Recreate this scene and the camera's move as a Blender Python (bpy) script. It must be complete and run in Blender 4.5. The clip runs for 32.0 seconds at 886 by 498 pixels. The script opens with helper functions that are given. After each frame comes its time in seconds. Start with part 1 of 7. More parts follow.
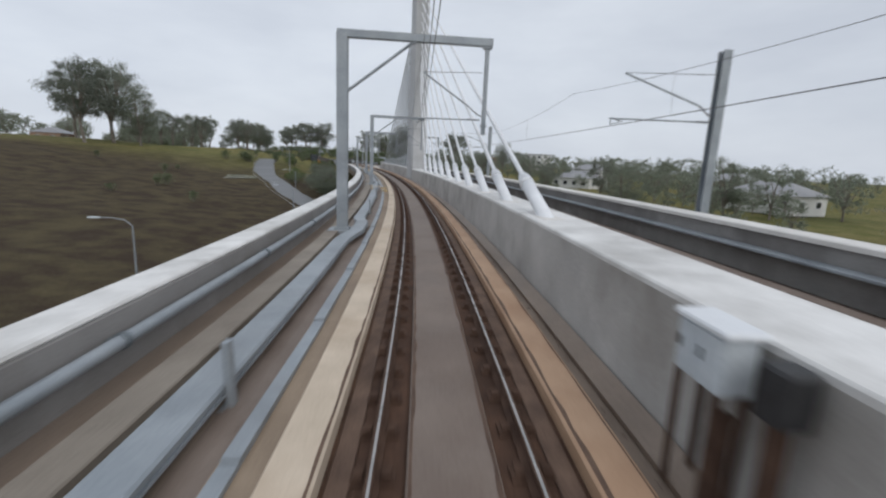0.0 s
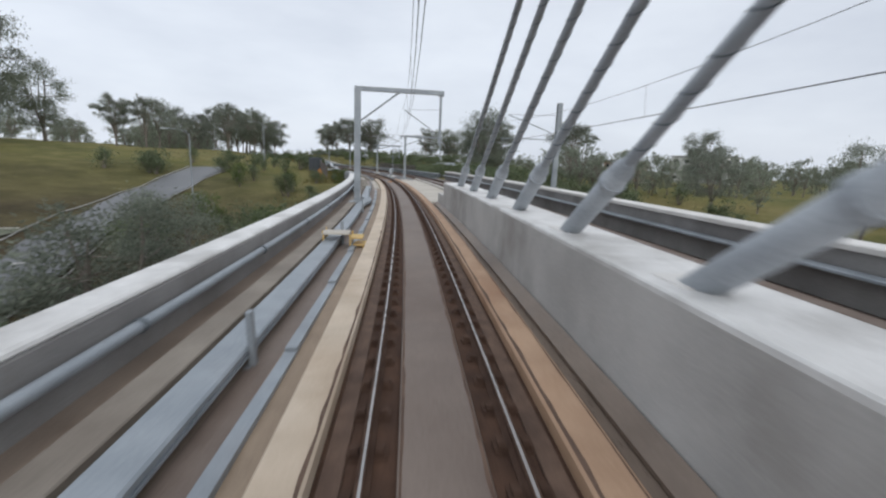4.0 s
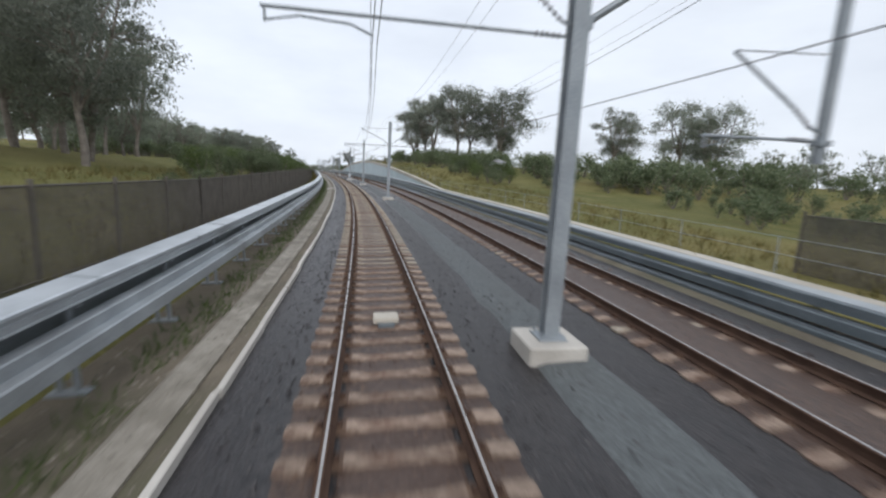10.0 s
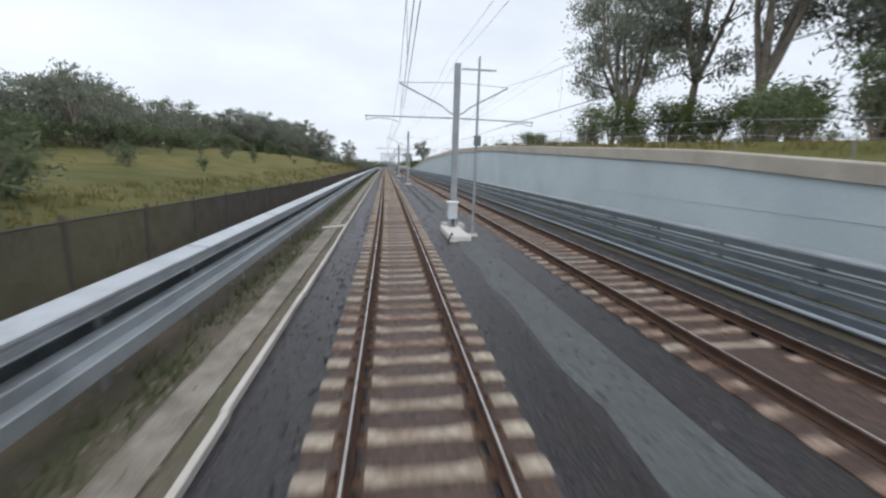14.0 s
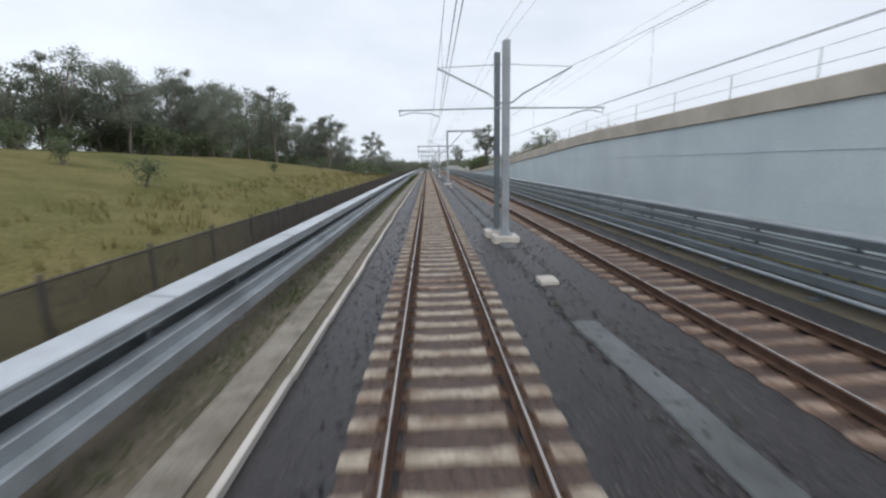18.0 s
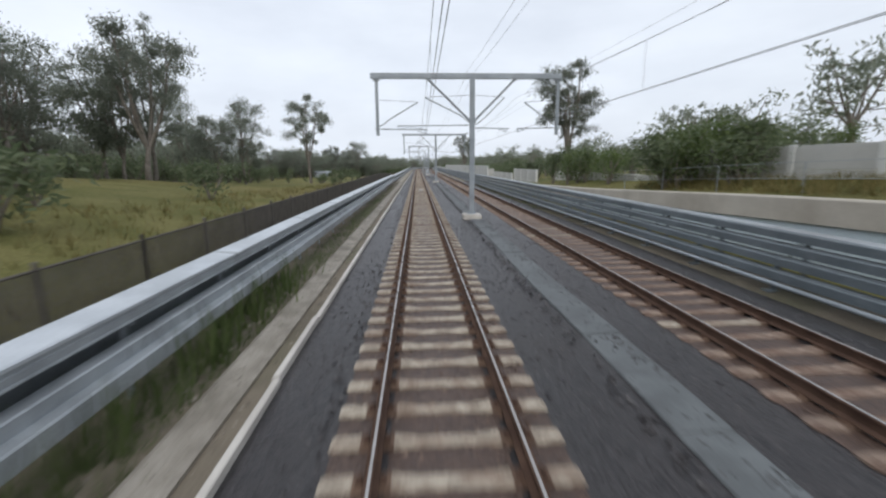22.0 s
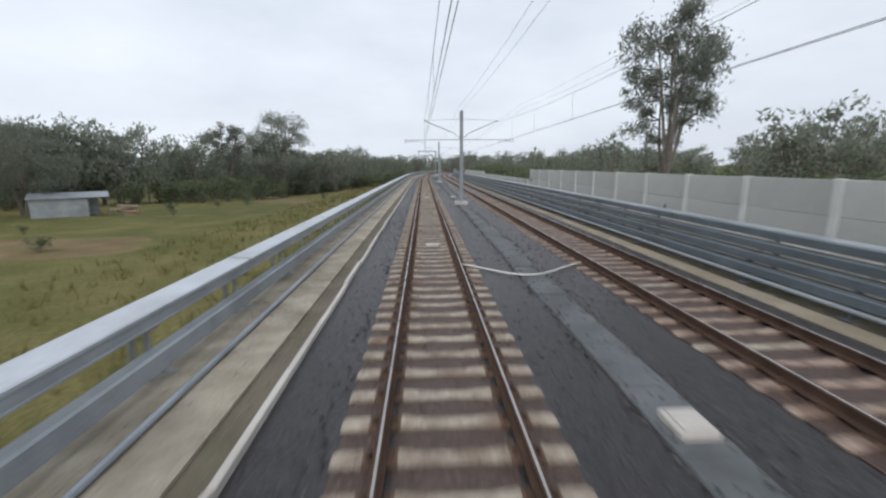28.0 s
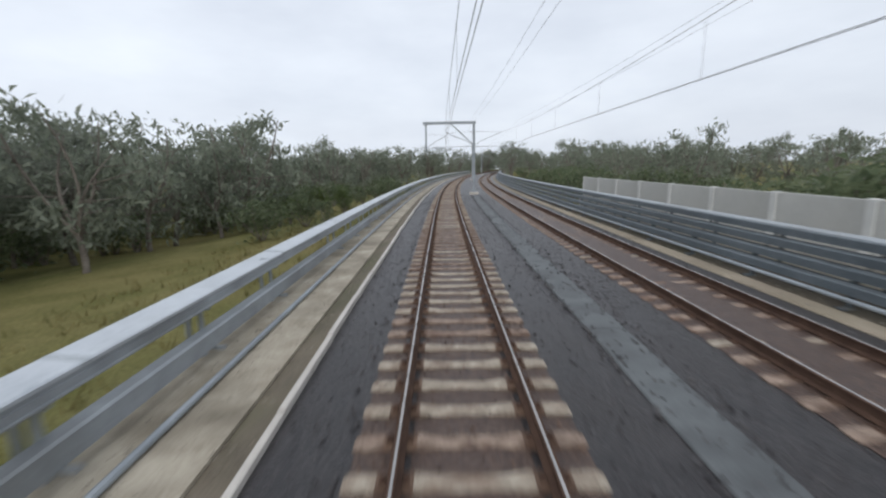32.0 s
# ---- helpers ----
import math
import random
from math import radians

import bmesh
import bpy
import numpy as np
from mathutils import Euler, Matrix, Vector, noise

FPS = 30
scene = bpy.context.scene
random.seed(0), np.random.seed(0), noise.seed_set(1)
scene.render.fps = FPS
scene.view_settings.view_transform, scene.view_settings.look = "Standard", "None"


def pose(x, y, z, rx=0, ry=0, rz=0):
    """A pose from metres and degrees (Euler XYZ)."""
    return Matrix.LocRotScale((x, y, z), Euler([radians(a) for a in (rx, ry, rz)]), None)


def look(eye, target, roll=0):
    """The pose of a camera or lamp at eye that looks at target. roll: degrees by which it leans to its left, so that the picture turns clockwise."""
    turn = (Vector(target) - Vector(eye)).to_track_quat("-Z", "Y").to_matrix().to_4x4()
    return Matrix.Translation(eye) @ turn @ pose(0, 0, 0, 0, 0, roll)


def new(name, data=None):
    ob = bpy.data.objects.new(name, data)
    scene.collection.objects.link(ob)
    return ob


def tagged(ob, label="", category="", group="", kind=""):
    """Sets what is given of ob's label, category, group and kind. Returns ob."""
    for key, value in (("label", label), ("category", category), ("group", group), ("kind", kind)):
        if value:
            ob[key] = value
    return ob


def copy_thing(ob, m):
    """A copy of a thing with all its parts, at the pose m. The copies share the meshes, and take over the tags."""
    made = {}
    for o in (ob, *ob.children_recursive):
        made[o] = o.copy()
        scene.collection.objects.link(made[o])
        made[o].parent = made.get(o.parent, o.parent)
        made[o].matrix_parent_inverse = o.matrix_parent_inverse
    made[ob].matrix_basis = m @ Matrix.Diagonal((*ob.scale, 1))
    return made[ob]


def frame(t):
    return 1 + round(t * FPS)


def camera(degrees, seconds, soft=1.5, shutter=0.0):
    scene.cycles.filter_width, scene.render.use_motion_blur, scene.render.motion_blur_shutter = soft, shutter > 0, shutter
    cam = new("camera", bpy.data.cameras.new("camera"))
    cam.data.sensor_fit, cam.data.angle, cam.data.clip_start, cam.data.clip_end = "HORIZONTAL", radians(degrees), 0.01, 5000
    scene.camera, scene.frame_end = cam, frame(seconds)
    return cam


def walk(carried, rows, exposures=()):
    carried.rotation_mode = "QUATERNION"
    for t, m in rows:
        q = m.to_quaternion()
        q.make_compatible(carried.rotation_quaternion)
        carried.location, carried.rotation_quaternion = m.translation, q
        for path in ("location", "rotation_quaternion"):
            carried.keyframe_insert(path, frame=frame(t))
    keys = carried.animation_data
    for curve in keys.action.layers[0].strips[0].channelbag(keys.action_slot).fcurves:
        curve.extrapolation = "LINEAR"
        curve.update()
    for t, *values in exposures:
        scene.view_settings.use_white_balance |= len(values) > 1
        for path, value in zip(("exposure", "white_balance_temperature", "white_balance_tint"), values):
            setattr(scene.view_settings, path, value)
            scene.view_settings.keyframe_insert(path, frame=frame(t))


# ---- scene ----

# ---- alignment of the line: curvature and grade along the running length ----
SPEED = 22.3
_S = np.arange(-420.0, 1700.0, 1.0)
_K = np.interp(_S, [-80, -20, 10, 40, 70, 100, 130, 160, 190, 220, 250, 280, 310, 350, 700, 730, 760, 860, 900],
               [0, .0025, .0025, .0022, .0014, .0016, .0021, .0031, .0028, .0017, .0015, .0011, .0008, 0, 0, -.00045, -.0013, -.0013, 0])
_G = np.interp(_S, [-20, 20, 70, 120, 170, 220, 270, 320, 370, 420, 470, 520, 570, 620, 670, 720, 770, 820, 1000],
               [.0071, .0074, .0112, .0129, .0122, .0094, .0072, .0051, .003, .0006, -.0011, -.0028, -.0036, -.0042, -.0055, -.0063, -.0072, -.0076, -.008])
_I0 = 420
_TH = np.cumsum(_K) - np.cumsum(_K)[_I0]
_X = np.cumsum(-np.sin(_TH))
_Y = np.cumsum(np.cos(_TH))
_Z = np.cumsum(_G)
_X, _Y, _Z = _X - _X[_I0], _Y - _Y[_I0], _Z - _Z[_I0]


_CS, _CA = [-60, 0, 80, 150, 230, 310, 370, 400], np.radians([2.0, 2.0, 2.3, 2.2, 2.2, 1.5, .6, 0])


def heading(s):
    return float(np.interp(s, _S, _TH))


def cant(s):
    """Lean of the track to the left in the curve."""
    return float(np.interp(s, _CS, _CA))


def P(s, d=0.0, h=0.0):
    """World point at running length s, d to the right of our track's centre line, h over its rail tops."""
    a, c = heading(s), cant(s)
    e, z = d * math.cos(c) - h * math.sin(c), d * math.sin(c) + h * math.cos(c)
    return Vector((float(np.interp(s, _S, _X)) + e * math.cos(a), float(np.interp(s, _S, _Y)) + e * math.sin(a), float(np.interp(s, _S, _Z)) + z))


def on_line(s, d=0.0, h=0.0, turn=0.0):
    """Pose of a thing that stands plumb beside the line."""
    p = P(s, d, h)
    return pose(p.x, p.y, p.z, 0, 0, math.degrees(heading(s)) + turn)


def on_track(s, d=0.0, h=0.0, turn=0.0):
    """Pose of a thing that leans with the canted track."""
    p = P(s, d, h)
    return pose(p.x, p.y, p.z, 0, 0, math.degrees(heading(s))) @ pose(0, 0, 0, 0, -math.degrees(cant(s)), turn)


def plumb(s, d):
    """Pose over the track's centre line, not leaning, at the level that the ground has at offset d."""
    return on_line(s, d) @ pose(-d, 0, 0)


# ---- camera ----
cam = camera(90.0, 32.0, soft=2.3, shutter=0.2)
_T = [0, 1, 2, 3, 4, 4.5, 6.5, 7, 8, 9, 10, 11, 12, 13, 14, 17, 18, 19, 20, 21, 22, 23, 24, 27, 28, 29, 30, 31, 32]
_YAW = [-2.14, -4.12, -4.75, -3.0, -3.89, -4.21, -5.71, -5.54, -6.14, -7.91, -9.18, -9.71, -8.55, -7.76, -6.57, -3.38, -1.77, -1.61, -1.54, -2.54,
        -3.17, -2.11, -2.07, -2.04, -2.43, -2.01, -2.6, -1.76, -0.19]
_PITCH = [-11.21, -12.59, -12.56, -12.05, -11.17, -11.06, -10.45, -10.03, -9.34, -9.79, -10.35, -10.85, -10.6, -10.89, -11.07, -10.69, -10.94,
          -10.84, -11.12, -11.08, -11.01, -10.94, -11.08, -11.27, -10.68, -10.49, -10.41, -10.61, -10.64]
_ROLL = [.46, .24, -.16, .09, -.05, .53, .87, .82, 1.11, .79, .86, .33, .47, .37, .24, -.52, -1.12, -1.0, -1.16, -.82, -.42, -.61, -.6, -.57, -.31,
         -.26, .42, .54, -.9]
EYE_D, EYE_H = -0.272, 2.731
rows = []
for k in range(65):
    t = k * 0.5
    s = SPEED * t
    eye = P(s, EYE_D, EYE_H)
    tilt = float(np.interp(t, _T, _PITCH)) + math.degrees(math.atan(float(np.interp(s, _S, _G))))
    lean = pose(eye.x, eye.y, eye.z, 0, 0, math.degrees(heading(s))) @ pose(0, 0, 0, 0, -math.degrees(cant(s)), 0)
    rows.append((t, lean @ pose(0, 0, 0, 90 + tilt, 0, float(np.interp(t, _T, _YAW))) @ pose(0, 0, 0, 0, 0, float(np.interp(t, _T, _ROLL)))))
walk(cam, rows, exposures=[(0, -0.3), (1, -.22), (2, -.12), (4.5, -0.11), (7, -0.02), (7.9, -.09), (8.2, -.09), (9, 0.03), (10, 0.06), (11.5, 0.0), (13, .03), (14.3, .08), (17, 0.02), (22, 0.0), (27, -0.06), (32, -0.07)])

# ---- world: rainy overcast sky, and a weak veiled sun ----
world = bpy.data.worlds.new("overcast_sky")
scene.world = world
world.use_nodes = True
wn, wl = world.node_tree.nodes, world.node_tree.links
wbg = wn["Background"]
sky = wn.new("ShaderNodeTexSky")
sky.sky_type, sky.sun_disc = "NISHITA", False
sky.sun_elevation, sky.sun_rotation = radians(38), radians(158)
sky.air_density, sky.dust_density = 1.0, 4.0
clouds = wn.new("ShaderNodeTexNoise")
clouds.inputs["Scale"].default_value, clouds.inputs["Detail"].default_value, clouds.inputs["Roughness"].default_value = 2.2, 5.0, 0.55
wco = wn.new("ShaderNodeTexCoord")
wmp = wn.new("ShaderNodeMapping")
wmp.inputs["Scale"].default_value = (1.0, 1.0, 3.0)
wl.new(wco.outputs["Generated"], wmp.inputs["Vector"])
wl.new(wmp.outputs["Vector"], clouds.inputs["Vector"])
wr = wn.new("ShaderNodeValToRGB")
wr.color_ramp.elements[0].position, wr.color_ramp.elements[0].color = 0.3, (7.6, 8.2, 9.25, 1)
wr.color_ramp.elements[1].position, wr.color_ramp.elements[1].color = 0.72, (9.5, 10.15, 11.1, 1)
wl.new(clouds.outputs["Fac"], wr.inputs["Fac"])
wm = wn.new("ShaderNodeMix")
wm.data_type = "RGBA"
wm.inputs["Factor"].default_value = 0.9
wl.new(sky.outputs["Color"], wm.inputs["A"])
wl.new(wr.outputs["Color"], wm.inputs["B"])
wdot = wn.new("ShaderNodeVectorMath")
wdot.operation = "DOT_PRODUCT"
wdot.inputs[1].default_value = (0.82, 0.57, 0.0)
wl.new(wco.outputs["Generated"], wdot.inputs[0])
wgr = wn.new("ShaderNodeMapRange")
wgr.inputs["From Min"].default_value, wgr.inputs["To Min"].default_value, wgr.inputs["To Max"].default_value = -1.0, 1.13, 0.97
wl.new(wdot.outputs["Value"], wgr.inputs["Value"])
wsc = wn.new("ShaderNodeVectorMath")
wsc.operation = "SCALE"
wl.new(wm.outputs["Result"], wsc.inputs[0])
wl.new(wgr.outputs["Result"], wsc.inputs["Scale"])
wl.new(wsc.outputs["Vector"], wbg.inputs["Color"])
wbg.inputs["Strength"].default_value = 0.1

sun_data = bpy.data.lights.new("sun", "SUN")
sun_data.energy, sun_data.angle, sun_data.color = 1.1, radians(50), (1.0, 0.975, 0.945)
sun = new("sun", sun_data)
sun.matrix_world = look((0, 0, 60), (-0.3, 0.75, 59.37))


# ---- materials ----
def material(name, a, b, rough=0.6, scale=3.0, fine=40.0, bump=0.15, metal=0.0, stain=None, stain_amount=0.5, spec=0.4, random_amount=0.0, coords="Object", wet=0.0):
    """A surface whose colour wanders between a and b at two scales, with relief and, if given, stains of a third colour."""
    m = bpy.data.materials.new(name)
    m.use_nodes = True
    n, l = m.node_tree.nodes, m.node_tree.links
    bsdf = n["Principled BSDF"]
    co = n.new("ShaderNodeTexCoord")
    n1 = n.new("ShaderNodeTexNoise")
    n1.inputs["Scale"].default_value, n1.inputs["Detail"].default_value = scale, 6.0
    n2 = n.new("ShaderNodeTexNoise")
    n2.inputs["Scale"].default_value, n2.inputs["Detail"].default_value = fine, 3.0
    for k in (n1, n2):
        l.new(co.outputs[coords], k.inputs["Vector"])
    add = n.new("ShaderNodeMath")
    add.operation = "MULTIPLY_ADD"
    add.inputs[1].default_value = 0.45
    l.new(n2.outputs["Fac"], add.inputs[0])
    half = n.new("ShaderNodeMath")
    half.operation = "MULTIPLY"
    half.inputs[1].default_value = 0.6
    l.new(n1.outputs["Fac"], half.inputs[0])
    l.new(half.outputs[0], add.inputs[2])
    ramp = n.new("ShaderNodeValToRGB")
    ramp.color_ramp.elements[0].position, ramp.color_ramp.elements[0].color = 0.36, (*a, 1)
    ramp.color_ramp.elements[1].position, ramp.color_ramp.elements[1].color = 0.68, (*b, 1)
    l.new(add.outputs[0], ramp.inputs["Fac"])
    col = ramp.outputs["Color"]
    if stain:
        n3 = n.new("ShaderNodeTexNoise")
        n3.inputs["Scale"].default_value, n3.inputs["Detail"].default_value, n3.inputs["Roughness"].default_value = scale * 0.35, 8.0, 0.65
        l.new(co.outputs[coords], n3.inputs["Vector"])
        r3 = n.new("ShaderNodeValToRGB")
        r3.color_ramp.elements[0].position, r3.color_ramp.elements[0].color = 0.46, (0, 0, 0, 1)
        r3.color_ramp.elements[1].position, r3.color_ramp.elements[1].color = 0.7, (stain_amount,) * 3 + (1,)
        l.new(n3.outputs["Fac"], r3.inputs["Fac"])
        mx = n.new("ShaderNodeMix")
        mx.data_type = "RGBA"
        l.new(r3.outputs["Color"], mx.inputs["Factor"])
        l.new(col, mx.inputs["A"])
        mx.inputs["B"].default_value = (*stain, 1)
        col = mx.outputs["Result"]
    if random_amount:
        oi = n.new("ShaderNodeObjectInfo")
        ri = n.new("ShaderNodeMapRange")
        ri.inputs["To Min"].default_value, ri.inputs["To Max"].default_value = 1 - random_amount, 1 + random_amount
        l.new(oi.outputs["Random"], ri.inputs["Value"])
        hs = n.new("ShaderNodeHueSaturation")
        l.new(ri.outputs["Result"], hs.inputs["Value"])
        l.new(col, hs.inputs["Color"])
        col = hs.outputs["Color"]
    l.new(col, bsdf.inputs["Base Color"])
    bsdf.inputs["Metallic"].default_value = metal
    bsdf.inputs["Specular IOR Level"].default_value = spec
    rr = n.new("ShaderNodeMapRange")
    rr.inputs["To Min"].default_value, rr.inputs["To Max"].default_value = max(0.05, rough - 0.15 - wet), min(1.0, rough + 0.12)
    l.new(n1.outputs["Fac"], rr.inputs["Value"])
    l.new(rr.outputs["Result"], bsdf.inputs["Roughness"])
    if bump:
        bp = n.new("ShaderNodeBump")
        bp.inputs["Strength"].default_value, bp.inputs["Distance"].default_value = bump, 0.02
        l.new(n2.outputs["Fac"], bp.inputs["Height"])
        l.new(bp.outputs["Normal"], bsdf.inputs["Normal"])
    return m


def stony(name, a, b, size, bump=0.8, rough=0.62, tint=None):
    """Crushed stone: cells of their own colour and relief."""
    m = bpy.data.materials.new(name)
    m.use_nodes = True
    n, l = m.node_tree.nodes, m.node_tree.links
    bsdf = n["Principled BSDF"]
    co = n.new("ShaderNodeTexCoord")
    vo = n.new("ShaderNodeTexVoronoi")
    vo.inputs["Scale"].default_value = 1.0 / size
    no = n.new("ShaderNodeTexNoise")
    no.inputs["Scale"].default_value, no.inputs["Detail"].default_value = 0.7, 8.0
    l.new(co.outputs["Object"], vo.inputs["Vector"])
    l.new(co.outputs["Object"], no.inputs["Vector"])
    sep = n.new("ShaderNodeSeparateColor")
    l.new(vo.outputs["Color"], sep.inputs["Color"])
    mx = n.new("ShaderNodeMix")
    mx.data_type = "RGBA"
    mx.inputs["A"].default_value, mx.inputs["B"].default_value = (*a, 1), (*b, 1)
    l.new(sep.outputs["Red"], mx.inputs["Factor"])
    r2 = n.new("ShaderNodeValToRGB")
    r2.color_ramp.elements[0].position, r2.color_ramp.elements[0].color = 0.42, (0, 0, 0, 1)
    r2.color_ramp.elements[1].position, r2.color_ramp.elements[1].color = 0.72, (0.7, 0.7, 0.7, 1)
    l.new(no.outputs["Fac"], r2.inputs["Fac"])
    m2 = n.new("ShaderNodeMix")
    m2.data_type = "RGBA"
    l.new(r2.outputs["Color"], m2.inputs["Factor"])
    l.new(mx.outputs["Result"], m2.inputs["A"])
    m2.inputs["B"].default_value = (*(tint or a), 1)
    l.new(m2.outputs["Result"], bsdf.inputs["Base Color"])
    bsdf.inputs["Roughness"].default_value = rough
    bsdf.inputs["Specular IOR Level"].default_value = 0.4
    bp = n.new("ShaderNodeBump")
    bp.inputs["Strength"].default_value, bp.inputs["Distance"].default_value = bump, size * 0.6
    bp.invert = True
    l.new(vo.outputs["Distance"], bp.inputs["Height"])
    l.new(bp.outputs["Normal"], bsdf.inputs["Normal"])
    return m


def meadow(name):
    """Rough pasture: green, straw and brown patches at several scales."""
    m = bpy.data.materials.new(name)
    m.use_nodes = True
    n, l = m.node_tree.nodes, m.node_tree.links
    bsdf = n["Principled BSDF"]
    co = n.new("ShaderNodeTexCoord")
    big, mid, fine = (n.new("ShaderNodeTexNoise") for _ in range(3))
    for k, sc, de in ((big, 0.035, 4), (mid, 0.35, 6), (fine, 9.0, 4)):
        k.inputs["Scale"].default_value, k.inputs["Detail"].default_value = sc, de
        l.new(co.outputs["Object"], k.inputs["Vector"])
    r1 = n.new("ShaderNodeValToRGB")
    r1.color_ramp.elements[0].position, r1.color_ramp.elements[0].color = 0.36, (0.1, 0.115, 0.04, 1)
    r1.color_ramp.elements[1].position, r1.color_ramp.elements[1].color = 0.64, (0.225, 0.185, 0.075, 1)
    e = r1.color_ramp.elements.new(0.5)
    e.color = (0.165, 0.16, 0.054, 1)
    l.new(big.outputs["Fac"], r1.inputs["Fac"])
    r2 = n.new("ShaderNodeValToRGB")
    r2.color_ramp.elements[0].position, r2.color_ramp.elements[0].color = 0.35, (0.1, 0.106, 0.037, 1)
    r2.color_ramp.elements[1].position, r2.color_ramp.elements[1].color = 0.68, (0.235, 0.2, 0.093, 1)
    l.new(mid.outputs["Fac"], r2.inputs["Fac"])
    mx = n.new("ShaderNodeMix")
    mx.data_type = "RGBA"
    mx.inputs["Factor"].default_value = 0.5
    l.new(r1.outputs["Color"], mx.inputs["A"])
    l.new(r2.outputs["Color"], mx.inputs["B"])
    # a ploughed, burnt-brown paddock at the foot of the bridge
    sp = n.new("ShaderNodeSeparateXYZ")
    l.new(co.outputs["Object"], sp.inputs["Vector"])
    fy = n.new("ShaderNodeMapRange")
    fy.inputs["From Min"].default_value, fy.inputs["From Max"].default_value = 205.0, 160.0
    wob = n.new("ShaderNodeMath")
    wob.operation = "MULTIPLY_ADD"
    wob.inputs[1].default_value = 90.0
    l.new(big.outputs["Fac"], wob.inputs[0])
    l.new(sp.outputs["Y"], wob.inputs[2])
    l.new(wob.outputs[0], fy.inputs["Value"])
    fx = n.new("ShaderNodeMapRange")
    fx.inputs["From Min"].default_value, fx.inputs["From Max"].default_value = 2.0, -10.0
    l.new(sp.outputs["X"], fx.inputs["Value"])
    both = n.new("ShaderNodeMath")
    both.operation = "MULTIPLY"
    l.new(fy.outputs["Result"], both.inputs[0])
    l.new(fx.outputs["Result"], both.inputs[1])
    br = n.new("ShaderNodeMix")
    br.data_type = "RGBA"
    rb = n.new("ShaderNodeValToRGB")
    rb.color_ramp.elements[0].position, rb.color_ramp.elements[0].color = 0.38, (0.056, 0.041, 0.028, 1)
    rb.color_ramp.elements[1].position, rb.color_ramp.elements[1].color = 0.66, (0.1, 0.082, 0.046, 1)
    l.new(mid.outputs["Fac"], rb.inputs["Fac"])
    l.new(both.outputs[0], br.inputs["Factor"])
    l.new(mx.outputs["Result"], br.inputs["A"])
    l.new(rb.outputs["Color"], br.inputs["B"])
    mx = br
    mu = n.new("ShaderNodeMix")
    mu.data_type, mu.blend_type = "RGBA", "MULTIPLY"
    mu.inputs["Factor"].default_value = 0.8
    r3 = n.new("ShaderNodeValToRGB")
    r3.color_ramp.elements[0].position, r3.color_ramp.elements[0].color = 0.3, (0.5, 0.5, 0.5, 1)
    r3.color_ramp.elements[1].position, r3.color_ramp.elements[1].color = 0.7, (1.2, 1.2, 1.2, 1)
    l.new(fine.outputs["Fac"], r3.inputs["Fac"])
    l.new(mx.outputs["Result"], mu.inputs["A"])
    l.new(r3.outputs["Color"], mu.inputs["B"])
    l.new(mu.outputs["Result"], bsdf.inputs["Base Color"])
    bsdf.inputs["Roughness"].default_value = 0.95
    bsdf.inputs["Specular IOR Level"].default_value = 0.1
    bp = n.new("ShaderNodeBump")
    bp.inputs["Strength"].default_value, bp.inputs["Distance"].default_value = 0.7, 0.12
    l.new(fine.outputs["Fac"], bp.inputs["Height"])
    l.new(bp.outputs["Normal"], bsdf.inputs["Normal"])
    return m


def foliage(name, a, b):
    """Leaves, lit through a little; each clump keeps its own shade."""
    m = bpy.data.materials.new(name)
    m.use_nodes = True
    n, l = m.node_tree.nodes, m.node_tree.links
    bsdf = n["Principled BSDF"]
    ge = n.new("ShaderNodeNewGeometry")
    mx = n.new("ShaderNodeMix")
    mx.data_type = "RGBA"
    mx.inputs["A"].default_value, mx.inputs["B"].default_value = (*a, 1), (*b, 1)
    l.new(ge.outputs["Random Per Island"], mx.inputs["Factor"])
    oi = n.new("ShaderNodeObjectInfo")
    hs = n.new("ShaderNodeHueSaturation")
    ri = n.new("ShaderNodeMapRange")
    ri.inputs["To Min"].default_value, ri.inputs["To Max"].default_value = 0.75, 1.2
    l.new(oi.outputs["Random"], ri.inputs["Value"])
    l.new(ri.outputs["Result"], hs.inputs["Value"])
    l.new(mx.outputs["Result"], hs.inputs["Color"])
    l.new(hs.outputs["Color"], bsdf.inputs["Base Color"])
    bsdf.inputs["Roughness"].default_value = 0.6
    bsdf.inputs["Specular IOR Level"].default_value = 0.3
    tr = n.new("ShaderNodeBsdfTranslucent")
    l.new(hs.outputs["Color"], tr.inputs["Color"])
    ms = n.new("ShaderNodeMixShader")
    ms.inputs["Fac"].default_value = 0.5
    l.new(bsdf.outputs["BSDF"], ms.inputs[1])
    l.new(tr.outputs["BSDF"], ms.inputs[2])
    l.new(ms.outputs["Shader"], n["Material Output"].inputs["Surface"])
    return m


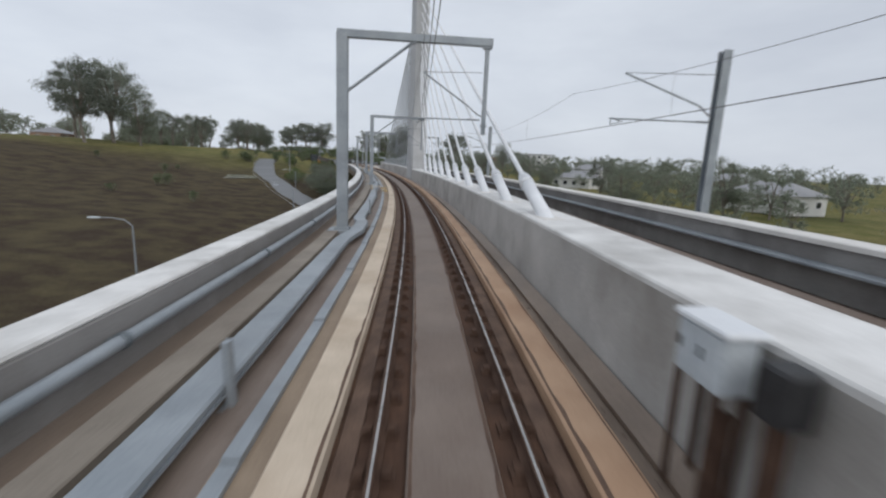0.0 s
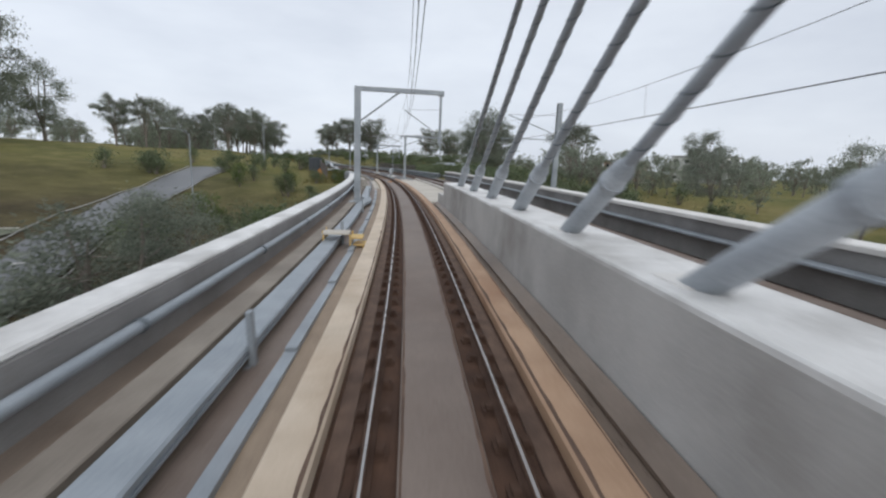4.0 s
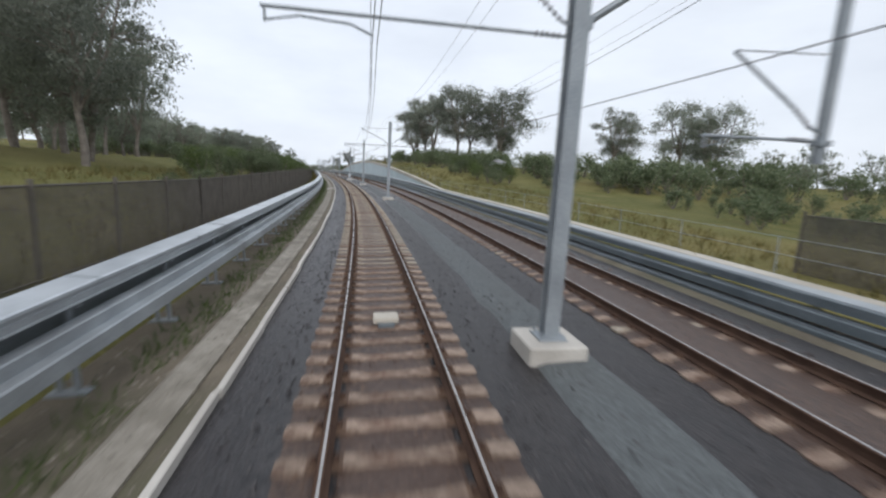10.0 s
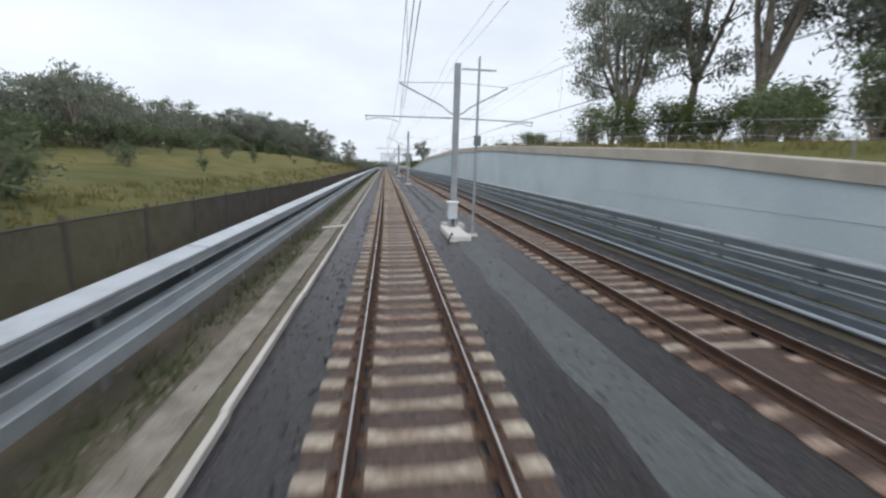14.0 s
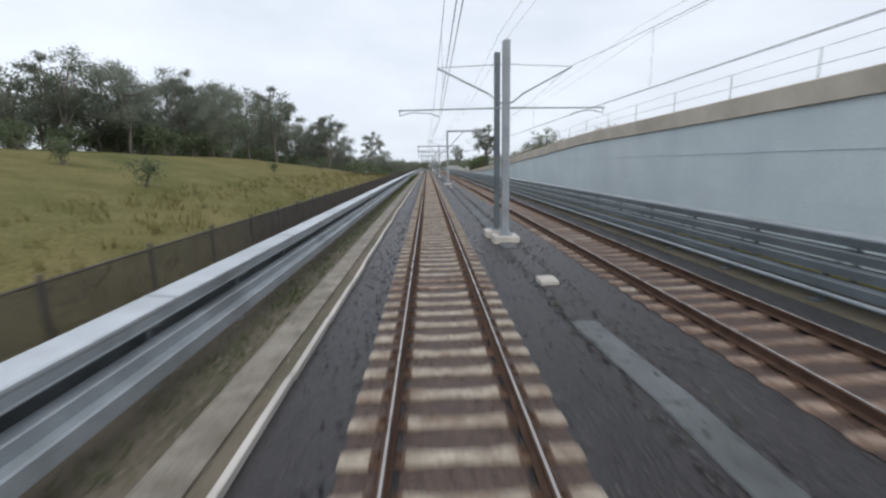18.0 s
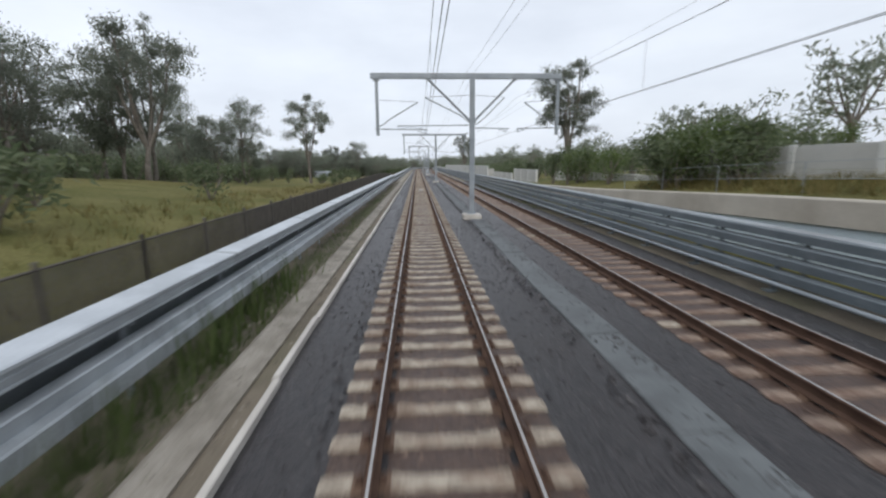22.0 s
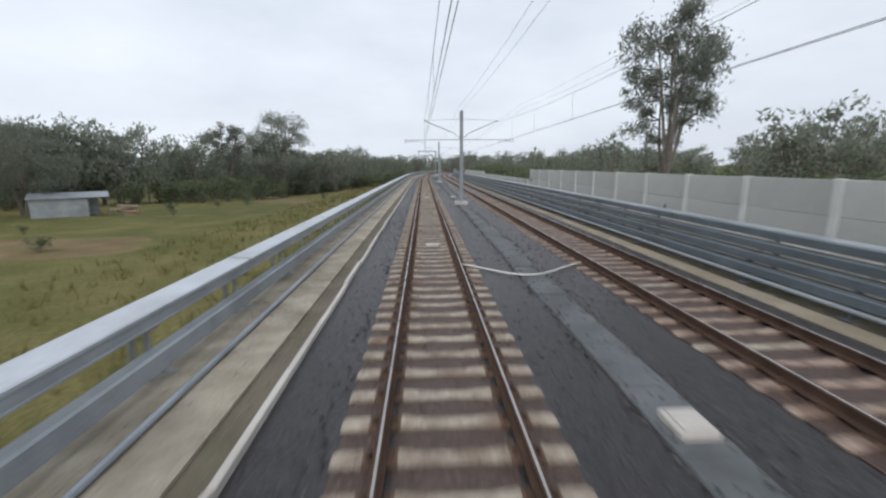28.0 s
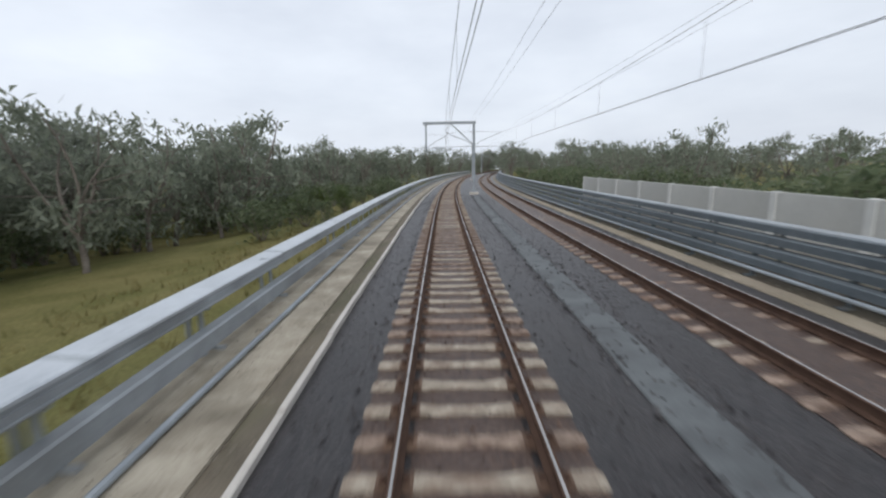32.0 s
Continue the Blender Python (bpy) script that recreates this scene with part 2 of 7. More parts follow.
GALV = material("galvanised_steel", (.23, .26, .285), (.36, .39, .415), rough=.5, scale=1.2, fine=25, bump=.05, metal=.3, stain=(.16, .165, .17), stain_amount=.45)
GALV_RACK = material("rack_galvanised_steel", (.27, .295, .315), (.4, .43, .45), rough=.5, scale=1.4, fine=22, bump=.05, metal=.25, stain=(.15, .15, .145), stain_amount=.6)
# Rack steel made paler: the sky's reflection is put into the base colour.
GALV_SHEEN = material("sheen_pale_galvanised_steel", (.38, .41, .44), (.56, .59, .62), rough=.35, scale=1.5, fine=20, bump=.05, metal=.2, stain=(.25, .27, .28), stain_amount=.5)
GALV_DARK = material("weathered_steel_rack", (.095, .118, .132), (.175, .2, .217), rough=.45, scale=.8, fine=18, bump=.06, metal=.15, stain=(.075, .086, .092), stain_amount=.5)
CABLE_DARK = material("dark_cable_and_gap_sheet", (.07, .082, .09), (.15, .17, .182), rough=.5, scale=1.5, fine=20, bump=.1)
RAIL_RUST = material("rusted_rail", (.046, .027, .02), (.11, .067, .048), rough=.85, scale=4, fine=60, bump=.2, spec=.15)
RAIL_HEAD = material("worn_rail_head", (.30, .29, .28), (.46, .45, .44), rough=.3, scale=2, fine=30, bump=.02, metal=.5)
SLEEPER_RUST = material("rust_dusted_sleeper", (.075, .045, .03), (.2, .13, .09), rough=.85, scale=3.0, fine=45, bump=.25, stain=(.06, .03, .02), stain_amount=.7, random_amount=.12)
SLEEPER_OLD = material("rust_soaked_sleeper", (.1, .064, .046), (.4, .31, .245), rough=.85, scale=5.5, fine=38, bump=.3, stain=(.1, .048, .03), stain_amount=.85, random_amount=.15)
DRAIN = material("stained_drain_concrete", (.16, .14, .112), (.34, .31, .265), rough=.8, scale=2.2, fine=24, bump=.25, stain=(.11, .095, .07), stain_amount=.75)
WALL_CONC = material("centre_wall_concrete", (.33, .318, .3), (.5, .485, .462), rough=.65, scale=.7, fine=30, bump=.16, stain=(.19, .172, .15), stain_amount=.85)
# Paler than the face: sky light on the wall top is in the colour.
WALL_TOP = material("sky_brightened_stained_top", (.58, .57, .55), (.8, .79, .77), rough=.55, scale=1.3, fine=30, bump=.2, stain=(.27, .255, .235), stain_amount=.65)
SAND = material("pale_washed_sand", (.16, .135, .1), (.4, .35, .275), rough=.9, scale=1.6, fine=14, bump=.8, stain=(.12, .1, .065), stain_amount=.85)
WALK = material("gritty_walkway_concrete", (.25, .215, .16), (.46, .415, .335), rough=.85, scale=1.6, fine=22, bump=.4, stain=(.13, .11, .08), stain_amount=.75)
RUST_WASH = material("rust_mud_wash", (.07, .042, .03), (.17, .11, .078), rough=.85, scale=4, fine=40, bump=.3, stain=(.045, .026, .018), stain_amount=.7)
PYLON = material("pylon_concrete", (.4, .405, .41), (.54, .545, .55), rough=.65, scale=.4, fine=26, bump=.12, stain=(.3, .295, .29), stain_amount=.6)
UPSTAND = material("grimy_tan_concrete", (.19, .162, .132), (.3, .262, .218), rough=.7, scale=.9, fine=26, bump=.2, stain=(.15, .12, .095), stain_amount=.7)
TAN_DECK = material("sand_washed_deck", (.22, .165, .115), (.35, .27, .195), rough=.7, scale=.7, fine=30, bump=.2, stain=(.13, .09, .065), stain_amount=.65)
SLEEPER = material("stained_sleeper_concrete", (.18, .146, .11), (.5, .44, .355), rough=.8, scale=5.0, fine=40, bump=.3, stain=(.15, .085, .055), stain_amount=.8, random_amount=.12, coords="Object")
CONC = material("pale_concrete", (.42, .39, .35), (.6, .57, .52), rough=.7, scale=.9, fine=35, bump=.15, stain=(.25, .22, .19), stain_amount=.5)
CONC_SAND = material("sandy_concrete", (.4, .365, .31), (.56, .52, .45), rough=.7, scale=.7, fine=30, bump=.15, stain=(.24, .2, .15), stain_amount=.5)
CONC_PLINTH = material("plinth_concrete", (.45, .37, .28), (.62, .52, .41), rough=.7, scale=1.1, fine=35, bump=.2, stain=(.28, .18, .1), stain_amount=.55)
CONC_RUSTY = material("rust_washed_plinth", (.34, .215, .135), (.48, .325, .215), rough=.7, scale=1.0, fine=35, bump=.2, stain=(.25, .12, .06), stain_amount=.6)
PATH = material("trodden_pale_dirt", (.2, .165, .12), (.34, .29, .22), rough=.9, scale=.6, fine=20, bump=.4, stain=(.14, .125, .07), stain_amount=.6)
CONC_DECK = material("wet_brown_deck", (.17, .13, .10), (.28, .22, .175), rough=.55, scale=.6, fine=25, bump=.1, stain=(.11, .08, .06), stain_amount=.65, wet=.1)
CONC_SLAB = material("track_slab_concrete", (.14, .105, .085), (.22, .175, .145), rough=.6, scale=.8, fine=30, bump=.12, stain=(.10, .06, .04), stain_amount=.55)
CONC_GREY = material("grey_concrete_wall", (.30, .29, .28), (.43, .42, .40), rough=.6, scale=.45, fine=30, bump=.12, stain=(.22, .2, .18), stain_amount=.5)
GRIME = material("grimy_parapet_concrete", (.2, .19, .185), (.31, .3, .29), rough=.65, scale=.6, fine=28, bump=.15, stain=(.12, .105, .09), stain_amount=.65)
# Dark base holds the shade on the far parapet face, with stains over it.
GRIME_SHADED = material("stained_shaded_parapet", (.15, .143, .138), (.27, .26, .25), rough=.7, scale=.7, fine=28, bump=.15, stain=(.07, .058, .048), stain_amount=.65)
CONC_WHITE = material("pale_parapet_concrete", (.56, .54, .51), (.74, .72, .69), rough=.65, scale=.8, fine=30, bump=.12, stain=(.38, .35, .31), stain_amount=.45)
GUTTER = material("rust_stained_recess", (.045, .027, .02), (.115, .066, .045), rough=.85, scale=2.5, fine=40, bump=.4, spec=.15)
SHOTCRETE = material("blue_grey_shotcrete", (.46, .54, .58), (.58, .66, .69), rough=.75, scale=.35, fine=14, bump=.2, stain=(.4, .45, .47), stain_amount=.4)
NOISE_PANEL = material("noise_panel_concrete", (.4, .4, .375), (.53, .525, .495), rough=.75, scale=.7, fine=30, bump=.25, stain=(.25, .24, .21), stain_amount=.4, random_amount=.06)
NOISE_POST = material("noise_wall_post_concrete", (.5, .5, .48), (.66, .66, .63), rough=.7, scale=1.2, fine=30, bump=.1)
WHITE_STEEL = material("white_painted_steel", (.66, .68, .7), (.8, .81, .83), rough=.35, scale=.8, fine=20, bump=.04, stain=(.45, .46, .47), stain_amount=.4)
DARK_STRAND = material("grey_stay_sheath", (.28, .31, .34), (.42, .45, .48), rough=.45, scale=1.5, fine=20, bump=.04)
WIRE = material("tarnished_copper_wire", (.07, .073, .078), (.14, .14, .148), rough=.5, scale=3, fine=20, bump=0)
INSUL = material("grey_polymer_insulator", (.12, .12, .13), (.2, .2, .21), rough=.45, scale=5, fine=30, bump=0)
FENCE = material("dark_fence_steel", (.075, .067, .057), (.135, .118, .1), rough=.7, scale=2, fine=30, bump=.05)
SCREEN = material("dark_blue_mesh_screen", (.018, .021, .027), (.045, .05, .06), rough=.6, scale=2.5, fine=30, bump=.2)
FENCE_GREY = material("grey_brown_fence_steel", (.11, .095, .085), (.19, .165, .15), rough=.7, scale=2, fine=30, bump=.05)
YELLOW = material("faded_yellow_paint", (.5, .33, .1), (.68, .48, .17), rough=.55, scale=2, fine=30, bump=.1, stain=(.35, .22, .1), stain_amount=.5)
ORANGE = material("orange_plastic", (.5, .2, .04), (.66, .3, .08), rough=.5, scale=3, fine=30, bump=.05)
def pebble(name, a, b):
    """Loose stones, each of its own shade."""
    m = bpy.data.materials.new(name)
    m.use_nodes = True
    n, l = m.node_tree.nodes, m.node_tree.links
    bsdf = n["Principled BSDF"]
    ge = n.new("ShaderNodeNewGeometry")
    mx = n.new("ShaderNodeMix")
    mx.data_type = "RGBA"
    mx.inputs["A"].default_value, mx.inputs["B"].default_value = (*a, 1), (*b, 1)
    l.new(ge.outputs["Random Per Island"], mx.inputs["Factor"])
    l.new(mx.outputs["Result"], bsdf.inputs["Base Color"])
    bsdf.inputs["Roughness"].default_value = .42
    bsdf.inputs["Specular IOR Level"].default_value = .5
    return m


STONES = pebble("loose_ballast_stones", (.012, .011, .013), (.08, .075, .077))
STONES_RUST = pebble("loose_rusty_stones", (.035, .022, .017), (.17, .11, .08))
GRIT = pebble("verge_grit", (.07, .058, .045), (.3, .265, .215))
PALE_GRAVEL = stony("pale_gravel", (.055, .061, .062), (.135, .147, .149), .035, bump=.7, tint=(.085, .088, .085))
BALLAST = stony("ballast", (.012, .011, .0125), (.046, .041, .0415), .05, bump=.55, rough=.4, tint=(.03, .025, .024))
BALLAST_RUST = stony("rust_dusted_ballast", (.04, .026, .022), (.11, .07, .052), .05, bump=.6, rough=.48, tint=(.065, .038, .028))
DIRT = material("wet_dirt", (.09, .075, .055), (.19, .16, .12), rough=.9, scale=.8, fine=22, bump=.5, stain=(.07, .08, .035), stain_amount=.6)
TROUGH = material("trough_lid_concrete", (.085, .093, .095), (.15, .162, .165), rough=.7, scale=1.6, fine=30, bump=.15, stain=(.05, .05, .053), stain_amount=.75)
ASPHALT = material("wet_asphalt", (.085, .088, .092), (.15, .153, .158), rough=.5, scale=.5, fine=40, bump=.12, spec=.4)
GRASS = meadow("rough_pasture")
SOIL = material("bare_soil", (.13, .095, .05), (.24, .17, .095), rough=.95, scale=.5, fine=9, bump=.5, stain=(.12, .125, .05), stain_amount=.7, spec=.1)
WEEDY = material("weedy_track", (.085, .1, .06), (.17, .17, .13), rough=.8, scale=.6, fine=14, bump=.3, spec=.2)
LEAF = foliage("gum_leaves", (.15, .17, .138), (.29, .31, .255))
LEAF_DARK = foliage("dark_leaves", (.13, .152, .115), (.255, .277, .215))
LEAF_SCRUB = foliage("scrub_leaves", (.085, .115, .06), (.185, .215, .125))
LEAF_BRIGHT = foliage("shrub_leaves", (.065, .1, .032), (.15, .19, .07))
BLADE = foliage("grass_blades", (.09, .09, .03), (.24, .19, .075))
BARK = material("pale_gum_bark", (.10, .085, .07), (.26, .23, .2), rough=.85, scale=1.5, fine=12, bump=.4)
WALL_PAINT = material("painted_wall", (.55, .55, .53), (.7, .7, .68), rough=.7, scale=.3, fine=10, bump=.05)
ROOF = material("metal_roof", (.2, .2, .21), (.32, .32, .33), rough=.5, scale=.3, fine=8, bump=.05)
BRICK = material("tan_brickwork", (.25, .16, .11), (.38, .27, .2), rough=.85, scale=.6, fine=14, bump=.2)
GLASS = material("dark_window_glass", (.03, .035, .04), (.06, .065, .07), rough=.1, scale=1, fine=5, bump=0, spec=.6)
CABINET = material("pale_blue_grey_cabinet", (.42, .47, .5), (.56, .6, .63), rough=.45, scale=1.5, fine=20, bump=.04, stain=(.3, .32, .33), stain_amount=.4)
BLACK = material("black_rubber", (.015, .015, .016), (.035, .035, .037), rough=.6, scale=5, fine=40, bump=.1)


# ---- mesh helpers ----
class Build:
    """Collects points and faces of one mesh."""

    def __init__(self):
        self.v, self.f, self.mi = [], [], []

    def add(self, verts, faces, mat=0):
        k = len(self.v)
        self.v += [tuple(p) for p in verts]
        self.f += [tuple(i + k for i in f) for f in faces]
        self.mi += [mat] * len(faces)
        return self

    def box(self, c, size, m=None, ch=0.0):
        """A block with its four upright edges chamfered by ch and a rim chamfer on top."""
        x, y, z = (a / 2 for a in size)
        if ch <= 0:
            ring = [(-x, -y), (x, -y), (x, y), (-x, y)]
            levels = [(ring, -z), (ring, z)]
        else:
            def octo(q):
                return [(-x + q, -y + ch + q), (-x + ch + q, -y + q), (x - ch - q, -y + q), (x - q, -y + ch + q),
                        (x - q, y - ch - q), (x - ch - q, y - q), (-x + ch + q, y - q), (-x + q, y - ch - q)]
            levels = [(octo(0), -z), (octo(0), z - ch), (octo(ch * .7), z)]
        n = len(levels[0][0])
        vs = [Vector((p[0], p[1], h)) for ring, h in levels for p in ring]
        if m is not None:
            vs = [m @ p for p in vs]
        vs = [p + Vector(c) for p in vs]
        fs = [tuple(range(n - 1, -1, -1)), tuple(range(n * (len(levels) - 1), n * len(levels)))]
        for L in range(len(levels) - 1):
            fs += [(L * n + i, L * n + (i + 1) % n, (L + 1) * n + (i + 1) % n, (L + 1) * n + i) for i in range(n)]
        return self.add(vs, fs)

    def tube(self, a, b, r, r2=None, n=8, cap=True):
        a, b = Vector(a), Vector(b)
        r2 = r if r2 is None else r2
        q = (b - a).to_track_quat("Z", "Y").to_matrix()
        vs = [p + q @ Vector((rr * math.cos(2 * math.pi * i / n), rr * math.sin(2 * math.pi * i / n), 0)) for p, rr in ((a, r), (b, r2)) for i in range(n)]
        fs = [(i, (i + 1) % n, n + (i + 1) % n, n + i) for i in range(n)]
        if cap:
            fs += [tuple(range(n - 1, -1, -1)), tuple(range(n, 2 * n))]
        return self.add(vs, fs)

    def path(self, pts, r, n=6):
        """A round bar along points."""
        pts = [Vector(p) for p in pts]
        vs = []
        for i, p in enumerate(pts):
            w = (pts[min(i + 1, len(pts) - 1)] - pts[max(i - 1, 0)]).normalized()
            side = w.cross(Vector((0, 0, 1)))
            side = Vector((1, 0, 0)) if side.length < 1e-4 else side.normalized()
            up = side.cross(w)
            vs += [p + side * (r * math.cos(2 * math.pi * k / n)) + up * (r * math.sin(2 * math.pi * k / n)) for k in range(n)]
        fs = [(i * n + k, i * n + (k + 1) % n, (i + 1) * n + (k + 1) % n, (i + 1) * n + k) for i in range(len(pts) - 1) for k in range(n)]
        fs += [tuple(range(n - 1, -1, -1)), tuple(range((len(pts) - 1) * n, len(pts) * n))]
        return self.add(vs, fs)

    def loft(self, profile, stations, closed=True, shift=None):
        """A section of (d, h) points carried along the line; shift(s) may move it by (dd, dh). The section runs clockwise seen along the line."""
        n = len(profile)
        vs = []
        for s in stations:
            dd, dh = shift(s) if shift else (0, 0)
            vs += [P(s, d + dd, h + dh) for d, h in profile]
        m = n if closed else n - 1
        fs = [(i * n + k, (i + 1) * n + k, (i + 1) * n + (k + 1) % n, i * n + (k + 1) % n) for i in range(len(stations) - 1) for k in range(m)]
        if closed:
            fs += [tuple(range(n)), tuple(range(len(stations) * n - 1, (len(stations) - 1) * n - 1, -1))]
        return self.add(vs, fs)

    def obj(self, name, mats, parent=None, label="", smooth=False):
        me = bpy.data.meshes.new(name)
        me.from_pydata(self.v, [], self.f)
        for m in (mats if isinstance(mats, (list, tuple)) else [mats]):
            me.materials.append(m)
        if any(self.mi):
            me.polygons.foreach_set("material_index", self.mi)
        if smooth:
            me.polygons.foreach_set("use_smooth", [True] * len(me.polygons))
        me.update()
        ob = new(name, me)
        if parent:
            ob.parent = parent
        if label:
            ob["label"] = label
        return ob


def stations(a, b, step):
    return list(np.linspace(a, b, max(2, int(round((b - a) / step)) + 1)))


def rect(d0, d1, h0, h1, c=0.0):
    """Section of a bar, clockwise, with its two upper edges cut by c."""
    if c:
        return [(d0, h0), (d0, h1 - c), (d0 + c, h1), (d1 - c, h1), (d1, h1 - c), (d1, h0)]
    return [(d0, h0), (d0, h1), (d1, h1), (d1, h0)]


def thing(name, m, label, category, group="", kind=""):
    ob = new(name)
    ob.empty_display_size = 0.2
    ob.matrix_world = m
    return tagged(ob, label, category, group, kind)


def root(name, label, category, group="", kind=""):
    """A thing whose parts are given in world coordinates."""
    return thing(name, Matrix(), label, category, group, kind)


# ---- ground: one sheet, heights over our rails by running length and side ----
_GS = [-420, 0, 70, 115, 138, 153, 170, 200, 240, 280, 320, 360, 400, 440, 480, 520, 560, 600, 680, 760, 1700]
RW_S = [222, 240, 268, 280, 288, 321, 328, 360, 390, 412, 434, 445, 460, 480, 490, 505, 520, 540, 562]
RW_H = [-.5, -.42, -.32, -.2, .35, 2.3, 2.85, 4.2, 4.65, 4.3, 4.0, 3.45, 2.8, 1.8, 1.35, 0.9, 0.3, -.2, -.45]
_GR = {
    -420: [4, 5, 6, 6, 6, 6, 7, 8, 8, 7, 6, 6, 6, 6, 5, 4, 2, 0, -1, -1, -1],
    -160: [4, 6, 6, 6, 6, 6, 6.5, 7, 7, 6, 5.5, 6, 7, 8, 7.6, 5, 1.5, -1, -2, -2.5, -2],
    -80: [-3, 1.5, 2.5, 3.5, 4, 4.2, 5, 6.5, 6.5, 5.2, 4.5, 5, 6.2, 7.2, 7.2, 4.6, .8, -1.5, -2.7, -6, -5],
    -30: [-7, -4.5, -4, -3, -2, -.6, 1.5, 3.8, 4.5, 3.6, 3, 2.6, 3.4, 4.2, 4.3, 2.4, -.1, -1.6, -2.5, -5.2, -4.5],
    -12: [-8, -7, -6.5, -5.5, -4, -1.2, .3, 1.6, 1.9, 1.6, 1.2, .5, .6, .9, .9, .1, -.8, -1.5, -2, -2.6, -2.6],
    -6: [-8, -7.5, -7, -6, -4.5, -1.0, -.3, .3, .4, .35, .1, -.4, -.6, -.6, -.6, -.7, -.9, -1.4, -1.7, -2, -2],
    -4.7: [-8, -7.5, -7, -6, -4.6, -.8, -.4, -.35, -.5, -.52, -.52, -.55, -.6, -.6, -.6, -.6, -.8, -1.2, -1.4, -1.5, -1.5],
    -3.5: [-8, -7.5, -7, -6, -4.6, -.75, -.5, -.45, -.45, -.45, -.45, -.5, -.5, -.5, -.5, -.5, -.6, -.85, -.85, -.85, -.85],
    9.6: [-8, -7.5, -7, -6, -4.6, -.9, -.6, -.5, -.5, -.45, -.45, -.45, -.45, -.45, -.45, -.45, -.5, -.6, -.6, -.6, -.6],
    11.05: [-8, -7.5, -7, -6, -4.6, -1.1, -.8, -.5, -.2, .1, -.4, -.4, -.4, -.4, -.4, .2, 0, -.6, -.8, -.9, -.9],
    11.5: [-8, -7.5, -7, -6, -4.6, -1.3, -1, -.7, -.1, .5, 0, 0, 0, 0, 0, .25, 0, -.6, -.8, -.9, -.9],
    16: [-8, -7.5, -7, -6, -4.6, -1.8, -1.5, -1.3, -.4, 1.0, 3.3, 5.0, 5.4, 4.9, 3.3, 1.8, .2, -.7, -1.2, -1.4, -1.5],
    32: [-8, -7.5, -7, -6, -5, -3.4, -3.2, -2.8, -1.7, 1.2, 3.8, 5.2, 5.8, 5.2, 3.8, 2.2, .4, -.8, -1.6, -2, -2],
    90: [-7, -6, -6, -5.5, -5, -4, -3.8, -3.6, -2.6, .6, 3, 4.2, 4.8, 4.4, 3.2, 1.6, .3, -1, -1.8, -2.2, -2],
    420: [-5, -4, -4, -4, -3.6, -3.4, -3, -2, -1, 0, 1, 1.5, 1.5, 1, .5, 0, -.5, -1, -1.5, -1.8, -1.5],
}
_GD = sorted(_GR)


def ground_h(s, d):
    """Height of the ground over the rails."""
    col = [float(np.interp(s, _GS, _GR[k])) for k in _GD]
    if 223 < s < 560:
        col[_GD.index(11.5)] = float(np.interp(s, RW_S, RW_H)) + (0.72 if s > 430 else 0.25 if s < 290 else 0.3)
        col[_GD.index(11.05)] = -0.4
    h = float(np.interp(d, _GD, col))
    if abs(d) > 13:
        w = min(1.0, (abs(d) - 13) / 20.0)
        h += w * 0.5 * (noise.noise(Vector((s * .045, d * .045, 0))) + 0.4 * noise.noise(Vector((s * .16, d * .16, 3))))
    return h


FAR_A, FAR_B = P(-420), P(1690)
_along = (FAR_B - FAR_A)


def bank(s, d):
    """Rise of the ground sheet that goes with the lean of the line, fading out far away."""
    return max(-60, min(60, d)) * math.sin(cant(s)) * max(0.0, 1 - (abs(d) - 60) / 547.0)


def ground_point(s, d):
    if abs(d) <= 60:
        return P(s, d, ground_h(s, d))
    side = 1 if d > 0 else -1
    u = (s + 420) / 2110.0
    base = P(s, side * 60)
    nrm = Vector((_along.y, -_along.x, 0)).normalized() * side
    far = FAR_A + _along * (-0.25 + 1.5 * u) + nrm * 1700
    k = (abs(d) - 60) / 1640.0
    p = base.lerp(far, k)
    p.z = float(np.interp(s, _S, _Z)) * max(0.0, 1 - k * 3) + ground_h(s, side * min(420, abs(d))) + bank(s, d)
    return p


g_s = [-420, -300, -200, -120, -60] + stations(-30, 800, 4) + [830, 880, 950, 1050, 1200, 1400, 1690]
g_d = [-1700, -1000, -600, -420, -300, -220, -160, -120, -95, -78, -66, -60, -52, -45, -39, -34, -30, -26, -22.5, -19.5, -17, -14.5, -12, -10, -8, -6, -4.7, -3.5,
       3, 9.6, 11.05, 11.48, 13, 14.5, 16, 18.5, 21, 24, 28, 32, 38, 45, 52, 60, 68, 80, 95, 120, 160, 220, 300, 420, 600, 1000, 1700]
b = Build()
b.add([ground_point(s, d) for s in g_s for d in g_d],
      [(i * len(g_d) + k, i * len(g_d) + k + 1, (i + 1) * len(g_d) + k + 1, (i + 1) * len(g_d) + k) for i in range(len(g_s) - 1) for k in range(len(g_d) - 1)])
tagged(b.obj("ground", GRASS, smooth=True), "rough green and straw-coloured pasture rising and falling beside the railway", "ground", kind="structure")

# ---- the bridge (running length up to 157) ----
BR0, BR1, WALL_END = -40.0, 156.8, 121.0


def track2(s):
    """Offset of the other track's centre line."""
    return float(np.interp(s, [120, 215, 300], [6.3, 5.5, 5.35]))


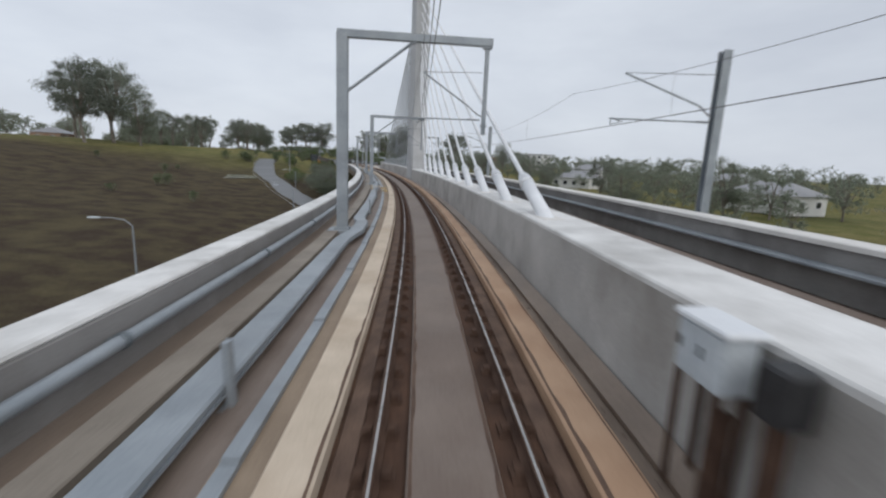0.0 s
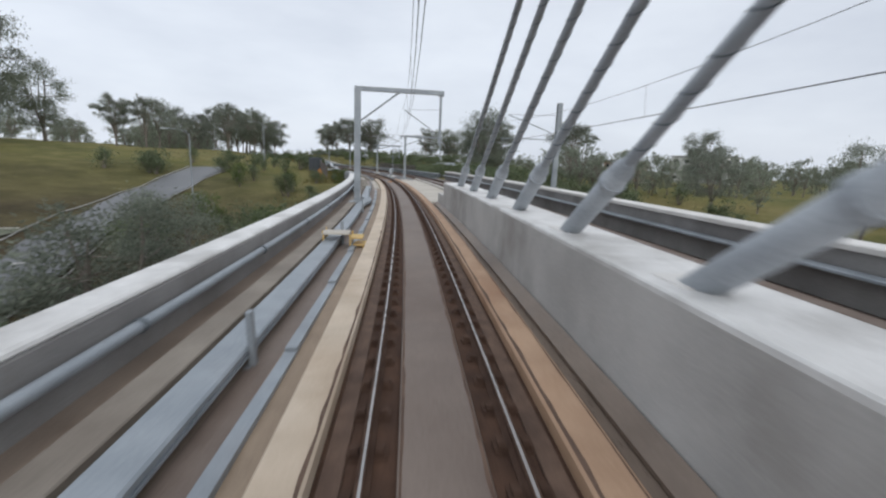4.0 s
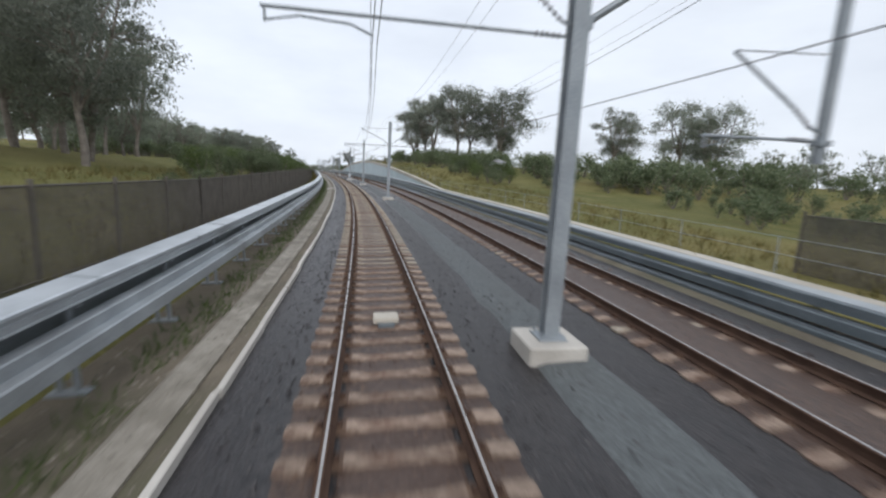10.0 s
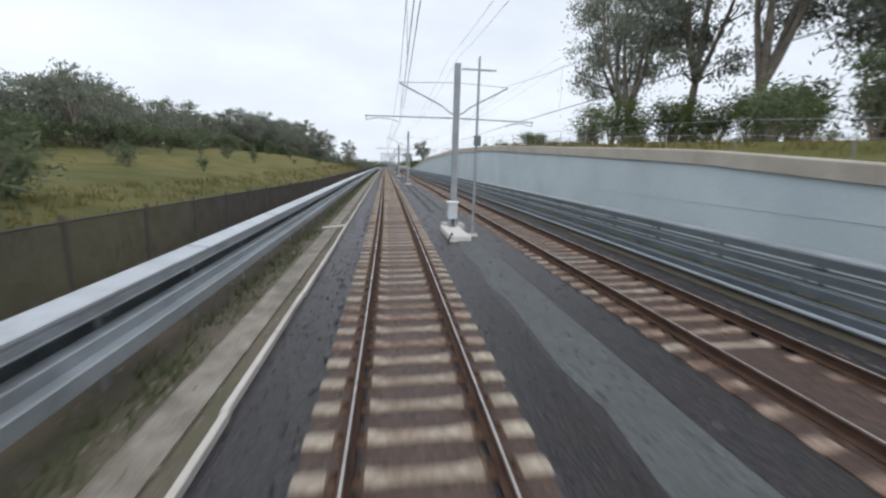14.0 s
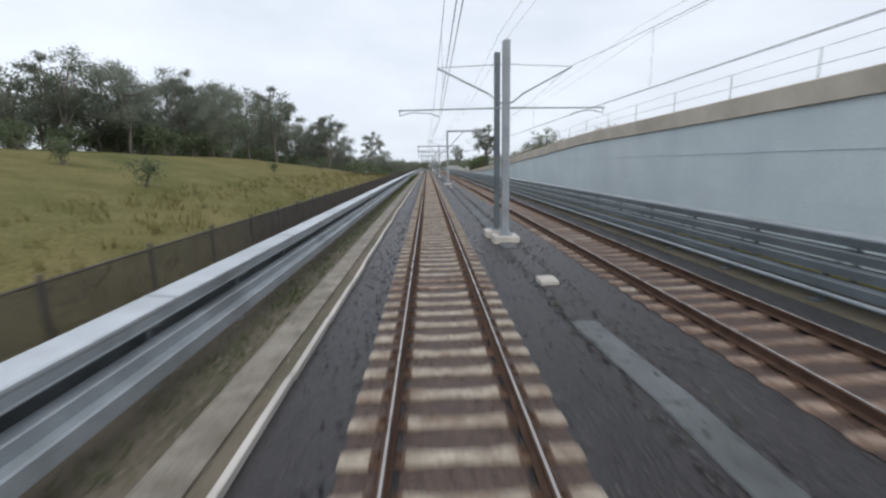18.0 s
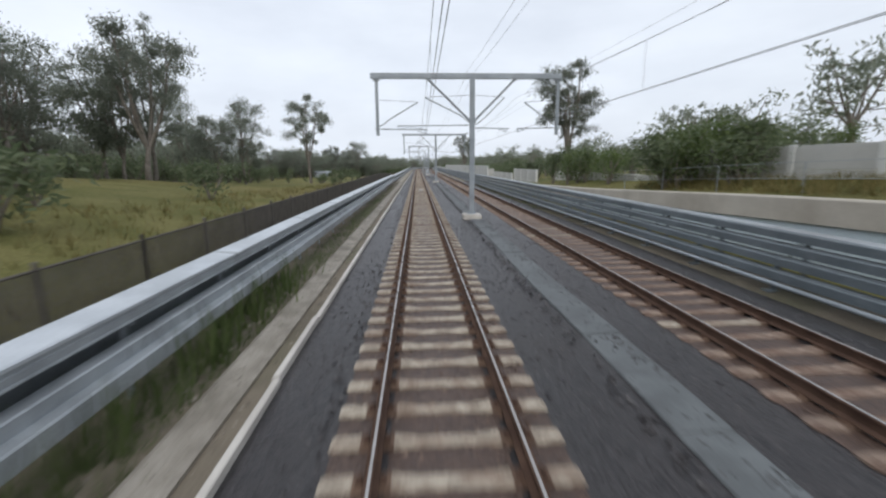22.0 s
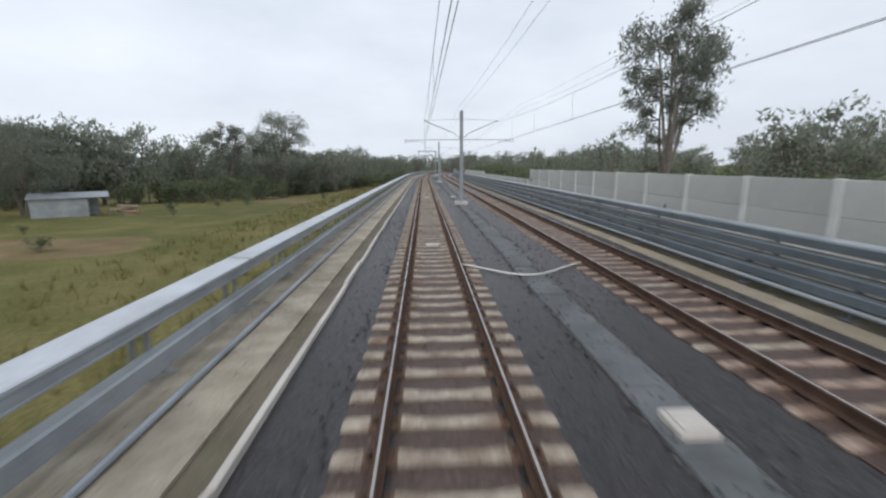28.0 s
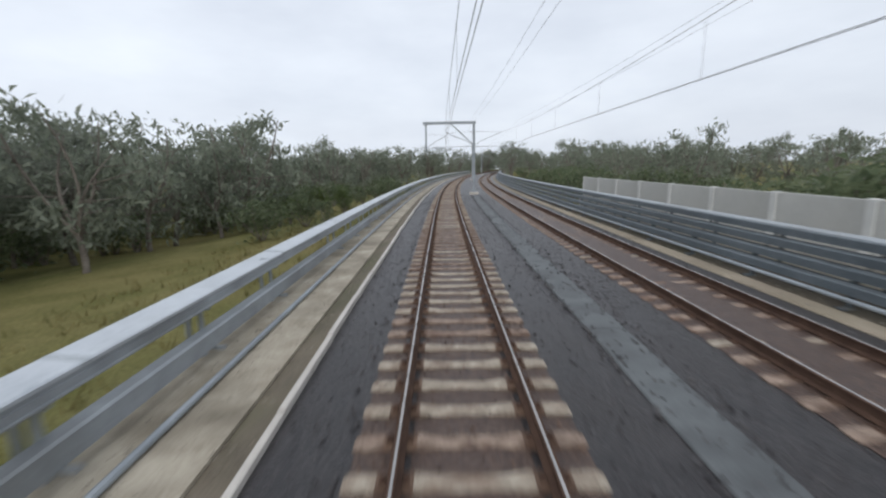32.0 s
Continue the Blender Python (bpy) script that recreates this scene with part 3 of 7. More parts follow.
bs = stations(BR0, BR1, 4)
b = Build().loft([(-5.3, -1.5), (-5.3, -.3), (-4.4, -.3), (-1.75, -.27), (-1.75, -.32), (9.7, -.32), (9.7, -1.5), (6.6, -2.9), (-2.2, -2.9)], bs)
deck = tagged(b.obj("bridge_deck", CONC_DECK), "wet brown-stained concrete deck of the cable-stayed railway bridge", "bridge deck", kind="structure")
ls = stations(BR0, 161.5, 4)
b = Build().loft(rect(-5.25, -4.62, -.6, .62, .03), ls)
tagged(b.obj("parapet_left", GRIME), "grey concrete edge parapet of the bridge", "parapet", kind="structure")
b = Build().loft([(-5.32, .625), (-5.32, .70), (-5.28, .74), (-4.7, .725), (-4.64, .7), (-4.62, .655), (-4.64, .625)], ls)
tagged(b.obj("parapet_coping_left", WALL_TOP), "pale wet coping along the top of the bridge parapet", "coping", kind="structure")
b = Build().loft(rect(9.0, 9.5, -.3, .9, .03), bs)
tagged(b.obj("parapet_right", GRIME_SHADED), "grey concrete far parapet of the bridge", "parapet", kind="structure")
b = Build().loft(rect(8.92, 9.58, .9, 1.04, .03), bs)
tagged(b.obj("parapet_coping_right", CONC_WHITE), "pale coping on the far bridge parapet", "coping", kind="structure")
b = Build().loft(rect(8.62, 8.98, .42, .5, .02), bs)
tagged(b.obj("parapet_ledge_right", GALV), "grey cable ledge along the far bridge parapet", "ledge", kind="structure")
b = Build()
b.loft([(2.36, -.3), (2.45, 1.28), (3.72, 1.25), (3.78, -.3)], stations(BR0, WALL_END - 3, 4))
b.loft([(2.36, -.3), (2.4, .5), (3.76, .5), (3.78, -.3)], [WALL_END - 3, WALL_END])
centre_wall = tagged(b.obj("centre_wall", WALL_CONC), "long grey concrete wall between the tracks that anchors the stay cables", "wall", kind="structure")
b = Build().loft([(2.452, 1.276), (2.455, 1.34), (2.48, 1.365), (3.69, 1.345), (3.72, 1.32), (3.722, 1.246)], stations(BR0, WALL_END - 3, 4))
tagged(b.obj("centre_wall_top", WALL_TOP), "stained top of the centre wall, paled for sky light", "coping", kind="structure")
b = Build().loft([(2.06, -.3), (2.06, -.24), (2.34, -.12), (2.34, -.3)], stations(BR0, WALL_END, 4))
tagged(b.obj("centre_wall_kerb", CONC_DECK), "low stained fillet along the foot of the centre wall", "kerb", kind="structure")
# approach slab beyond the wall, between the two tracks
b = Build().loft(rect(1.8, 4.45, -.32, -.16), stations(WALL_END, 155.5, 4), shift=lambda s: (0, 0))
tagged(b.obj("approach_slab", CONC_SAND), "flat pale concrete slab between the two tracks at the bridge end", "slab", kind="structure")
b = Build().loft(rect(4.4, 4.72, -.3, .06, .02), stations(WALL_END, 155.5, 4), shift=lambda s: (track2(s) - 6.2, 0))
tagged(b.obj("approach_kerb", CONC), "stained concrete upstand beside the other track", "kerb", kind="structure")


def slab_track(name, off, s0, s1, plinth):
    ss = stations(s0, s1, 3)
    sh = (lambda s: (off(s), 0))
    r = root(name, "concrete slab track with rust-stained plinths on the bridge", "slab track", kind="structure")
    Build().loft(rect(-.44, .44, -.31, -.12, .015), ss, shift=sh).obj("centre_slab", CONC_SLAB, r, "brown stained centre slab")
    Build().loft(rect(-1.24, 1.24, -.32, -.2), ss, shift=sh).obj("fastening_recess", GUTTER, r, "rusty recess under the rails")
    for e in (-1, 1):
        Build().loft(rect(e * 1.06 - .11, e * 1.06 + .11, -.21, -.17, .01), ss, shift=sh).obj("ledge", RUST_WASH, r, "brown dusty ledge beside the rail")
    Build().loft(rect(-1.72, -1.22, -.31, .0, .025), ss, shift=sh).obj("plinth", plinth[0], r, "sandy concrete plinth")
    Build().loft(rect(1.22, 1.70, -.31, .0, .025), ss, shift=sh).obj("plinth", plinth[1], r, "rust-washed brown plinth")
    # mud and rust washed ragged over the plinth and slab edges
    ws_ = stations(s0, s1, .35)
    for d, z, e, w in ((-1.25, .004, -1, .05), (1.25, .004, 1, .06), (-.42, -.116, 1, .05), (.42, -.116, -1, .05), (1.66, .004, -1, .02)):
        b = Build()
        for q in ws_:
            x = w * (.35 + 1.3 * abs(noise.noise(Vector((q * 1.3, d * 7, 1)))) + .8 * abs(noise.noise(Vector((q * 4.1, d * 7, 2)))))
            b.v += [tuple(P(q, off(q) + d, z)), tuple(P(q, off(q) + d + e * x, z))]
        b.f = [(i * 2, i * 2 + 1, i * 2 + 3, i * 2 + 2) if e > 0 else (i * 2, i * 2 + 2, i * 2 + 3, i * 2 + 1) for i in range(len(ws_) - 1)]
        b.mi = [0] * len(b.f)
        b.obj("rust_wash", RUST_WASH, r, "ragged brown wash along the edge")
    b = Build()
    s = s0 + .3
    while s < s1:
        for e in (-1, 1):
            c = P(s, off(s) + e * .7525, -.185)
            m = on_track(s).to_3x3()
            b.box(c, (.42, .19, .05), m)
            for k in (-1, 1):
                b.box(P(s, off(s) + e * .7525 + k * .13, -.14), (.09, .12, .07), m)
        s += .7
    fasteners = b.obj("rail_fasteners", RAIL_RUST, r, "rusty baseplates and clips")
    fasteners["kind"] = "stuff"
    return r


slab_track("slab_track_near", lambda s: 0.0, BR0, BR1, (CONC_PLINTH, CONC_RUSTY))
slab_track("slab_track_far", track2, BR0, BR1, (CONC_DECK, CONC_SLAB))


# ---- rails ----
def rails(name, off, s0, s1, label):
    r = root(name, label, "rails", kind="structure")
    prof = [(-.075, -.172), (-.075, -.16), (-.012, -.135), (-.009, -.045), (-.036, -.032), (-.036, -.008), (-.028, 0),
            (.028, 0), (.036, -.008), (.036, -.032), (.009, -.045), (.012, -.135), (.075, -.16), (.075, -.172)]
    for e in (-1, 1):
        b = Build().loft([(d + e * .7525, h) for d, h in prof], stations(s0, s1, 2.5), shift=lambda s: (off(s), 0))
        b.obj("rail", RAIL_RUST, r, "rust-brown rail")
        Build().loft([(e * .7475 - .015, 0.0), (e * .7475 - .012, .004), (e * .7475 + .012, .004), (e * .7475 + .015, 0.0)], stations(s0, s1, 2.5),
                     shift=lambda s: (off(s), 0)).obj("running_surface", RAIL_HEAD, r, "bright worn running surface")
    return r


rails("rails_near", lambda s: 0.0, -40, 1000, "pair of steel rails with bright worn tops")
rails("rails_far", track2, -40, 1000, "pair of rusty steel rails of the other track")

# ---- ballast bed ----
BAL0, BAL1 = 156.8, 1000.0
bal = stations(BAL0, BAL1, 3)
b = Build()
prof_n = [-2.28, -1.6, -1.3, -.85, -.7525, -.55, 0, .55, .7525, .85, 1.3, 1.6, 2.2, 3.4, 4.0, 4.3, 4.6, 5.35, 6.1, 6.6, 7.1, 7.9]


def bed_h(d, s):
    a = abs(d)
    c = abs(d - track2(s))
    m = min(a, c)
    h = -.225 if m < 1.35 else -.225 - min(.2, (m - 1.35) * .16)
    if d < 0 and a > 1.35:
        h = -.2 - (a - 1.35) * .06
    return h


b.add([P(s, d, bed_h(d, s) + .02 * noise.noise(Vector((s * .7, d * 2.0, 5)))) for s in bal for d in prof_n],
      [(i * len(prof_n) + k, i * len(prof_n) + k + 1, (i + 1) * len(prof_n) + k + 1, (i + 1) * len(prof_n) + k) for i in range(len(bal) - 1) for k in range(len(prof_n) - 1)])
bed = b.obj("ballast", BALLAST)
tagged(bed, "dark wet crushed-stone ballast under both tracks", "ballast", kind="structure")
for off in (lambda s: 0.0, track2):
    b = Build().loft([(-.62, -.216), (0, -.21), (.62, -.216)], bal, closed=False, shift=lambda s: (off(s), 0))
    tagged(b.obj("rusty_ballast", BALLAST_RUST), "rust-dusted stone between the rails", "ballast", kind="structure")
    b = Build()
    for e in (-1, 1):
        b.loft([(e * 1.0 - .22, -.214), (e * 1.0 + .22, -.216)], bal, closed=False, shift=lambda s: (off(s), 0))
    tagged(b.obj("rusty_ballast", BALLAST_RUST), "rust-dusted stone beside the rails", "ballast", kind="structure")
# the other track lies deep in rust-red stone after the bridge
b = Build().loft([(-1.15, -.225), (-.95, -.181), (-.2, -.186), (0, -.184), (.2, -.186), (.95, -.181), (1.15, -.225)], stations(157, 318, 2), closed=False,
                 shift=lambda s: (track2(s), .014 * noise.noise(Vector((s * .9, 0, 2)))))
b.loft([(-1.15, -.225), (-.95, -.185), (-.2, -.192), (0, -.19), (.2, -.192), (.95, -.185), (1.15, -.225)], stations(668, 900, 2), closed=False,
       shift=lambda s: (track2(s), .016 * noise.noise(Vector((s * .9, 0, 2)))))
tagged(b.obj("rusty_ballast", BALLAST_RUST), "rust-red stone heaped over the sleepers of the other track", "ballast", kind="structure")


def loose_stones(name, label, mat, regions, seed):
    """Single stones lying on the bed: s range, d range, count, height, size."""
    rng = np.random.default_rng(seed)
    V, F, k = [], [], 0
    for s0, s1, d0, d1, n, hh, size in regions:
        s, d = rng.uniform(s0, s1, n), rng.uniform(d0, d1, n)
        a = np.interp(s, _S, _TH)
        h = hh(s, d) if callable(hh) else hh
        ca = np.interp(s, _CS, _CA)
        d, h = d * np.cos(ca) - h * np.sin(ca), d * np.sin(ca) + h * np.cos(ca)
        c = np.stack([np.interp(s, _S, _X) + d * np.cos(a), np.interp(s, _S, _Y) + d * np.sin(a), np.interp(s, _S, _Z) + h], 1)
        sz = size * rng.uniform(.6, 1.35, n)
        base = rng.uniform(0, 6.28, n)
        pts = []
        for q in range(4):
            w = base + q * 1.571 + rng.uniform(-.4, .4, n)
            rr = sz * rng.uniform(.7, 1.2, n)
            pts.append(c + np.stack([rr * np.cos(w), rr * np.sin(w), -.35 * sz + rng.uniform(-.2, .2, n) * sz], 1))
        pts.append(c + np.stack([rng.uniform(-.4, .4, n) * sz, rng.uniform(-.4, .4, n) * sz, sz * rng.uniform(.5, 1.0, n)], 1))
        V.append(np.stack(pts, 1).reshape(-1, 3))
        i0 = (np.arange(n) * 5 + k)[:, None, None]
        F.append((i0 + np.array([[0, 1, 4], [1, 2, 4], [2, 3, 4], [3, 0, 4]])[None]).reshape(-1, 3))
        k += 5 * n
    me = bpy.data.meshes.new(name)
    me.from_pydata(np.concatenate(V).tolist(), [], np.concatenate(F).tolist())
    me.materials.append(mat)
    tagged(new(name, me), label, "ballast stones", kind="stuff")


mid_h = lambda s, d: -.225 - np.minimum(.2, np.maximum(0, np.minimum(np.abs(d), np.abs(d - np.interp(s, [120, 215, 300], [6.3, 5.5, 5.35]))) - 1.35) * .16)
sho_h = lambda s, d: -.2 - np.maximum(0, np.abs(d) - 1.35) * .06
loose_stones("ballast_stones", "loose dark crushed stones on the ballast", STONES, [
    (157, 760, -2.2, -1.28, 17000, sho_h, .034), (157, 760, 1.3, 4.0, 34000, mid_h, .036), (340, 760, 2.3, 2.55, 4000, -.32, .045), (340, 760, 3.0, 3.35, 5000, -.32, .045), (160, 760, 2.4, 3.2, 5000, -.305, .03),
    (157, 760, 6.6, 7.8, 7000, mid_h, .04)], 3)
loose_stones("rusty_stones", "loose rust-dusted stones between the rails and sleepers", STONES_RUST, [
    (157, 760, -.66, .66, 15000, -.212, .034), (157, 760, -1.2, -.85, 5000, -.212, .034), (157, 760, .85, 1.2, 5000, -.212, .034), (157, 338, 4.3, 7.0, 9000, -.2, .036),
    (-20, 157, -1.2, -.9, 2600, -.2, .02), (-20, 157, .9, 1.2, 2600, -.2, .02), (-20, 157, -2.68, -2.3, 3200, -.285, .02), (-20, 157, 1.75, 2.05, 1200, -.31, .018)], 4)

loose_stones("verge_grit", "sandy grit and small stones on the verge, drain and walkway", GRIT, [
    (180, 566, -3.6, -2.35, 14000, -.30, .026), (566, 790, -4.0, -2.4, 9000, -.295, .022), (157, 206, -4.4, -2.4, 4000, -.33, .035), (566, 790, 7.2, 9.0, 4000, -.28, .03),
    (200, 566, -4.6, -3.6, 5000, -.42, .03)], 6)

# ---- sleepers ----
SPACING = 0.63


def sleeper_shape():
    """Prestressed sleeper: deeper rail seats, a waisted middle and sloping sides."""
    v, f = [], []
    for x, top, w in ((-1.25, -.20, .10), (-1.2, -.185, .115), (-.93, -.178, .115), (-.57, -.17, .115), (-.3, -.195, .10), (.3, -.195, .10), (.57, -.17, .115), (.93, -.178, .115), (1.2, -.185, .115), (1.25, -.20, .10)):
        v += [(x, -w - .03, -.34), (x, -w, top), (x, w, top), (x, w + .03, -.34)]
    for i in range(9):
        f += [(i * 4 + k, (i + 1) * 4 + k, (i + 1) * 4 + k + 1, i * 4 + k + 1) for k in range(3)]
    f += [(3, 2, 1, 0), (36, 37, 38, 39)]
    # the seats under the rails are dusted with rust
    mi = [1 if k // 3 in (2, 6) else 0 for k in range(27)] + [0, 0]
    return v, f, mi


def clip_shape(bld, m):
    for e in (-1, 1):
        for k in (-1, 1):
            bld.add([m @ Vector((e * .7525 + k * .11 + x, y, z)) for x, y, z in
                     ((-.04, -.05, -.18), (.04, -.05, -.18), (.04, .05, -.18), (-.04, .05, -.18), (-.02, -.035, -.125), (.02, -.035, -.125), (.02, .035, -.125), (-.02, .035, -.125))],
                    [(0, 1, 5, 4), (1, 2, 6, 5), (2, 3, 7, 6), (3, 0, 4, 7), (4, 5, 6, 7)])


sv, sf, smi = sleeper_shape()
sleeper_meshes = []
for tone in (SLEEPER, SLEEPER_OLD):
    sm = bpy.data.meshes.new("sleeper")
    sm.from_pydata(sv, [], sf)
    sm.materials.append(tone)
    sm.materials.append(SLEEPER_RUST)
    sm.polygons.foreach_set("material_index", smi)
    sleeper_meshes.append(sm)


def sleepers(name, off, part_from, label, old_to, spots):
    r = root(name, label, "sleepers", kind="structure")
    rest, old_rest, clips = Build(), Build(), Build()
    s, count = 157.2, 0
    rng = random.Random(spots)
    while s < 990:
        m = on_track(s, off(s))
        old = rng.random() < (.88 if s < old_to else .14 if s < 685 and spots == 1 else .55 if spots == 1 else .9)
        if s >= part_from and count < 290:
            ob = new("sleeper", sleeper_meshes[1 if old else 0])
            ob.matrix_world = m @ pose(0, 0, .012 * (random.random() - .5), 0, 0, random.uniform(-.6, .6))
            ob.parent = r
            count += 1
        else:
            q = old_rest if old else rest
            k0 = len(q.mi)
            q.add([m @ Vector(p) for p in sv], sf)
            q.mi[k0:] = smi
        if s < 800:
            clip_shape(clips, m)
        s += SPACING
    o = rest.obj("sleepers_beyond", [SLEEPER, SLEEPER_RUST], r)
    o["kind"] = "stuff"
    o = old_rest.obj("sleepers_beyond", [SLEEPER_OLD, SLEEPER_RUST], r)
    o["kind"] = "stuff"
    o = clips.obj("rail_clips", RAIL_RUST, r, "rusty rail clips")
    o["kind"] = "stuff"


# ---- strips beside the track ----
b = Build()
s = 158.0
while s < 900:
    n = random.uniform(2.2, 2.6)
    j = random.uniform(-.022, .022)
    b.loft(rect(-2.30 + j, -2.205 + j, -.5, -.14 + random.uniform(-.02, .01), .012), [s, s + n * .5, s + n - .03])
    s += n
tagged(b.obj("ballast_kerb", CONC), "narrow pale concrete kerb holding the ballast edge", "kerb", kind="structure")
b = Build().loft([(-4.95, -.46), (-3.55, -.40), (-2.62, -.34), (-2.3, -.26)], stations(157, 900, 3), closed=False)
tagged(b.obj("verge", DIRT), "wet brown dirt and weeds beside the kerb", "verge", kind="structure")
ps = stations(184, 222, .8)
b = Build()
for s in ps:
    e = .2 * noise.noise(Vector((s * 1.1, 0, 11)))
    w = min(1.0, (s - 183.8) / 5, (223.5 - s) / 10)
    b.v += [tuple(P(s, d, h)) for d, h in ((-3.2 - .62 * w + e, -.36), (-3.19 - .36 * w, -.28), (-3.1 + .15 * w, -.29), (-3.18 + .56 * w + e, -.31))]
b.f += [(i * 4 + k, i * 4 + k + 1, i * 4 + k + 5, i * 4 + k + 4) for i in range(len(ps) - 1) for k in range(3)]
b.mi += [0] * len(b.f)
tagged(b.obj("sand_path", SAND), "pale washed-out sand beside the ballast kerb", "path", kind="structure")
b = Build().loft([(-3.2, -.6), (-3.2, -.30), (-3.12, -.27), (-3.0, -.30), (-2.86, -.30), (-2.74, -.27), (-2.66, -.30), (-2.66, -.6)], stations(215, 566, 3))
tagged(b.obj("dish_drain", DRAIN), "shallow stained concrete drain along the track", "drain", kind="structure")
b = Build().loft([(-4.75, -1.9), (-4.75, -.34), (-4.7, -.31), (-2.85, -.29), (-2.78, -.3), (-2.78, -.9)], stations(566, 900, 3))
tagged(b.obj("walkway", WALK), "sandy-coloured concrete walkway beside the track", "walkway", kind="structure")
trough_r = root("cable_trough", "grey concrete cable trough with lids half buried in ballast", "cable trough", kind="structure")
trough_d = lambda s: float(np.interp(s, [160, 200, 240, 300, 400, 406, 409, 440, 494, 560, 628, 760], [.2, .2, .1, .05, .15, .22, .0, .05, .3, .15, .1, .1])) + .05 * noise.noise(Vector((s * .21, 0, 7)))
gs = stations(157, 352, 1.2)
b = Build()
for s in gs:
    e, f = .16 * noise.noise(Vector((s * .5, 0, 21))), .2 * noise.noise(Vector((s * .45, 0, 33)))
    w = min(1.0, (353 - s) / 25)
    b.v += [tuple(P(s, 2.85 + q * w, h)) for q, h in ((-.6 + e, -.38), (-.42 + e, -.322), (.1, -.312), (.45 + f, -.318), (.66 + f, -.36))]
b.f += [(i * 5 + k, i * 5 + k + 1, i * 5 + k + 6, i * 5 + k + 5) for i in range(len(gs) - 1) for k in range(4)]
b.mi += [0] * len(b.f)
tagged(b.obj("gravel_strip", PALE_GRAVEL), "wide pale grey gravel strip between the tracks", "gravel", kind="structure")
s = 345.0
while s < 760:
    n = 1.5 if s < 640 else 3.0
    if not 409 < s < 417:
        w = float(np.interp(s, [205, 225, 340, 380, 440, 500], [.5, .34, .34, .26, .26, .36]))
        z = random.uniform(-.018, .006)
        Build().loft([(2.68 - w, -.5), (2.68 - w, -.33 + z), (2.70 - w, -.308 + z), (2.66 + w, -.308 + z), (2.68 + w, -.33 + z), (2.68 + w, -.5)], [s, s + n - .012],
                     shift=lambda q: (trough_d(s) + (trough_d(s + n) - trough_d(s)) * (q - s) / n, 0)).obj("trough_lid", TROUGH, trough_r)
    s += n
b = Build().loft([(7.25, -.6), (7.25, -.3), (7.3, -.27), (7.75, -.27), (7.8, -.3), (7.8, -.6)], stations(566, 1000, 3))
tagged(b.obj("far_walkway", PATH), "narrow dirty sandy concrete walkway beyond the other track", "walkway", kind="structure")
b = Build().loft([(7.9, -.42), (8.7, -.3), (9.6, -.36)], stations(157, 1000, 3), closed=False)
tagged(b.obj("far_verge", DIRT), "dirt strip beyond the other track", "verge", kind="structure")


# ---- retaining wall on the far side, with coping and handrail ----
def rw(s):
    return float(np.interp(s, RW_S, RW_H))


ws = stations(222, 561, 3)
b = Build()
b.add([P(s, d, h) for s in ws for d, h in ((11.02, -.6), (11.06, rw(s)), (11.46, rw(s)), (11.46, -.6))],
      [(i * 4 + k, (i + 1) * 4 + k, (i + 1) * 4 + (k + 1) % 4, i * 4 + (k + 1) % 4) for i in range(len(ws) - 1) for k in range(4)] + [(3, 2, 1, 0)])
retaining = tagged(b.obj("retaining_wall", SHOTCRETE), "tall pale blue-grey retaining wall with faint horizontal joints", "retaining wall", kind="structure")
b = Build()
cope = lambda s: float(np.interp(s, [222, 280, 300, 350, 400, 445], [.3, .32, .42, .5, .64, .7]))
b.add([P(s, d, rw(s) + h) for s in ws for d, h in ((10.96, -.04), (10.96, cope(s) - .04), (11.0, cope(s)), (11.5, cope(s)), (11.54, cope(s) - .04), (11.54, -.04))],
      [(i * 6 + k, (i + 1) * 6 + k, (i + 1) * 6 + (k + 1) % 6, i * 6 + (k + 1) % 6) for i in range(len(ws) - 1) for k in range(6)])
b.obj("coping", CONC_SAND, retaining, "sandy concrete coping")
for hh in (1.35, 2.9):
    j = [s for s in ws if rw(s) > hh + .5]
    Build().loft([(11.03, hh), (11.03, hh + .01), (11.08, hh + .01), (11.08, hh)], stations(j[0], j[-1], 3)).obj("wall_joint", CABINET, retaining, "thin horizontal joint")
r = root("handrail_fence", "light wire handrail on posts along the top of the retaining wall", "handrail")
for k, s in enumerate(stations(226, 516, 4.0)):
    base = (rw(s) + cope(s)) if s > 223 else max(ground_h(s, 11.8), 0)
    Build().tube(P(s, 11.75, base - .4), P(s, 11.75, base + 1.05), .018, n=6).obj("post", GALV, r)
for hh in (.55, 1.05):
    Build().path([P(s, 11.75, ((rw(s) + cope(s)) if s > 223 else max(ground_h(s, 11.8), 0)) + hh) for s in stations(226, 516, 4.0)], .010, 5).obj("rail", GALV, r)

# ---- noise walls: posts and stacked panels ----
panel_cache = {}


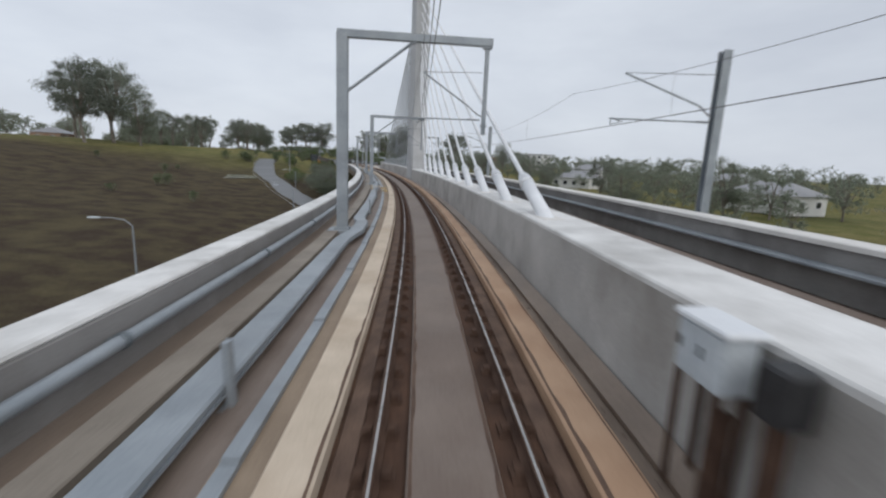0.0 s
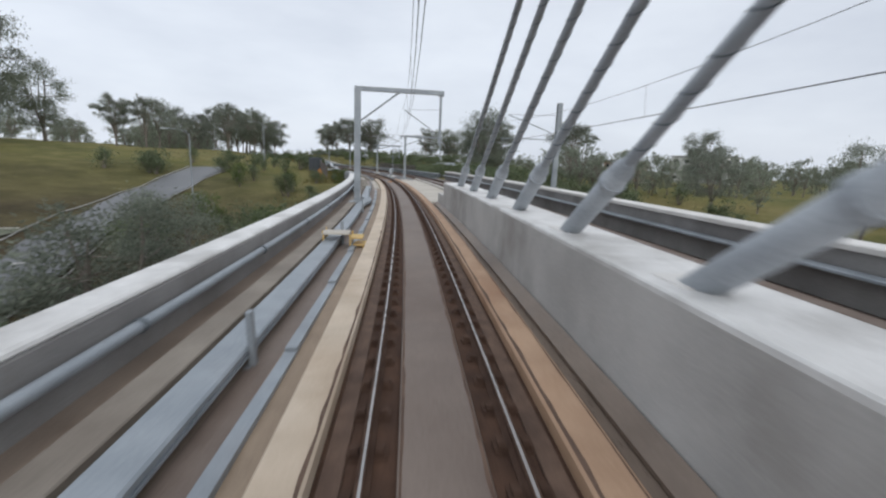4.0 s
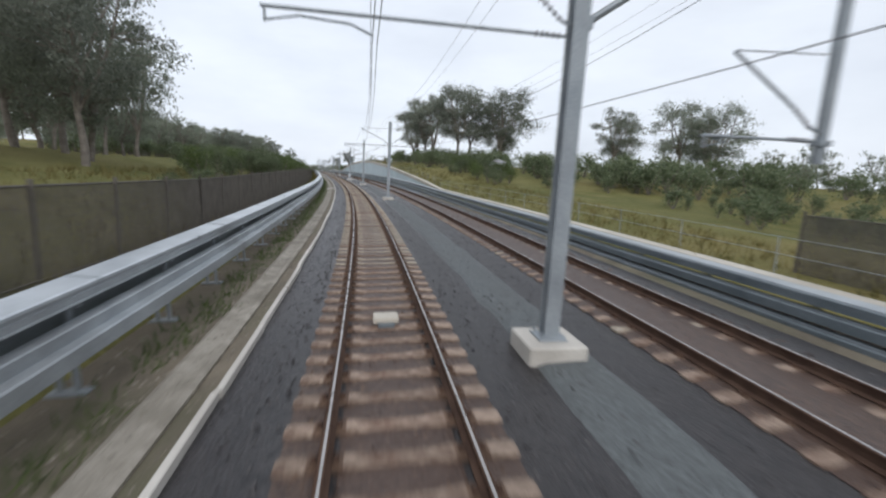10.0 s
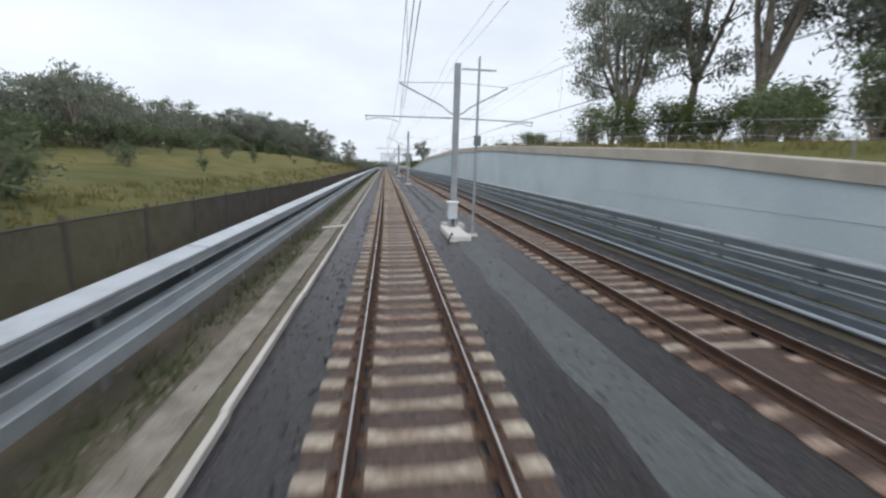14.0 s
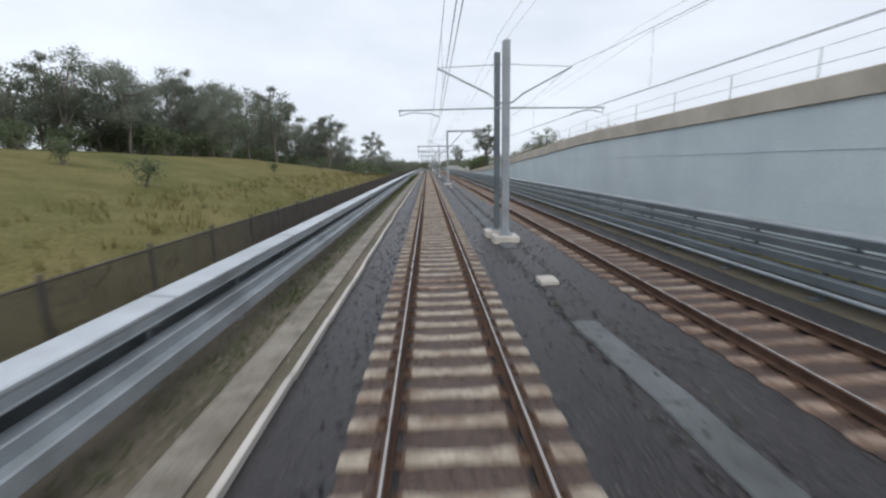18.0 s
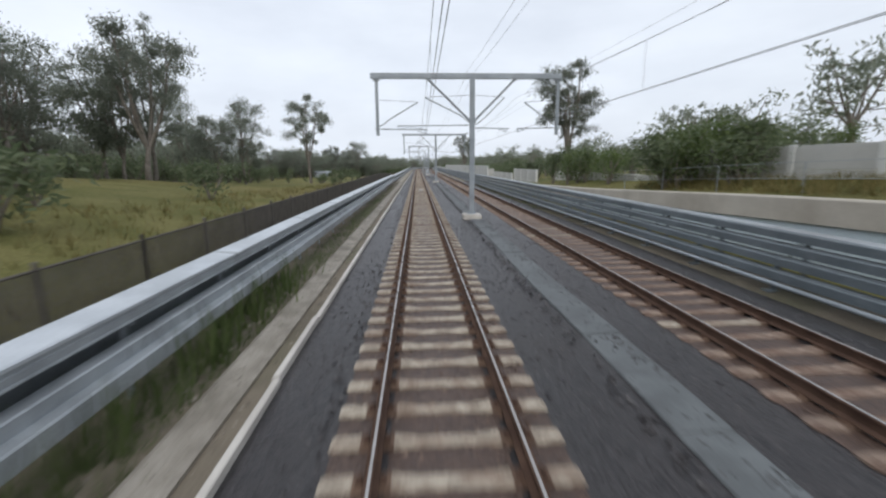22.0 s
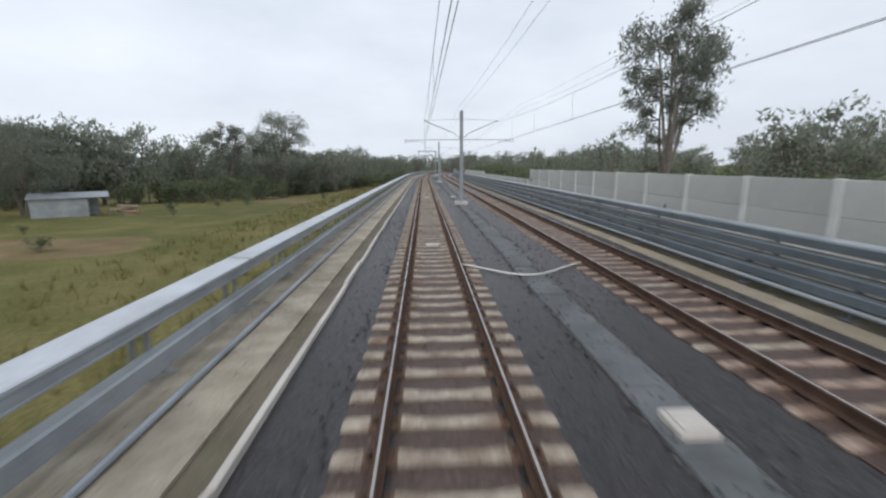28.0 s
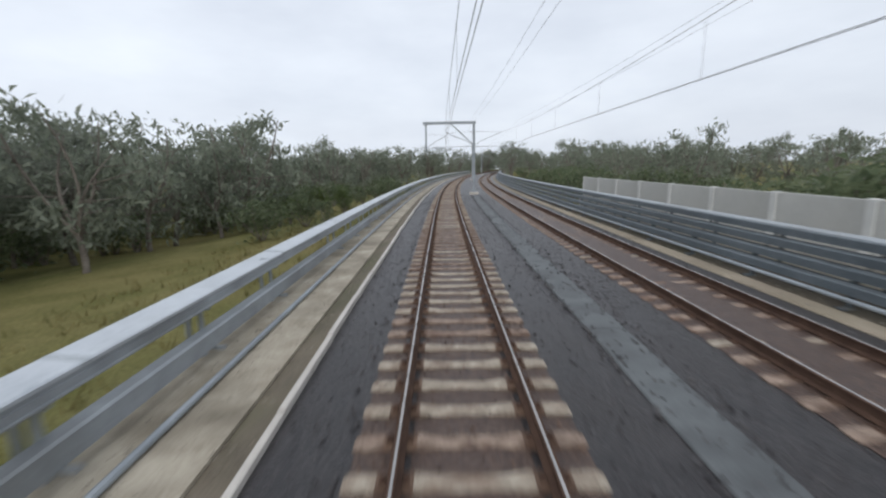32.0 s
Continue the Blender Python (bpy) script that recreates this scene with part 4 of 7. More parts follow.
def noise_wall(s0, s1, d, top, bottom, label, step=3.5):
    r = root("noise_wall", label, "noise wall", kind="structure")
    n = int(round((s1 - s0) / step))
    for i in range(n + 1):
        s = s0 + i * step
        ob = Build().box((0, 0, 0), (.2, .3, top - bottom + .03), ch=.02).obj("post", NOISE_POST, r, "pale concrete post")
        ob.matrix_world = on_line(s, d, (top + bottom) / 2 + .005)
        if i == n:
            break
        rows_n = 2 if top - bottom > 1.6 else 1
        hgt = (top - bottom) / rows_n
        for k in range(rows_n):
            key = (round(hgt, 2), step)
            if key not in panel_cache:
                bb = Build().box((0, 0, 0), (.12, step - .26, hgt - .015), ch=.012)
                panel_cache[key] = bb.obj("panel", NOISE_PANEL)
                ob = panel_cache[key]
            else:
                ob = new("panel", panel_cache[key].data)
            ob.parent = r
            ob.matrix_world = on_line(s + step / 2, d, bottom + hgt * (k + .5))
    b = Build().loft(rect(d - .3, d + .3, bottom - 1.2, bottom, .02), stations(s0 - .3, s1 + .3, 3.5))
    b.obj("footing", CONC, r, "pale concrete footing strip")


for n0, n1, top, low in ((455, 476, 4.35, 2.5), (476, 497, 3.95, 2.2), (497, 515, 3.3, 1.5)):
    noise_wall(n0, n1 - .3, 14.4, top, low, "stepped pale concrete noise wall on the grassy bank")
noise_wall(516, 537.0, 14.2, 1.9, -.4, "pale grey concrete noise wall set back among shrubs")
noise_wall(537.5, 548.0, 12.3, 1.98, -.4, "pale grey concrete noise wall close behind the rack")
noise_wall(548.4, 562.4, 12.0, 1.42, -.4, "low pale grey concrete noise wall close behind the rack")
ret = root("noise_wall", "short return panel joining two noise walls", "noise wall", kind="structure")
for k, hh in enumerate((.4, 1.35)):
    ob = Build().box((0, 0, 0), (1.0, .12, .93), ch=.012).obj("panel", NOISE_PANEL, ret)
    ob.matrix_world = on_line(562.75, 11.55, hh)
noise_wall(562.5, 672.0, 11.0, 2.3, .3, "grey-beige noise wall of concrete panels between pale posts")
noise_wall(672.3, 707.3, 11.0, 1.28, .1, "low grey-beige noise wall of concrete panels between pale posts")
noise_wall(707.6, 749.6, 11.0, 1.7, .2, "grey noise wall of concrete panels ending at the curve")

# ---- steel cable racks ----
def rack_lift(s):
    """Height of the near rack over its usual level."""
    return float(np.interp(s, [222, 250, 264, 276, 300, 318, 373, 386, 415, 465, 510], [.17, .22, .17, .1, .1, .03, 0, -.05, -.1, -.04, 0]))


def rack_left(s0, s1, low):
    r = root("cable_rack", "galvanised steel cable rack of stepped trays under a lid painted with sky sheen", "cable rack", "cable racks along the near verge")
    ss = stations(s0, s1, 3)
    D, Z = (0.0, 0.0) if not low else (.07, -.14)

    def at(prof, name, mat, label="", dd=D, dz=Z):
        Build().loft([(d + dd, h + dz) for d, h in prof], ss, shift=lambda q: (0, rack_lift(q))).obj(name, mat, r, label)

    # folded lid with a drip lip, its sky sheen in the colour, and the upper tray under it
    at([(-4.62, .84), (-4.62, .915), (-4.6, .935), (-4.18, .9), (-4.15, .885), (-4.15, .845), (-4.165, .84)], "lid", GALV_SHEEN, "wet lid with painted sky sheen")
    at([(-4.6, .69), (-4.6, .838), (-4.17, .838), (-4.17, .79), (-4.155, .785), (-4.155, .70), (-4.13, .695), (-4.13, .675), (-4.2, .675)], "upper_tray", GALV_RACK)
    if low:
        at([(-4.26, -.14), (-4.26, .14), (-4.22, .17), (-4.05, .165), (-4.02, .14), (-4.02, -.12), (-4.06, -.14)], "lower_tray", GALV_RACK, dd=0, dz=0)
        Build().path([P(s, -3.56, -.235) for s in ss], .05, 8).obj("conduit", GALV, r, "grey conduit pipe")
    else:
        at([(-4.27, .27), (-4.27, .445), (-4.25, .46), (-4.07, .455), (-4.05, .44), (-4.05, .27), (-4.08, .25)], "lower_tray", GALV_RACK)
        at([(-4.12, .05), (-4.12, .27), (-4.1, .285), (-3.9, .28), (-3.88, .26), (-3.88, .05), (-3.92, .03)], "bottom_tray", GALV_RACK)
        # Added sheet: darkens the gap behind the trays and hides the view through.
        at([(-4.5, .3), (-4.5, .675), (-4.48, .675), (-4.48, .3)], "back_plate", CABLE_DARK, "added dark sheet that shades the rack gap")
    n = max(1, int((s1 - s0) / 3.0))
    for i in range(n):
        s = s0 + 1.5 + i * 3.0
        g = -.62 if not low else -.36
        top = .68 + Z
        bb = Build()
        for dd in (-4.52, -4.3):
            bb.box((dd + D, 0, (g + top) / 2), (.05, .08, top - g))
        bb.box((-4.36 + D, 0, top - .03), (.44, .06, .05))
        bb.box((-4.2 + D, 0, .24 if not low else -.16), (.5, .06, .05))
        bb.box((-4.4 + D, 0, g + .02), (.5, .2, .04))
        ob = bb.obj("post", GALV, r)
        ob.matrix_world = on_track(s, 0, rack_lift(s))
    # joint plates where lengths of lid meet
    s = s0 + 2.0
    while s < s1 - .2:
        Build().loft([(d + D, h + Z) for d, h in ((-4.63, .90), (-4.605, .941), (-4.175, .906), (-4.14, .888), (-4.14, .86), (-4.15, .86), (-4.152, .884), (-4.18, .899), (-4.6, .934))], [s, s + .09],
                     shift=lambda q: (0, rack_lift(q))).obj("lid_strap", GALV_RACK, r, "joint strap over the lid")
        s += 6.0


for a in range(222, 566, 43):
    rack_left(a, min(a + 43, 566) - .02, False)
for a in range(566, 890, 54):
    rack_left(a, min(a + 54, 890) - .02, True)

# start of the rack: it swings in from the left, steps and rises
r = root("cable_rack", "galvanised cable tray on posts swinging in with a stepped bend", "cable rack", "cable racks along the near verge")
sw = stations(183, 211.2, 1.5)
swing = lambda s: (float(np.interp(s, [183, 190, 197, 203, 211.2], [-5.4, -3.0, -1.5, -1.15, -1.05])), float(np.interp(s, [183, 195, 203, 208, 211.2], [-.15, -.2, -.05, -.05, -.15])))
Build().loft([(-4.2, .8), (-4.2, .95), (-3.62, .95), (-3.6, .92), (-3.6, .8)], sw, shift=swing).obj("lid", GALV_SHEEN, r, "wet lid with painted sky sheen")
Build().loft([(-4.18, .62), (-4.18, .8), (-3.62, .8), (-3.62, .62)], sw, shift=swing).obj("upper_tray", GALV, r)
low_s = stations(186.5, 209.6, 1.4)
low_sh = lambda s: (float(np.interp(s, [186.5, 188, 191.6, 198, 209.6], [-.8, -.6, -.25, -.4, -.6])), float(np.interp(s, [186.5, 188, 189, 192, 208, 209.6], [-.5, -.08, -.08, -.1, .08, -.25])))
Build().loft([(-4.12, .0), (-4.12, .24), (-4.08, .28), (-3.75, .28), (-3.7, .24), (-3.7, .0)], low_s, shift=low_sh).obj("lower_tray", GALV_RACK, r, "lower tray on the bank")
# the lid climbs a curved riser and arches over to the straight rack
jog = stations(211, 223, .4)
jg = lambda s: (float(np.interp(s, [211, 212, 213.2, 216, 219, 223], [-1.05, -1.2, -1.4, -1.25, -.9, -.5])), float(np.interp(s, [211, 211.6, 212.4, 213.2, 214, 216, 219, 223], [-.15, .1, .6, .78, .78, .66, .4, .15])))
Build().loft([(-4.2, .8), (-4.2, .95), (-3.62, .95), (-3.6, .92), (-3.6, .8)], jog, shift=jg).obj("bend", GALV_SHEEN, r, "arched lid of the tray bend")
side = stations(212.6, 223, 1)
sd = lambda s: (float(np.interp(s, [212.6, 216, 219, 223], [-1.1, -.95, -.6, -.1])), float(np.interp(s, [212.6, 223], [.12, .16])))
for z0, z1, name in ((.5, .7, "upper_tray"), (.27, .45, "lower_tray"), (.04, .26, "bottom_tray")):
    Build().loft([(-4.2, z0), (-4.2, z1), (-3.92, z1), (-3.9, z1 - .03), (-3.9, z0)], side, shift=sd).obj(name, GALV_RACK, r)
for s in (185, 189, 193, 197, 201, 205, 209, 214, 218, 221):
    f = swing(s) if s < 211 else jg(s)
    g = ground_h(s, -3.9 + f[0]) - .1
    ob = Build().box((0, 0, 0), (.06, .1, .75 + f[1] - g)).obj("post", GALV, r)
    ob.matrix_world = on_line(s, -3.9 + f[0], (.75 + f[1] + g) / 2)
# bare brown earth between the fence and the rack
b = Build()
eg = [(s, q) for s in stations(200, 217, 1) for q in np.linspace(0, 1, 7)]
for s, q in eg:
    d = -5.6 - q * (3.0 + 1.2 * noise.noise(Vector((s * .4, 0, 9)))) * min(1, (s - 199.5) / 4, (217.6 - s) / 4)
    b.v.append(tuple(P(s, d, ground_h(s, d) + .03)))
b.f = [(i * 7 + k, (i + 1) * 7 + k, (i + 1) * 7 + k + 1, i * 7 + k + 1) for i in range(17) for k in range(6)]
b.mi = [0] * len(b.f)
tagged(b.obj("bare_earth", DIRT), "bare brown earth between the fence and the cable rack", "earth", kind="structure")

# pale ground troughing where the bridge ends
for s0, s1, dd, tone in ((139.2, 157.1, -.12, DRAIN), (157.2, 166.2, -.1, CONC), (171.5, 179, -.1, CONC)):
    r = root("cable_trough", "pale concrete cable troughing blocks among weeds", "cable trough", "pale troughing")
    s = s0
    while s < s1:
        m = on_track(s + .5, -3.2 + dd + random.uniform(-.02, .02), -.28, random.uniform(-.8, .8))
        ob = Build().box((-.55, 0, .02), (.36, .98, .3), ch=.015).box((-.2, 0, .08), (.34, .98, .36), ch=.015).box((.16, 0, .0), (.36, .98, .2), ch=.015).obj("trough_block", tone, r)
        ob.matrix_world = m
        s += 1.0


def rack_drop(s):
    """Height of the far rack over its usual level; it lies deeper in the curve."""
    return float(np.interp(s, [157, 200, 235, 255, 270, 282, 310, 340, 375], [-.48, -.6, -.74, -.75, -.68, -.5, -.22, -.1, 0]))


def rack_right(s0, s1):
    r = root("cable_rack", "dark weathered steel rack of four cable trays beyond the other track", "cable rack", "cable racks along the far verge")
    ss = stations(s0, s1, 3)
    sh = lambda q: (0, rack_drop(q))
    for d, h in ((8.15, .0), (8.35, .28), (8.55, .56), (8.75, .84)):
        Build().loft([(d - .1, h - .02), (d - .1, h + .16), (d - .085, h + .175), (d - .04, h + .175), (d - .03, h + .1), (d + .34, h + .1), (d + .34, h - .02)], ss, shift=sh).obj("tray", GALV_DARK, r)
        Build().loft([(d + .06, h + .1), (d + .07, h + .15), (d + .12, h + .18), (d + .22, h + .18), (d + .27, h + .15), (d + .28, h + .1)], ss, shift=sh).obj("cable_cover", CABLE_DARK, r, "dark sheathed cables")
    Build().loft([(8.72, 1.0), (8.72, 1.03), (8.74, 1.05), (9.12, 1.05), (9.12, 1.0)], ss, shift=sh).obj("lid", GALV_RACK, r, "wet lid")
    Build().path([P(s, 7.85, -.05 + rack_drop(s) * .6) for s in ss], .05, 8).obj("conduit", GALV, r, "grey conduit pipe")
    for i in range(max(1, int((s1 - s0) / 3))):
        s = s0 + 1.5 + i * 3
        bb = Build()
        bb.box((8.3, 0, .03), (.07, .1, .9)).box((9.02, 0, .28), (.07, .1, 1.4)).box((8.65, 0, -.38), (1.1, .25, .06))
        bb.tube((8.2, 0, -.05), (8.98, 0, .95), .03, n=6)
        ob = bb.obj("post", GALV_DARK, r)
        ob.matrix_world = on_track(s, 0, rack_drop(s))


for a in range(160, 880, 60):
    rack_right(a, a + 59.95)


# ---- dark security fence on the near side ----
def fence(s0, s1, d0, d1, top0, top1, tall=1.8, FENCE=FENCE):
    r = root("security_fence", ("grey-brown" if FENCE is FENCE_GREY else "dark brown") + " steel mesh security fence on square posts", "fence", "dark boundary fences")
    L = s1 - s0
    dd = lambda s: float(np.interp(s, [s0, s1], [d0, d1]))
    tt = lambda s: float(np.interp(s, [s0, s1], [top0, top1]))
    for s in stations(s0, s1, 2.7):
        ob = Build().box((0, 0, 0), (.07, .07, tall + .25), ch=.008).obj("post", FENCE, r)
        ob.matrix_world = on_line(s, dd(s), tt(s) - tall / 2)
    ss = stations(s0, s1, 2.7)
    Build().path([P(s, dd(s), tt(s)) for s in ss], .025, 5).obj("top_rail", FENCE, r)
    Build().path([P(s, dd(s), tt(s) - tall + .1) for s in ss], .02, 5).obj("bottom_rail", FENCE, r)
    b = Build()
    s = s0
    while s < s1:
        p, q = P(s, dd(s), tt(s) - tall), P(s, dd(s), tt(s))
        a = heading(s)
        w = Vector((-math.sin(a), math.cos(a), 0)) * .021
        x = Vector((math.cos(a), math.sin(a), 0)) * .012
        b.add([p - w, p + w, p + x, q - w, q + w, q + x], [(0, 1, 4, 3), (1, 2, 5, 4), (2, 0, 3, 5)])
        s += .055
    for k in range(1, 9):
        hh = tall * k / 9
        b.path([P(s, dd(s), tt(s) - hh) for s in ss], .006, 3)
    o = b.obj("wire_mesh", FENCE, r, "close-set dark wires")
    o["kind"] = "stuff"


fence(160, 186, -8.6, -10.5, 1.7, 3.0, FENCE=FENCE_GREY)
fence(186, 206, -10.5, -9.2, 3.0, 3.5)
fence(206, 216, -9.2, -6.5, 3.5, 2.6)
fence(216, 240, -6.5, -6, 2.5, 2.2)
fence(240, 280, -6, -6, 2.2, 2.3)
fence(280, 318, -6, -6, 2.25, 1.7)
fence(318, 350, -6, -6, 1.7, 1.25)
fence(350, 400, -6, -6, 1.25, 1.12)
fence(400, 450, -6, -6, 1.12, 1.15)
fence(450, 500, -6, -6, 1.15, 1.2)
fence(500, 555, -6, -6, 1.2, 1.3)
fence(555, 578, -6, -5.4, 1.3, .9)
fence(196, 234.4, 12.9, 12.9, 1.3, 1.5, tall=2.4)


# ---- overhead line ----
def insulator(b, a, c, r=.05, n=5):
    a, c = Vector(a), Vector(c)
    b.tube(a, c, .018, n=6)
    for i in range(n):
        p = a.lerp(c, (i + .5) / n)
        q = (c - a).normalized() * .012
        b.tube(p - q, p + q, r, r * .6, n=8)


def column(b, x, z0, z1, w=.26):
    """An H-section post."""
    a, t, q = w / 2, .022, .008
    ring = [(-a, -a), (a, -a), (a, -a + t), (q, -a + t), (q, a - t), (a, a - t), (a, a), (-a, a), (-a, a - t), (-q, a - t), (-q, -a + t), (-a, -a + t)]
    b.add([(x + p[0], p[1], z) for z in (z0, z1) for p in ring],
          [(i, (i + 1) % 12, 12 + (i + 1) % 12, 12 + i) for i in range(12)] + [tuple(range(11, -1, -1)), tuple(range(12, 24))])


def cantilever(r, x0, xw, sign, hw=4.45, hm=6.15, reach=1.35, root_h=4.75):
    """Bracket from a post at x0 to the wires at xw; sign: the way it reaches (-1 left)."""
    e = x0 + sign * .16
    b = Build()
    ins1, ins2 = (e + sign * .12, 0, root_h + .2), (e + sign * .5, 0, root_h + .5)
    b.tube(ins2, (xw, 0, hm), .032, n=8)
    b.tube((x0, 0, root_h + .1), ins1, .03, n=8)
    b.obj("bracket_tube", GALV, r)
    bb = Build()
    insulator(bb, ins1, ins2)
    insulator(bb, (e + sign * .1, 0, root_h - .02), (e + sign * .55, 0, root_h - .02))
    bb.obj("insulator", INSUL, r, "grey ribbed insulator")
    b = Build()
    far = xw + sign * reach
    b.tube((e, 0, root_h - .02), (far, 0, root_h - .06), .028, n=8)
    b.tube((far - sign * .05, 0, root_h - .06), (far - sign * .05, 0, root_h - .26), .02, n=6)
    b.obj("registration_tube", GALV, r)
    b = Build()
    b.path([(far - sign * .05, 0, root_h - .24), (far - sign * .5, 0, root_h - .14), (xw + sign * .3, 0, hw + .12), (xw, 0, hw)], .016, 6)
    b.obj("steady_arm", GALV_DARK, r)
    b = Build().tube((e, 0, hm + .12), (xw, 0, hm + .02), .012, n=5)
    b.obj("tie_wire", WIRE, r)


def drop_post(r, x, z0, z1, parent_label="galvanised drop post"):
    b = Build().box((x, 0, (z0 + z1) / 2), (.16, .16, z1 - z0), ch=.02).box((x, 0, z1 - .1), (.34, .3, .06)).box((x, 0, z0 + .35), (.22, .24, .1))
    b.obj("drop_post", GALV, r, parent_label)


def beam(r, x0, x1, z, b0=.24):
    b = Build().box(((x0 + x1) / 2, -.12, z), (x1 - x0, .03, b0)).box(((x0 + x1) / 2, .12, z), (x1 - x0, .03, b0)).box(((x0 + x1) / 2, 0, z + b0 / 2), (x1 - x0, .27, .02))
    b.box(((x0 + x1) / 2, 0, z - b0 / 2), (x1 - x0, .27, .02))
    b.obj("beam", GALV, r)


def brace(r, a, c):
    Build().tube(a, c, .06, n=8).box(a, (.16, .2, .2)).box(c, (.2, .2, .12)).obj("brace", GALV, r)


def mast_base(r, x, z=-.3, w=1.0, mat=None):
    Build().box((x, 0, z + .05), (w, w, .34), ch=.03).obj("plinth", mat or CONC, r, "pale concrete footing")
    b = Build().box((x, 0, z + .24), (.48, .48, .04))
    for ex in (-.18, .18):
        for ey in (-.18, .18):
            b.tube((x + ex, ey, z + .24), (x + ex, ey, z + .34), .02, n=6)
    b.obj("base_plate", GALV, r)


MAST_LABEL = {
    "single": "galvanised catenary mast with brackets reaching over both tracks",
    "right": "galvanised catenary mast with a drop post over the other track",
    "both": "galvanised T-shaped catenary mast with drop posts over both sides",
    "left": "galvanised catenary mast with a drop post over the near track",
}
supports = []


def mast(s, kind, top=7.1, d=2.72, stagger=.2):
    low = 3.1 if s < 235 else 4.2
    k = 4.45 * math.sin(cant(s))
    r = thing("catenary_mast", plumb(s, d), MAST_LABEL[kind], "catenary mast", "catenary masts between the tracks")
    b = Build()
    column(b, d, -.06, top)
    b.obj("column", GALV, r)
    mast_base(r, d)
    t2 = track2(s)
    if kind in ("both", "left"):
        beam(r, -2.65, d + (.2 if kind == "left" else 0), top - .02)
        drop_post(r, -2.35, 4.2, top - .12)
        cantilever(r, -2.35, -.2 - k, 1, reach=.5, root_h=4.55, hm=5.9)
        brace(r, (d - .12, 0, 4.95), (.35, 0, top - .16))
    if kind in ("both", "right"):
        beam(r, d + .01, t2 + 2.15, top - .02)
        drop_post(r, t2 + 2.0, low, top - .12)
        cantilever(r, t2 + 2.0, t2 + .2 - k, -1, root_h=low + .4, hm=low + 1.7, hw=low + .25, reach=.4)
        brace(r, (d + .12, 0, 4.95), (t2 - .35, 0, top - .16))
    cantilever(r, d, stagger - k, -1, reach=1.5)
    if kind in ("single", "left"):
        cantilever(r, d, t2 - stagger - k, 1, reach=1.3)
    elif kind == "both":
        cantilever(r, d, t2 - .9, 1, reach=.2, root_h=4.6)
    supports.append((s, stagger, t2 - stagger, top))


for k, (s, kind, top) in enumerate([(156.2, "right", 6.2), (190.9, "right", 5.83), (229.8, "right", 6.7), (265.8, "single", 6.9), (300.8, "single", 7.1), (333.0, "single", 7.1), (376.5, "single", 7.1),
                                    (418.6, "single", 7.1), (467.8, "right", 7.4), (515.25, "both", 7.25), (563.6, "both", 7.25), (611.3, "left", 7.2), (659.9, "single", 6.9),
                                    (710.6, "single", 7.1), (762, "left", 7.2), (812, "single", 7.1), (862, "single", 7.1)]):
    mast(s, kind, top, stagger=.2 if k % 2 else -.2)


def gantry(s, k):
    """Portal on the bridge: post beyond the cable tray, beam over the track, drop post and bracket by the centre wall."""
    r = thing("catenary_gantry", plumb(s, -3.35), "galvanised catenary portal on a wide steel foot beside the track", "catenary gantry", "gantries on the bridge")
    b = Build()
    column(b, -3.35, -.2, 7.55, .42)
    b.obj("column", GALV, r)
    Build().box((-3.35, 0, -.16), (1.1, .9, .16), ch=.03).box((-3.35, 0, -.04), (.62, .62, .06)).obj("foot", GALV, r, "grey steel foot plate")
    beam(r, -3.55, 2.55, 7.55, .26)
    brace(r, (-3.2, 0, 5.4), (-.6, 0, 7.4))
    drop_post(r, 2.35, 4.0, 7.45)
    cantilever(r, 2.35, -.15, -1, root_h=4.6, hm=6.3, reach=.3)
    supports.append((s, -.15, 6.3, 7.5))


for k, s in enumerate((-16.5, 18.7, 53.2, 88.3, 121.2)):
    gantry(s, k)


def far_mast(s, portal=False):
    r = thing("catenary_mast", plumb(s, 9.75), "galvanised catenary mast on the far bridge parapet with a bracket", "catenary mast", "masts on the far parapet")
    b = Build()
    column(b, 9.75, -.9, 6.4, .3)
    b.obj("column", GALV, r)
    Build().box((9.75, 0, .2), (.5, .6, .5), ch=.02).obj("foot", CONC, r)
    cantilever(r, 9.75, 6.4, -1, root_h=4.1, hm=5.5, hw=3.95, reach=.4)
    if portal:
        beam(r, 5.3, 9.9, 6.5)
        brace(r, (9.6, 0, 4.7), (8.0, 0, 6.4))


for s in (-20, 15, 50, 84, 118):
    far_mast(s, s == 84)


